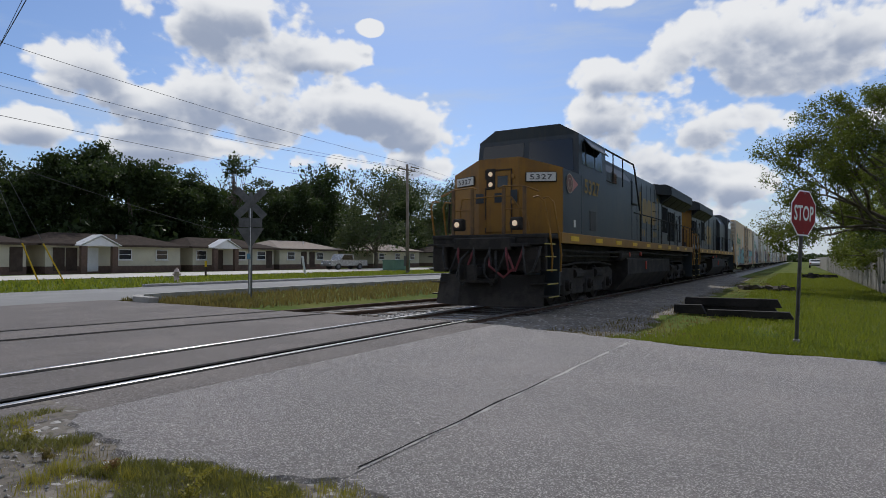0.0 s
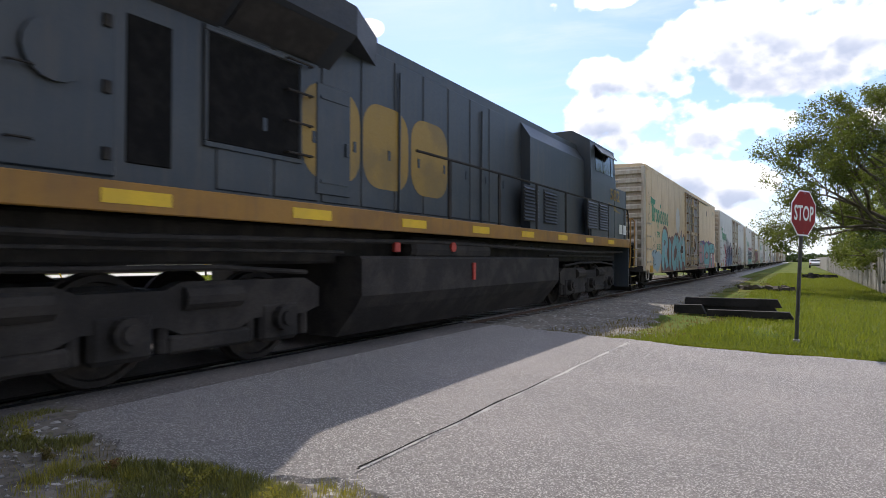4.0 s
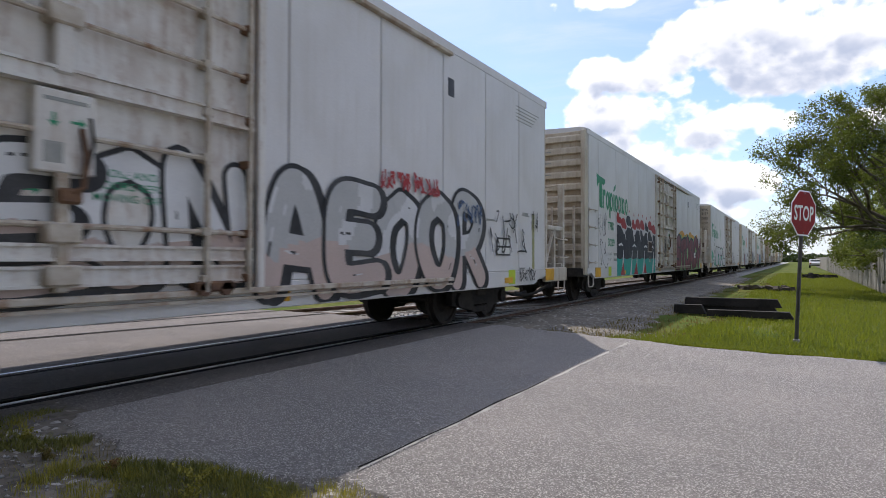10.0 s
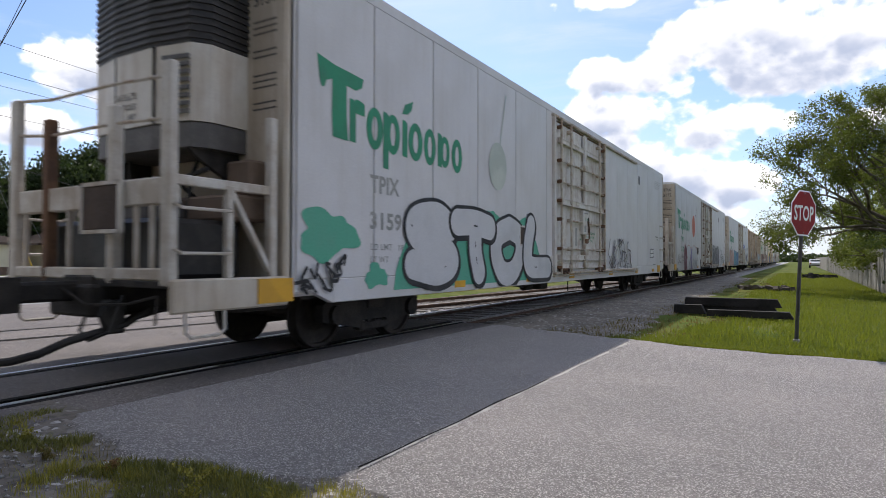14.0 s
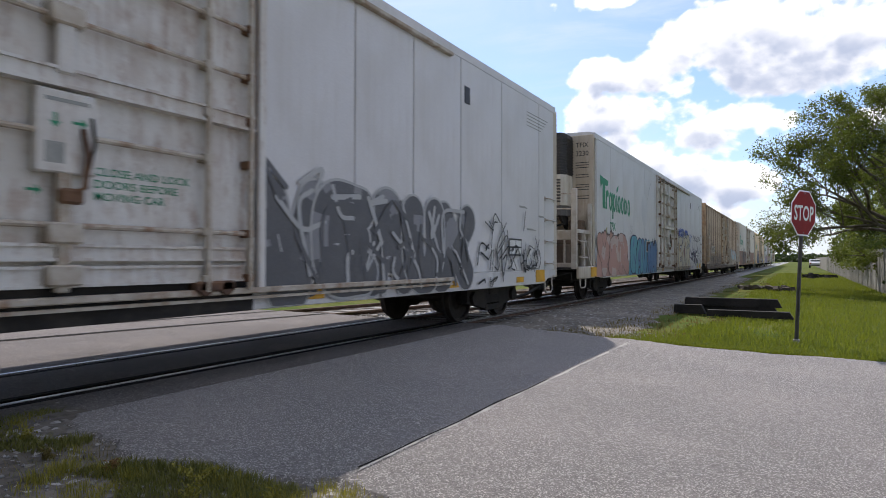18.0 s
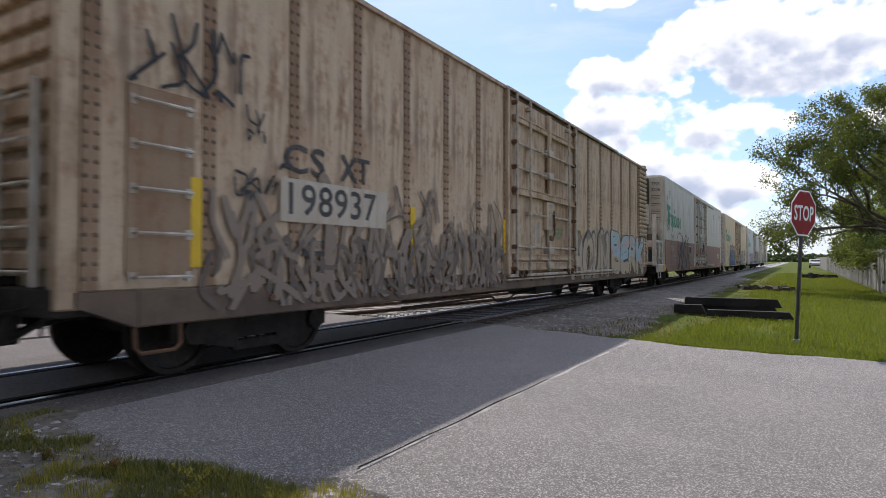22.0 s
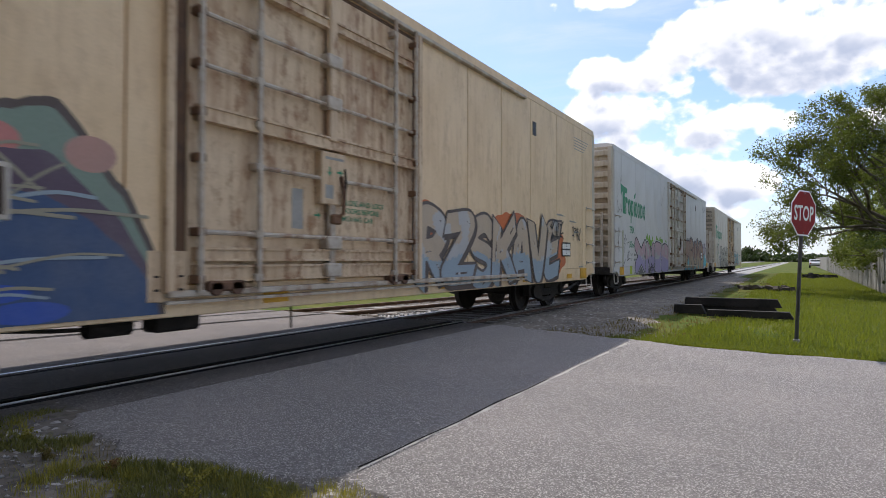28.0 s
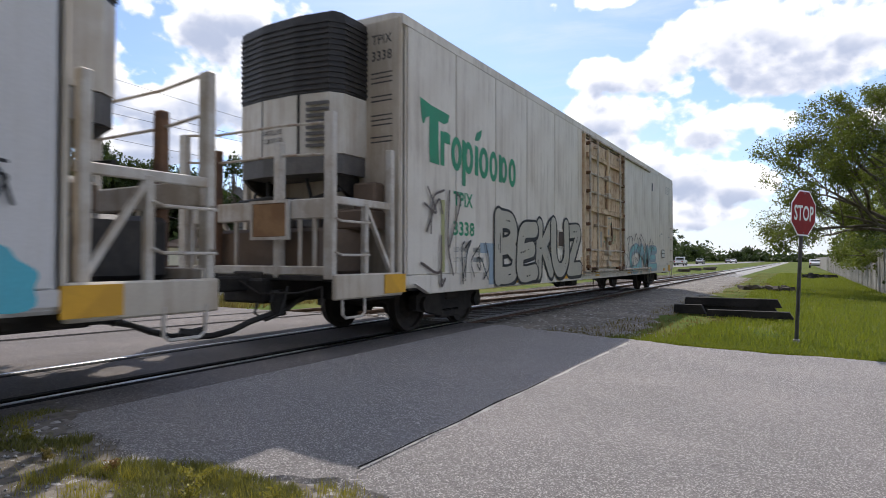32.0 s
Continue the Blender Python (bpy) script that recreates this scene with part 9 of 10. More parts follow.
def trees():
    # the tree that leans out over the fence
    fence_tree(4.9, 31.5, 21, (((-1, -0.1, 0.62), 2.6), ((-1, 0.3, 0.3), 2.4), ((-0.9, -0.3, 0.35), 2.2), ((-0.6, 0.2, 1.0), 2.6), ((-0.3, -0.3, 1.2), 2.5), ((0.1, 0.3, 1.2), 2.4), ((0.5, -0.4, 0.7), 2.2), ((0.2, -0.8, 0.5), 2.2), ((-0.1, 0.9, 0.5), 2.2), ((0.8, 0.3, 0.5), 2.2)), ((-1.9, 0, 4.7), (6.6, 5.0, 4.0)), "broad green tree leaning over a grey fence")
    fence_tree(6.5, 39.0, 22, (((-1, 0, 0.5), 2.0), ((-0.4, 0.3, 1.0), 2.2), ((0.5, 0.4, 0.8), 2.0), ((0.3, -0.8, 0.6), 2.0), ((-0.5, 0.8, 0.4), 2.0)), ((0, 0, 4.6), (4.6, 4.6, 3.6)), "green tree behind a grey fence", 56, 0.066)
    fence_tree(7.2, 26.5, 24, (((-0.8, 0, 0.7), 1.8), ((-0.3, 0.3, 1.0), 2.0), ((0.5, 0.4, 0.8), 1.8), ((0.3, -0.8, 0.6), 1.8)), ((0, 0, 4.4), (3.6, 4.0, 3.4)), "green tree behind a grey fence", 60, 0.06)
    tree(6.0, 62, 8, 3.4, LEAF, "green tree behind a grey fence", 25, 60, 50, 0.2, 0.2, 0.15, -0.17)
    rnd = random.Random(77)
    # the dark wood behind the houses
    for k, (y, h, r) in enumerate(((22.0, 10.2, 4.5), (26.5, 11.0, 4.2), (30.0, 12.4, 4.2), (33.5, 13.3, 4.2), (36.4, 13.2, 4.0), (39.6, 11.6, 3.8), (43.0, 11.2, 4.0), (46.3, 12.0, 4.0), (49.5, 11.6, 3.8), (57.4, 12.6, 4.2), (61.5, 10.8, 4.0), (65.0, 11.6, 4.0), (74, 13.0, 4.6), (90, 14.0, 5.2), (98.5, 16.3, 5.6), (107, 17.0, 5.6), (118, 17, 6), (130, 17, 6))):
        tree(-64 + rnd.uniform(-2, 2), y, h, r, LEAF_DARK, "dark dense broadleaf tree behind the houses", 100 + k, 130, 85, 0.20, 0.3, 0.12, limbs=6)
    for k in range(13):
        tree(-74 + rnd.uniform(-3, 3), 22 + 8.2 * k, rnd.uniform(9.5, 11.5), 5.5, LEAF_DARK, "dark tree in the wood behind the houses", 200 + k, 80, 40, 0.42, 0.3, 0.05, limbs=3)
    tree(-63, 53.0, 15.0, 3.4, LEAF_DARK, "thin-crowned tree with bare twigs", 150, 46, 26, 0.24, 0.22, 0.3, limbs=30)
    tree(-66, 70, 15.6, 5.6, LEAF_DARK, "flat-topped oak above the wood", 151, 90, 50, 0.28, 0.35, 0.5, limbs=16)
    tree(-50, 66, 13.0, 5.4, LEAF_GREY, "grey-green oak beside the houses", 152, 150, 60, 0.20, 0.3, 0.15, limbs=14)
    tree(-48, 78, 11.5, 4.6, LEAF_GREY, "grey-green oak beside the drive", 153, 110, 55, 0.22, 0.28, 0.15)
    # trees added out of view behind the camera, to dim the train's near side
    for k, (x, y, h) in enumerate(((14.0, -7.0, 10.5), (12.5, -11.0, 11.5), (10.0, -13.0, 13.0), (4.5, -10.5, 13.0), (-2.0, -12.5, 13.0), (-9.0, -14.0, 12.0), (1.5, -15.5, 14.0), (-15.0, -15.0, 12.0), (7.5, -8.5, 12.5))):
        tree(x, y, h, 4.6, LEAF_DARK, "unseen tree added behind the camera to dim the train's side", 400 + k, 130, 50, 0.3, 0.3, 0.06, -0.17, limbs=6)
    # far down the line
    for k in range(20):
        y = 150 + 14 * k + rnd.uniform(-4, 4)
        x = -36 - 0.10 * (y - 150) + rnd.uniform(-5, 3)
        tree(x, y, rnd.uniform(7, 11.5), rnd.uniform(4.5, 6.5), LEAF_DARK, "distant tree beside the far road", 300 + k, 42, 34, 0.5, 0.3, 0.1, limbs=4)
    for k in range(5):
        y = 240 + 30 * k
        tree(-30 + rnd.uniform(-10, 10), y + 160, rnd.uniform(6, 9), 6, LEAF_DARK, "distant tree at the end of the line", 340 + k, 36, 30, 0.6, 0.3, 0.1, limbs=3)
    for k in range(6):
        tree(7 + rnd.uniform(0, 4), 80 + 17 * k, rnd.uniform(6, 9), 3.6, LEAF, "distant tree behind the fence", 360 + k, 46, 36, 0.3, 0.22, 0.15, limbs=5)
    # climbing plants over the fence
    v = random.Random(9)
    cs = [(3.0 + v.uniform(-0.35, 0.3), v.choice((v.gauss(45, 3.0), v.gauss(58, 6), v.gauss(39, 1.0))), v.uniform(1.0, 2.2)) for k in range(80)]
    tagged(new("fence_vines", leaves_mesh(cs, 0.09, LEAF, "fence_vines", 55, 0.3, v)), "green vines hanging over the fence", "vines", kind="stuff")
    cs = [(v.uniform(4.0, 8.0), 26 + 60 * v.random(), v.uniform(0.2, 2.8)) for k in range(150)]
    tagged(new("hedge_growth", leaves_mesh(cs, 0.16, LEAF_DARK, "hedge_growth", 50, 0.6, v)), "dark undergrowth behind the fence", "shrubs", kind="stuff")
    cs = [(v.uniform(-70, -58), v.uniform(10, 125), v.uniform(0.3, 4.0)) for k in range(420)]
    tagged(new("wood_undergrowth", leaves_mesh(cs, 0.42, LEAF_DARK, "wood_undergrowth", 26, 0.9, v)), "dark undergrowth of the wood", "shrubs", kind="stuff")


def far_wood():
    """The closed edge of woods all round the horizon."""
    rnd = random.Random(31)
    cs, sp = [], []
    for k in range(2600):
        g = rnd.uniform(-1.35, 0.4) if k % 5 else rnd.uniform(0, 2 * math.pi)
        d = rnd.uniform(420, 520)
        low = 0.3 if abs(g - 0.01) < 0.13 else 1.0
        cs.append((d * math.sin(g), d * math.cos(g), 8.5 * low * rnd.random() ** 1.3))
        sp.append(rnd.uniform(2.5, 4.0) * (0.5 if low < 1 else 1.0))
    tagged(new("far_wood", leaves_mesh(cs, 1.6, LEAF_DARK, "far_wood", 26, sp, rnd)), "far dark edge of woods on the horizon", "woods", kind="stuff")


def blades(name, pts, hs, mat, label, rnd_seed, width=0.008, bend=0.5):
    """Grass blades: a bent strip that ends in a point each."""
    r = np.random.RandomState(rnd_seed)
    p = np.array(pts, float)
    n = len(p)
    g = r.uniform(0, 2 * np.pi, n)
    d = np.stack([np.cos(g), np.sin(g), np.zeros(n)], 1)
    e = np.stack([-np.sin(g), np.cos(g), np.zeros(n)], 1)
    h = np.array(hs, float)[:, None]
    w = width * r.uniform(0.7, 1.5, n)[:, None]
    up = np.array([0, 0, 1.0])
    lean = r.uniform(0.1, bend, n)[:, None]
    half = p + d * h * lean * 0.35 + up * h * 0.6
    v = np.stack([p - e * w, p + e * w, half + e * w * 0.8, half - e * w * 0.8, p + d * h * lean + up * h], 1).reshape(-1, 3)
    me = bpy.data.meshes.new(name)
    k = np.arange(n, dtype=np.int32)[:, None] * 5
    idx = (k + np.array([[0, 1, 2, 0, 2, 3, 3, 2, 4]], dtype=np.int32)).ravel()
    me.vertices.add(5 * n), me.loops.add(9 * n), me.polygons.add(3 * n)
    me.vertices.foreach_set("co", v.ravel())
    me.loops.foreach_set("vertex_index", idx)
    me.polygons.foreach_set("loop_start", np.arange(0, 9 * n, 3, dtype=np.int32))
    me.polygons.foreach_set("loop_total", np.full(3 * n, 3, dtype=np.int32))
    me.materials.append(mat)
    me.update(calc_edges=True)
    return tagged(new(name, me), label, "grass", kind="stuff")


WEED_TALL = leafy("yellow weeds", (0.20, 0.20, 0.035), (0.42, 0.36, 0.07), (0.45, 0.40, 0.05))


WEED_LOW = leafy("low mixed grass", (0.10, 0.12, 0.03), (0.27, 0.25, 0.07), (0.27, 0.26, 0.05))


WEED_RED = leafy("red brown weeds", (0.15, 0.075, 0.035), (0.30, 0.19, 0.06), (0.30, 0.16, 0.04))


def grasses():
    rnd = random.Random(12)
    pts, hs, dry, dh = [], [], [], []
    while len(pts) < 90000:
        y = ROAD1 + 0.06 + 60 * rnd.random() ** 2.2
        x = rnd.uniform(-4.0, 3.0)
        edge = TX + 2.5 + min(1.1, max(0.0, (y - 10.6) * 0.55)) + 0.35 * noise.noise((0, y * 0.5, 0)) + (0.9 if y < 12 else 0.2) * rnd.random()
        if x < edge - 0.5 or (x < edge + 1.0 and rnd.random() < 0.82):
            continue
        if noise.noise((x * 0.9, y * 0.9, 4)) < -0.35 and rnd.random() < 0.7:
            continue
        if x < edge + 1.0 + 0.5 * noise.noise((x, y * 0.6, 6)):
            dry.append((x, y, ground_z(x) - 0.06)), dh.append(rnd.uniform(0.03, 0.08))
            continue
        pts.append((x, y, ground_z(x) - 0.06))
        hs.append(rnd.uniform(0.035, 0.10) * (1 + 0.012 * y))
    blades("dry_fringe", dry, dh, WEED, "thin dry grass along the edge of the ballast", 11, 0.006, 1.2)
    blades("lawn_grass", pts, hs, GRASS, "short sunlit green grass beside the track", 1, 0.006, 0.9)
    pts, hs = [], []
    for k in range(16000):
        x, y = rnd.uniform(-17.0, -11.3), ROAD1 + 0.1 + 50 * rnd.random() ** 1.5
        if x > siding_x(y) - 2.3:
            continue
        pts.append((x, y, -0.06)), hs.append(rnd.uniform(0.08, 0.2))
    blades("island_grass", pts, hs, WEED, "patchy dry grass on the island beyond the track", 2, 0.012)
    pts, hs = [], []
    for k in range(14000):
        x, y = rnd.uniform(-36, -24.6), -5 + 75 * rnd.random()
        pts.append((x, y, -0.06)), hs.append(rnd.uniform(0.1, 0.22))
    blades("verge_grass", pts, hs, GRASS, "green grass of the far verge", 3, 0.03)
    # weeds in tufts at the near corner
    for mat, n, nm, lab, sd in ((WEED, 60, "dry_weeds", "dry yellowing weeds at the road edge", 4), (GRASS, 13, "green_weeds", "green weeds at the road edge", 5)):
        pts, hs = [], []
        for k in range(n):
            x = rnd.uniform(-6.2, -0.8)
            top = min(near_edge(x) - 0.03, 2.5)
            y = top - abs(rnd.gauss(0, 0.6)) - (0.55 if x < -4.4 else 0.12)
            hh = rnd.uniform(0.02, 0.10) * (0.5 if x > -2.6 else (0.6 if x < -4.4 else 1.0))
            rr = rnd.uniform(0.04, 0.14)
            for j in range(int(120 * rnd.uniform(0.5, 1.5))):
                q = (x + rnd.gauss(0, rr), y + rnd.gauss(0, rr))
                if q[1] > top:
                    continue
                pts.append((*q, ground_z(q[0]) - 0.05)), hs.append(hh * rnd.uniform(0.5, 1.3))
        blades(nm, pts, [h * (0.6 if nm == "green_weeds" else 0.8) for h in hs], mat, lab, sd, 0.0011, 1.2)
    # leafy sprigs on thin stems
    sprigs = [(-3.05, 2.30, 9, 0.15, WEED_TALL, "yellow-green leafy sprig at the road edge"), (-2.85, 2.12, 8, 0.12, WEED_TALL, "yellow-green leafy sprig at the road edge"), (-3.6, 2.1, 7, 0.08, WEED_RED, "red-brown leafy sprig at the road edge"),
              (-4.1, 2.0, 8, 0.07, WEED, "dry leafy sprig at the road edge"), (-2.5, 2.35, 7, 0.09, WEED_TALL, "yellow-green leafy sprig at the road edge"), (-4.6, 2.1, 8, 0.08, WEED_TALL, "yellow-green leafy sprig at the road edge")]
    for x, y, n, high, mat, lab in sprigs:
        plant = thing("weed", lab, "weed", pose(x, y, ground_z(x) - 0.03), group="weeds at the road edge")
        mm, cs = M(), []
        for k in range(n):
            g, out, hh = rnd.uniform(0, 6.28), rnd.uniform(0.15, 0.9), high * rnd.uniform(0.5, 1.1)
            tip = Vector((math.cos(g) * out * high, math.sin(g) * out * high, hh))
            mid = tip * 0.5 + Vector((0, 0, hh * 0.15))
            mm.tube([(0.2 * tip.x, 0.2 * tip.y, -0.02), tuple(mid), tuple(tip)], 0.002, 3, 0.001)
            cs += [tuple(mid.lerp(tip, f)) for f in (0.0, 0.35, 0.7, 1.0)] + [tuple(mid * 0.7)]
        part("stems", mm, WEED, plant)
        ob = new("leaves", leaves_mesh(cs, 0.011, mat, "weed_leaves", 4, 0.012, rnd))
        ob.parent = plant
    pts, hs = [], []
    for k in range(420):
        x = rnd.uniform(-5.0, -1.0)
        y = min(near_edge(x) - 0.06, 2.75) - 1.0 * rnd.random() ** 1.2 - (0.15 if x < -3.6 else 0.0)
        if noise.noise((x * 1.5, y * 1.5, 12)) < -0.05:
            continue
        tall = rnd.uniform(0.6, 1.3)
        for j in range(34):
            q = (x + rnd.gauss(0, 0.03), y + rnd.gauss(0, 0.03))
            pts.append((*q, ground_z(q[0]) - 0.03)), hs.append(rnd.uniform(0.025, 0.085) * tall)
    blades("tall_weeds", pts, hs, WEED_TALL, "yellow-green grass at the road edge", 7, 0.0016, 0.8)
    pts, hs = [], []
    for k in range(60000):
        x = rnd.uniform(-5.2, -0.6)
        top = min(near_edge(x) - 0.02, 2.6)
        y = top - 1.9 * rnd.random() ** 1.4
        if noise.noise((x * 1.6, y * 1.6, 9)) < (0.12 if x < -3.3 else -0.1):
            continue
        pts.append((x, y, ground_z(x) - 0.035)), hs.append(rnd.uniform(0.02, 0.075))
    blades("low_grass", pts, hs, WEED_LOW, "low green and dry grass at the road edge", 6, 0.003, 1.2)


# ---- beyond the road ----


def house(y0, y1, porch, label, roof_mat, seed, wins, recess=None):
    """A low stuccoed house: brown brick base, hipped shingle roof, gabled porch, windows."""
    X, D, E = -52.0, 8.0, 2.35
    h = thing("house", label, "house", pose(X, 0, 0), group="low houses")
    part("wall", M().box(-D, 0, y0, y1, 0.55, E, 0.01), STUCCO, h)
    part("brick_base", M().box(-D - 0.03, 0.05, y0 - 0.03, y1 + 0.03, -0.2, 0.56, 0.01), BRICKB, h)
    o = 0.55
    r0, r1 = y0 + 2.2, y1 - 2.2
    if r1 < r0:
        r0 = r1 = (y0 + y1) / 2
    mm = M().add([(o, y0 - o, E - 0.05), (o, y1 + o, E - 0.05), (-D - o, y1 + o, E - 0.05), (-D - o, y0 - o, E - 0.05), (-D / 2, r0, E + 1.15), (-D / 2, r1, E + 1.15), (o, y0 - o, E + 0.08), (o, y1 + o, E + 0.08), (-D - o, y1 + o, E + 0.08), (-D - o, y0 - o, E + 0.08)],
                 [(0, 1, 2, 3), (0, 1, 7, 6), (1, 2, 8, 7), (2, 3, 9, 8), (3, 0, 6, 9), (6, 7, 5, 4), (8, 9, 4, 5), (7, 8, 5), (9, 6, 4)])
    part("roof", mm, roof_mat, h)
    part("fascia", M().box(o, o + 0.03, y0 - o, y1 + o, E - 0.10, E + 0.07), DARKB, h)
    for a in wins:
        w = part("window", M().box(0.0, 0.06, a - 0.62, a + 0.62, 1.1, 2.05, 0.01), SIGNW, h)
        part("pane", M().box(0.05, 0.075, a - 0.54, a + 0.54, 1.18, 1.56), PANE, w)
        part("pane", M().box(0.05, 0.075, a - 0.54, a + 0.54, 1.60, 1.98), PANE, w)
        part("sill", M().box(0.0, 0.14, a - 0.68, a + 0.68, 1.03, 1.09), SIGNW, w)
    if porch is not None:
        p = part("porch", M().prism([(porch - 1.6, E - 0.1), (porch + 1.6, E - 0.1), (porch, E + 0.72)], 0, 0.0, 1.3), SIGNW, h, "pale gabled porch")
        part("porch_roof", M().add([(0.0, porch - 1.75, E - 0.08), (1.45, porch - 1.75, E - 0.08), (1.45, porch, E + 0.82), (0.0, porch, E + 0.82), (1.45, porch + 1.75, E - 0.08), (0.0, porch + 1.75, E - 0.08), (0.0, porch - 1.75, E - 0.0), (1.45, porch - 1.75, E - 0.0), (1.45, porch, E + 0.9), (0.0, porch, E + 0.9), (1.45, porch + 1.75, E - 0.0), (0.0, porch + 1.75, E - 0.0)],
                                         [(0, 1, 2, 3), (3, 2, 4, 5), (6, 9, 8, 7), (9, 11, 10, 8), (1, 7, 8, 2), (2, 8, 10, 4), (0, 6, 7, 1), (5, 4, 10, 11)]), SIGNW, p)
        for s in (-1.3, 1.3):
            part("porch_pillar", M().box(0.9, 1.25, porch + s - 0.25, porch + s + 0.25, -0.1, E - 0.08, 0.02), BRICKB, p)
        part("door", M().box(0.02, 0.08, porch - 0.5, porch + 0.5, 0.1, 2.1, 0.01), SIGNW if seed % 2 else DARKB, p)
    for a in (recess or ()):
        part("dark_door", M().box(0.0, 0.07, a - 0.45, a + 0.45, 0.2, 2.1, 0.01), DARKB, h)
    part("roof_vent", M().cyl((-2.2, (y0 + y1) / 2 + 1, E + 0.3), (-2.2, (y0 + y1) / 2 + 1, E + 1.1), 0.07, 8), SIGNW, h)


def houses():
    house(8.0, 23.6, None, "low cream house with a brown roof and brick base", SHINGLE, 0, (12, 16.5), (22.9,))
    house(25.0, 37.2, 28.7, "low cream house with a gabled porch and brown roof", SHINGLE, 1, (31.6, 35.2), (26.0, 27.0))
    house(38.6, 49.3, 41.7, "low cream house with a gabled porch and brown roof", SHINGLE, 2, (39.6, 44.6, 47.4), (48.6,))
    house(50.2, 60.5, None, "low cream house with a tan roof", SHINGLE_L, 3, (52.0, 57.0), (54.2, 55.6))
    house(68.0, 80.0, None, "low cream house behind the oaks", SHINGLE_L, 4, (70.0, 74.0, 78.0))
    house(88.0, 100.0, 93.0, "low cream house behind the oaks", SHINGLE, 5, (90.0, 97.0))


def utility():
    def pole(x, y, h, lean, arm):
        p = thing("utility_pole", "weathered wooden utility pole with crossarm", "utility pole", pose(x, y, 0, lean, 0, 0), group="utility poles")
        part("mast", M().cyl((0, 0, -0.5), (0, 0, h), 0.17, 12, 0.11), POLE, p, smooth=True)
        part("crossarm", M().box(-0.05, 0.05, -1.3, 1.3, h - 0.55, h - 0.43, 0.01), POLE, p)
        part("upper_arm", M().box(-0.05, 0.05, 0.6, 1.9, h - 0.2, h - 0.1, 0.01).tube([(0, 0.1, h - 0.8), (0, 0.9, h - 0.5)], 0.03, 5), POLE, p)
        for a in (-1.15, -0.5, 0.6, 1.2):
            part("insulator", ("insulator", lambda: M().lathe([(0, 0.02), (0.04, 0.05), (0.08, 0.03), (0.12, 0.05), (0.16, 0.02), (0.17, 0.0)], (0, 0, 0), 2, 8)), GREYP, p, m=shift(0, a, h - 0.43))
        part("meter_box", M().box(-0.2, -0.0, -0.32, 0.05, 0.6, 1.5, 0.02).cyl((-0.1, -0.1, 1.5), (-0.1, -0.1, 4.5), 0.03, 6), GREYP, p)
        return p
    pole(-29.8, 44.0, 9.6, 0.7, True)
    pole(-29.8, 10.5, 10.8, 0, True)
    pole(-30.5, 90.0, 9.6, 0, True)

    def wire(a, b, sag, r=0.011):
        a, b = Vector(a), Vector(b)
        pts = [a.lerp(b, k / 24) - Vector((0, 0, sag * 4 * (k / 24) * (1 - k / 24))) for k in range(25)]
        tagged(new("cable", M().tube(pts, r, 5).mesh("cable", WIRE)), "black overhead cable strung between poles", "cable", group="overhead cables")
    wire((-29.8, 10.5, 10.75), (-29.8, 45.2, 9.75), 0.35)
    wire((-29.8, 10.5, 9.42), (-29.8, 43.2, 9.3), 0.5)
    wire((-29.8, 10.5, 8.8), (-29.8, 43.0, 9.25), 0.5)
    wire((-29.8, 10.5, 7.5), (-29.8, 44.0, 7.2), 0.25, 0.012)
    wire((-29.8, 10.5, 5.9), (-50, 44.0, 3.4), 0.25, 0.022)
    for z in (9.75, 9.3, 9.2, 7.2):
        wire((-29.8, 44.0, z), (-30.5, 90, z - 0.1), 0.6)
    wire((-31, 12.8, 10.6), (12, 0.5, 11.3), 0.2, 0.018)
    wire((-31, 12.9, 10.9), (12, 0.2, 12.2), 0.2, 0.012)
    for y in (14.1, 15.2):
        g = thing("guy_wire", "steel guy wire with a yellow guard", "guy wire", pose(-29.8, y, 0), group="guy wires")
        top = Vector((0, 10.6 - y, 9.0))
        part("strand", M().tube([(0, 0, 0), tuple(top)], 0.012, 5), GALV, g)
        part("guard", M().tube([(0, 0, 0.02), tuple(top * 0.21)], 0.035, 6), YELLOW_R, g, "yellow plastic guard")


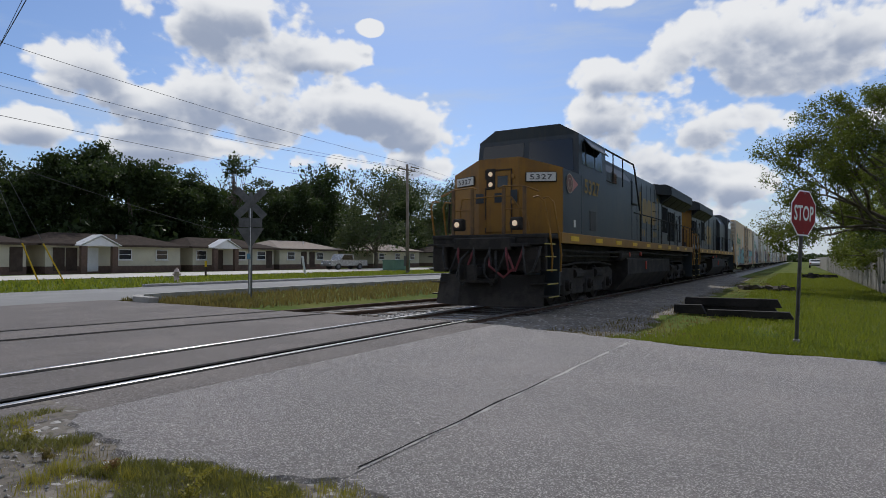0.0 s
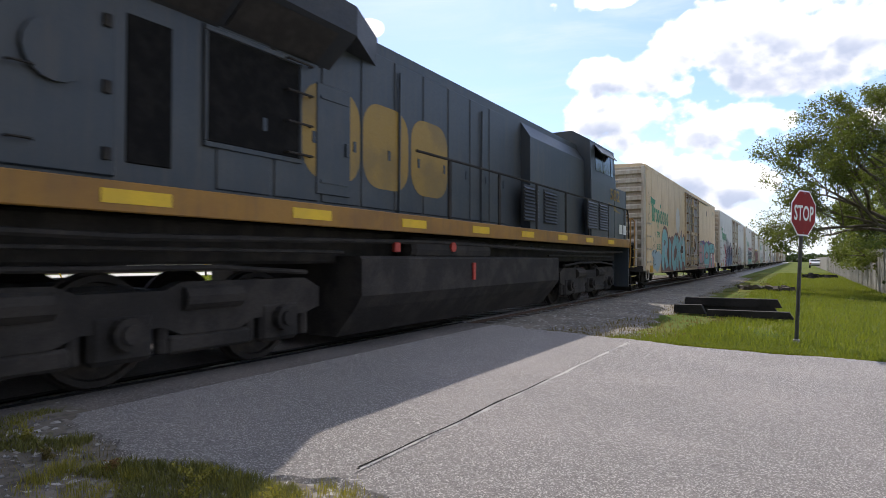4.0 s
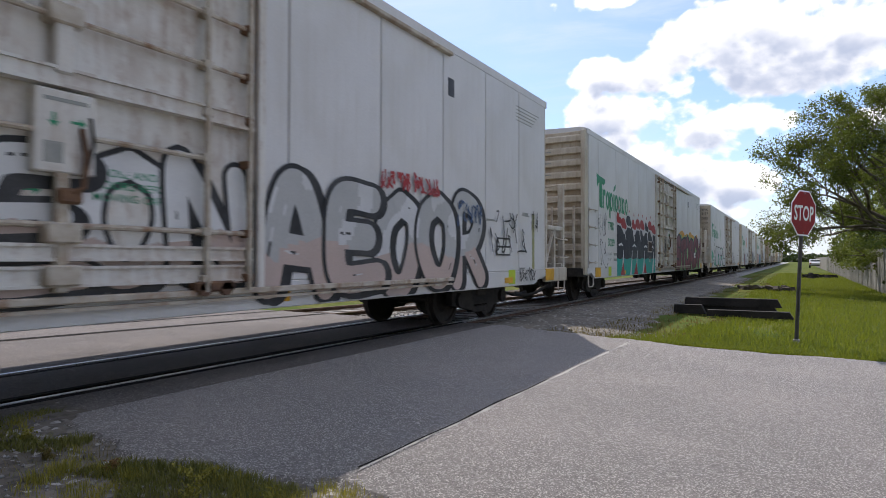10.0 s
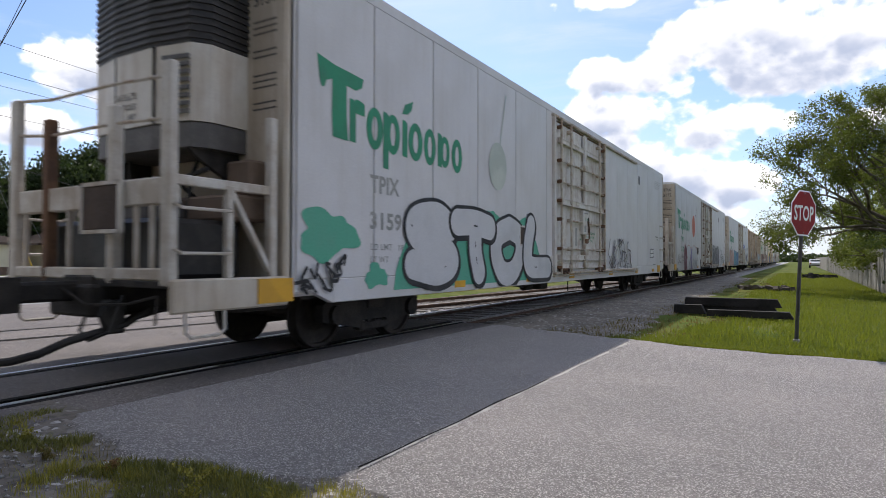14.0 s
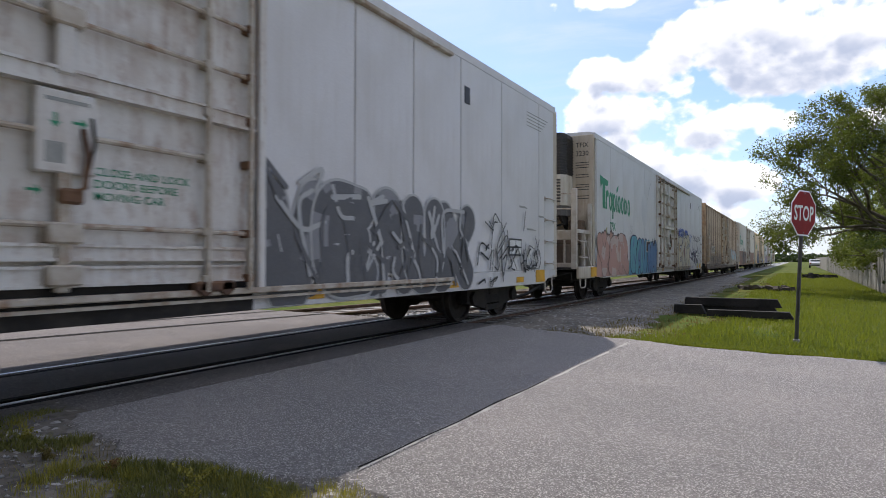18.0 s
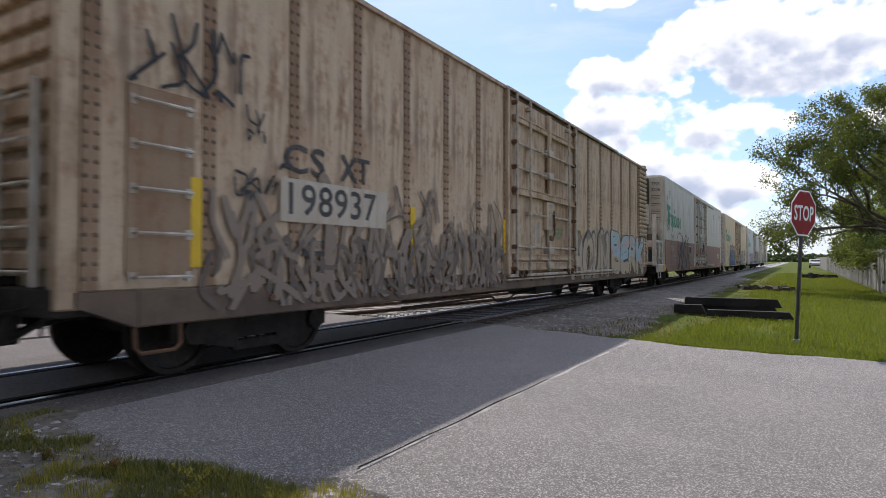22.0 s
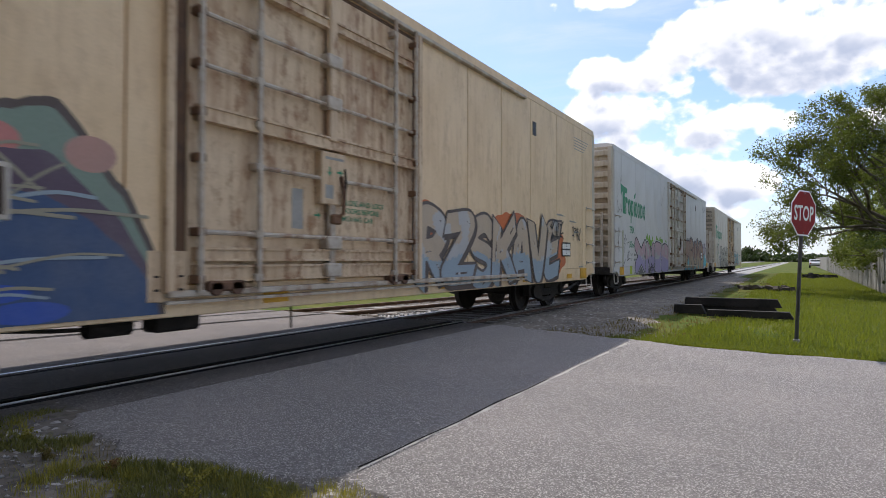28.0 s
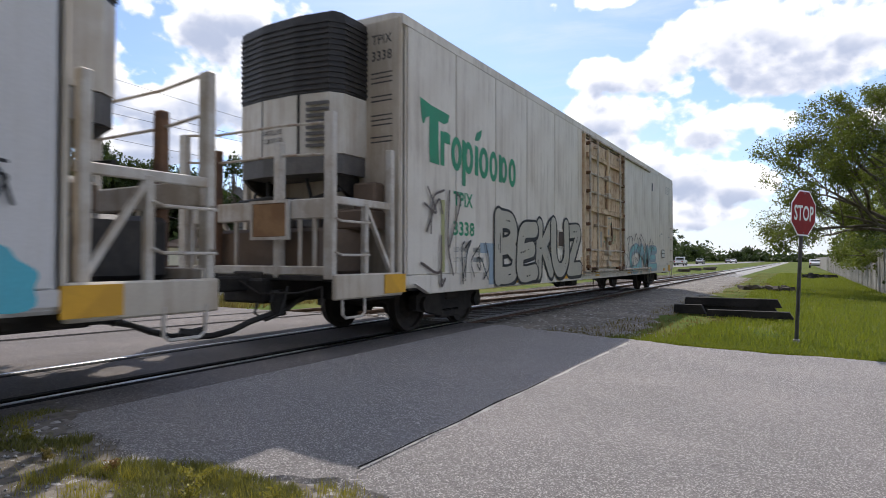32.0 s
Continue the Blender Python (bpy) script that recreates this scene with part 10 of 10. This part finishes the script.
def street_things():
    b = thing("utility_cabinet", "green metal utility cabinet on a pad", "cabinet", pose(-37, 52.5, 0))
    part("body", M().box(-0.8, 0.8, -1.45, 1.45, 0.05, 1.05, 0.06), BOXG, b)
    part("lid", M().box(-0.84, 0.84, -1.5, 1.5, 1.05, 1.14, 0.03), BOXG, b)
    part("pad", M().box(-1.0, 1.0, -1.7, 1.7, -0.2, 0.05, 0.02), CONCRETE, b)
    h = thing("fire_hydrant", "faded pale fire hydrant on the verge", "hydrant", pose(-28.8, 20.4, -0.05))
    part("barrel", M().lathe([(0, 0.2), (0.06, 0.2), (0.07, 0.12), (0.5, 0.12), (0.52, 0.16), (0.56, 0.16), (0.58, 0.13), (0.7, 0.09), (0.74, 0.03), (0.78, 0.03), (0.78, 0.0)], (0, 0, 0), 2, 14), HYDRANT, h, smooth=True)
    for s in (-1, 1):
        part("nozzle", M().cyl((0, s * 0.1, 0.42), (0, s * 0.22, 0.42), 0.06, 10), HYDRANT, h)
    p = thing("bollard", "dark post with a yellow cap on the verge", "bollard", pose(-35.5, 27.4, -0.05))
    part("stem", M().cyl((0, 0, 0), (0, 0, 0.7), 0.07, 10), DARKB, p)
    part("cap", M().cyl((0, 0, 0.7), (0, 0, 1.1), 0.075, 10), YELLOW_R, p)
    p = thing("leaning_post", "white leaning post on the verge", "post", pose(-34.4, 36.0, -0.05, 12, 0, 0), mesh=M().cyl((0, 0, 0), (0, 0, 1.5), 0.09, 10).mesh("leaning_post", SIGNW))


def motor(kind, m, paint, label):
    """A parked vehicle, its nose along +y."""
    c = thing("pickup_truck" if kind == "pickup" else "car", label, "pickup truck" if kind == "pickup" else "car", m, group="parked vehicles")
    if kind == "pickup":
        prof = [(-2.7, 0.45), (-2.7, 1.05), (-0.75, 1.08), (-0.55, 1.72), (0.85, 1.76), (1.35, 1.12), (2.6, 1.0), (2.7, 0.75), (2.7, 0.45)]
    else:
        prof = [(-2.2, 0.35), (-2.25, 0.85), (-1.9, 1.0), (-1.5, 1.05), (-0.9, 1.45), (0.5, 1.47), (1.1, 1.02), (2.0, 0.85), (2.25, 0.65), (2.25, 0.35)]
    part("body", M().prism(prof, 0, -0.88, 0.88), paint, c)
    if kind == "pickup":
        part("bed", M().box(-0.72, 0.72, -2.62, -0.85, 1.04, 1.10), GREYP, c)
        glass = [(-0.5, 1.12), (-0.42, 1.64), (0.8, 1.68), (1.2, 1.14)]
    else:
        glass = [(-1.3, 1.05), (-0.82, 1.38), (0.45, 1.40), (0.9, 1.04)]
    for s in (-1, 1):
        part("side_glass", M().prism(glass, 0, s * 0.87, s * 0.895), GLASSD, c)
        for y in (-1.55, 1.6) if kind == "pickup" else (-1.35, 1.4):
            w = part("wheel", M().cyl((s * 0.70, y, 0.36), (s * 0.92, y, 0.36), 0.36, 18), RUBBER, c)
            part("rim", M().cyl((s * 0.91, y, 0.36), (s * 0.93, y, 0.36), 0.21, 14), GALV, w)
    back, front = (-2.7, 2.7) if kind == "pickup" else (-2.25, 2.25)
    part("rear_glass", M().box(-0.72, 0.72, -1.36, -1.3, 1.1, 1.34) if kind != "pickup" else M().box(-0.7, 0.7, -0.76, -0.70, 1.18, 1.62), GLASSD, c)
    for s in (-1, 1):
        part("tail_light", M().box(s * 0.6, s * 0.86, back - 0.02, back + 0.04, 0.72, 0.92, 0.01), RED, c)
        part("head_light", M().box(s * 0.55, s * 0.84, front - 0.04, front + 0.02, 0.62, 0.78, 0.01), SIGNW, c)
    part("bumper", M().box(-0.9, 0.9, back - 0.08, back + 0.05, 0.4, 0.6, 0.03).box(-0.9, 0.9, front - 0.05, front + 0.08, 0.4, 0.6, 0.03), GREYP, c)


def vehicles():
    motor("pickup", pose(-45.0, 53.5, 0, 0, 0, 170), CARS, "silver pickup truck parked on the pale drive")
    motor("car", pose(3.0 - 0.6, 122, -0.2), CARW, "white car parked on the grass by the fence")
    motor("pickup", pose(-20.5, 128, 0), CARW, "white pickup truck on the far road")
    motor("car", pose(-23.0, 175, 0), CARS, "silver car on the far road")
    motor("car", pose(-19.5, 230, 0), CARW, "white car on the far road")
    motor("car", pose(-22.5, 245, 0), CARS, "dark silver car on the far road")


stop_sign()
crossbuck()
timbers()
fence()
trees()
far_wood()
grasses()
houses()
utility()
street_things()
vehicles()


def ties():
    """Timber ties under both tracks, beyond the asphalt."""
    for k in range(100):
        y = ROAD1 + 0.4 + 0.54 * k
        c = siding_x(y)
        bed = thing("tie", "weathered timber railway tie", "railway tie", pose(TX, y, 0), group="ties of the track", mesh=SHARED.setdefault("tie", M().box(-1.3, 1.3, -0.11, 0.11, -0.27, -0.085, 0.015).mesh("tie", TIE)))
        if TX - c > 0.35:
            thing("tie", "weathered timber railway tie", "railway tie", pose((c if TX - c > 2.75 else c - max(0.0, 1.3 - (TX - c - 1.42))), y + 0.02, 0), group="ties of the track", mesh=SHARED["tie"])


ties()


def motions():
    """The train rolls down the track at one pace, and every wheel turns with it."""
    for ob, y, turned in MOVING:
        rz = 180 if turned else 0
        walk(ob, [(0, pose(TX, y, 0, 0, 0, rz)), (16, pose(TX, y - 16 * SPEED, 0, 0, 0, rz)), (32, pose(TX, y - 32 * SPEED, 0, 0, 0, rz))])
    for ob, (x, y, z), r, turned in SPINNING:
        rate = math.degrees(SPEED / r) * (-1 if turned else 1)
        walk(ob, [(k / 15, pose(x, y, z, rate * k / 15)) for k in range(481)])


motions()
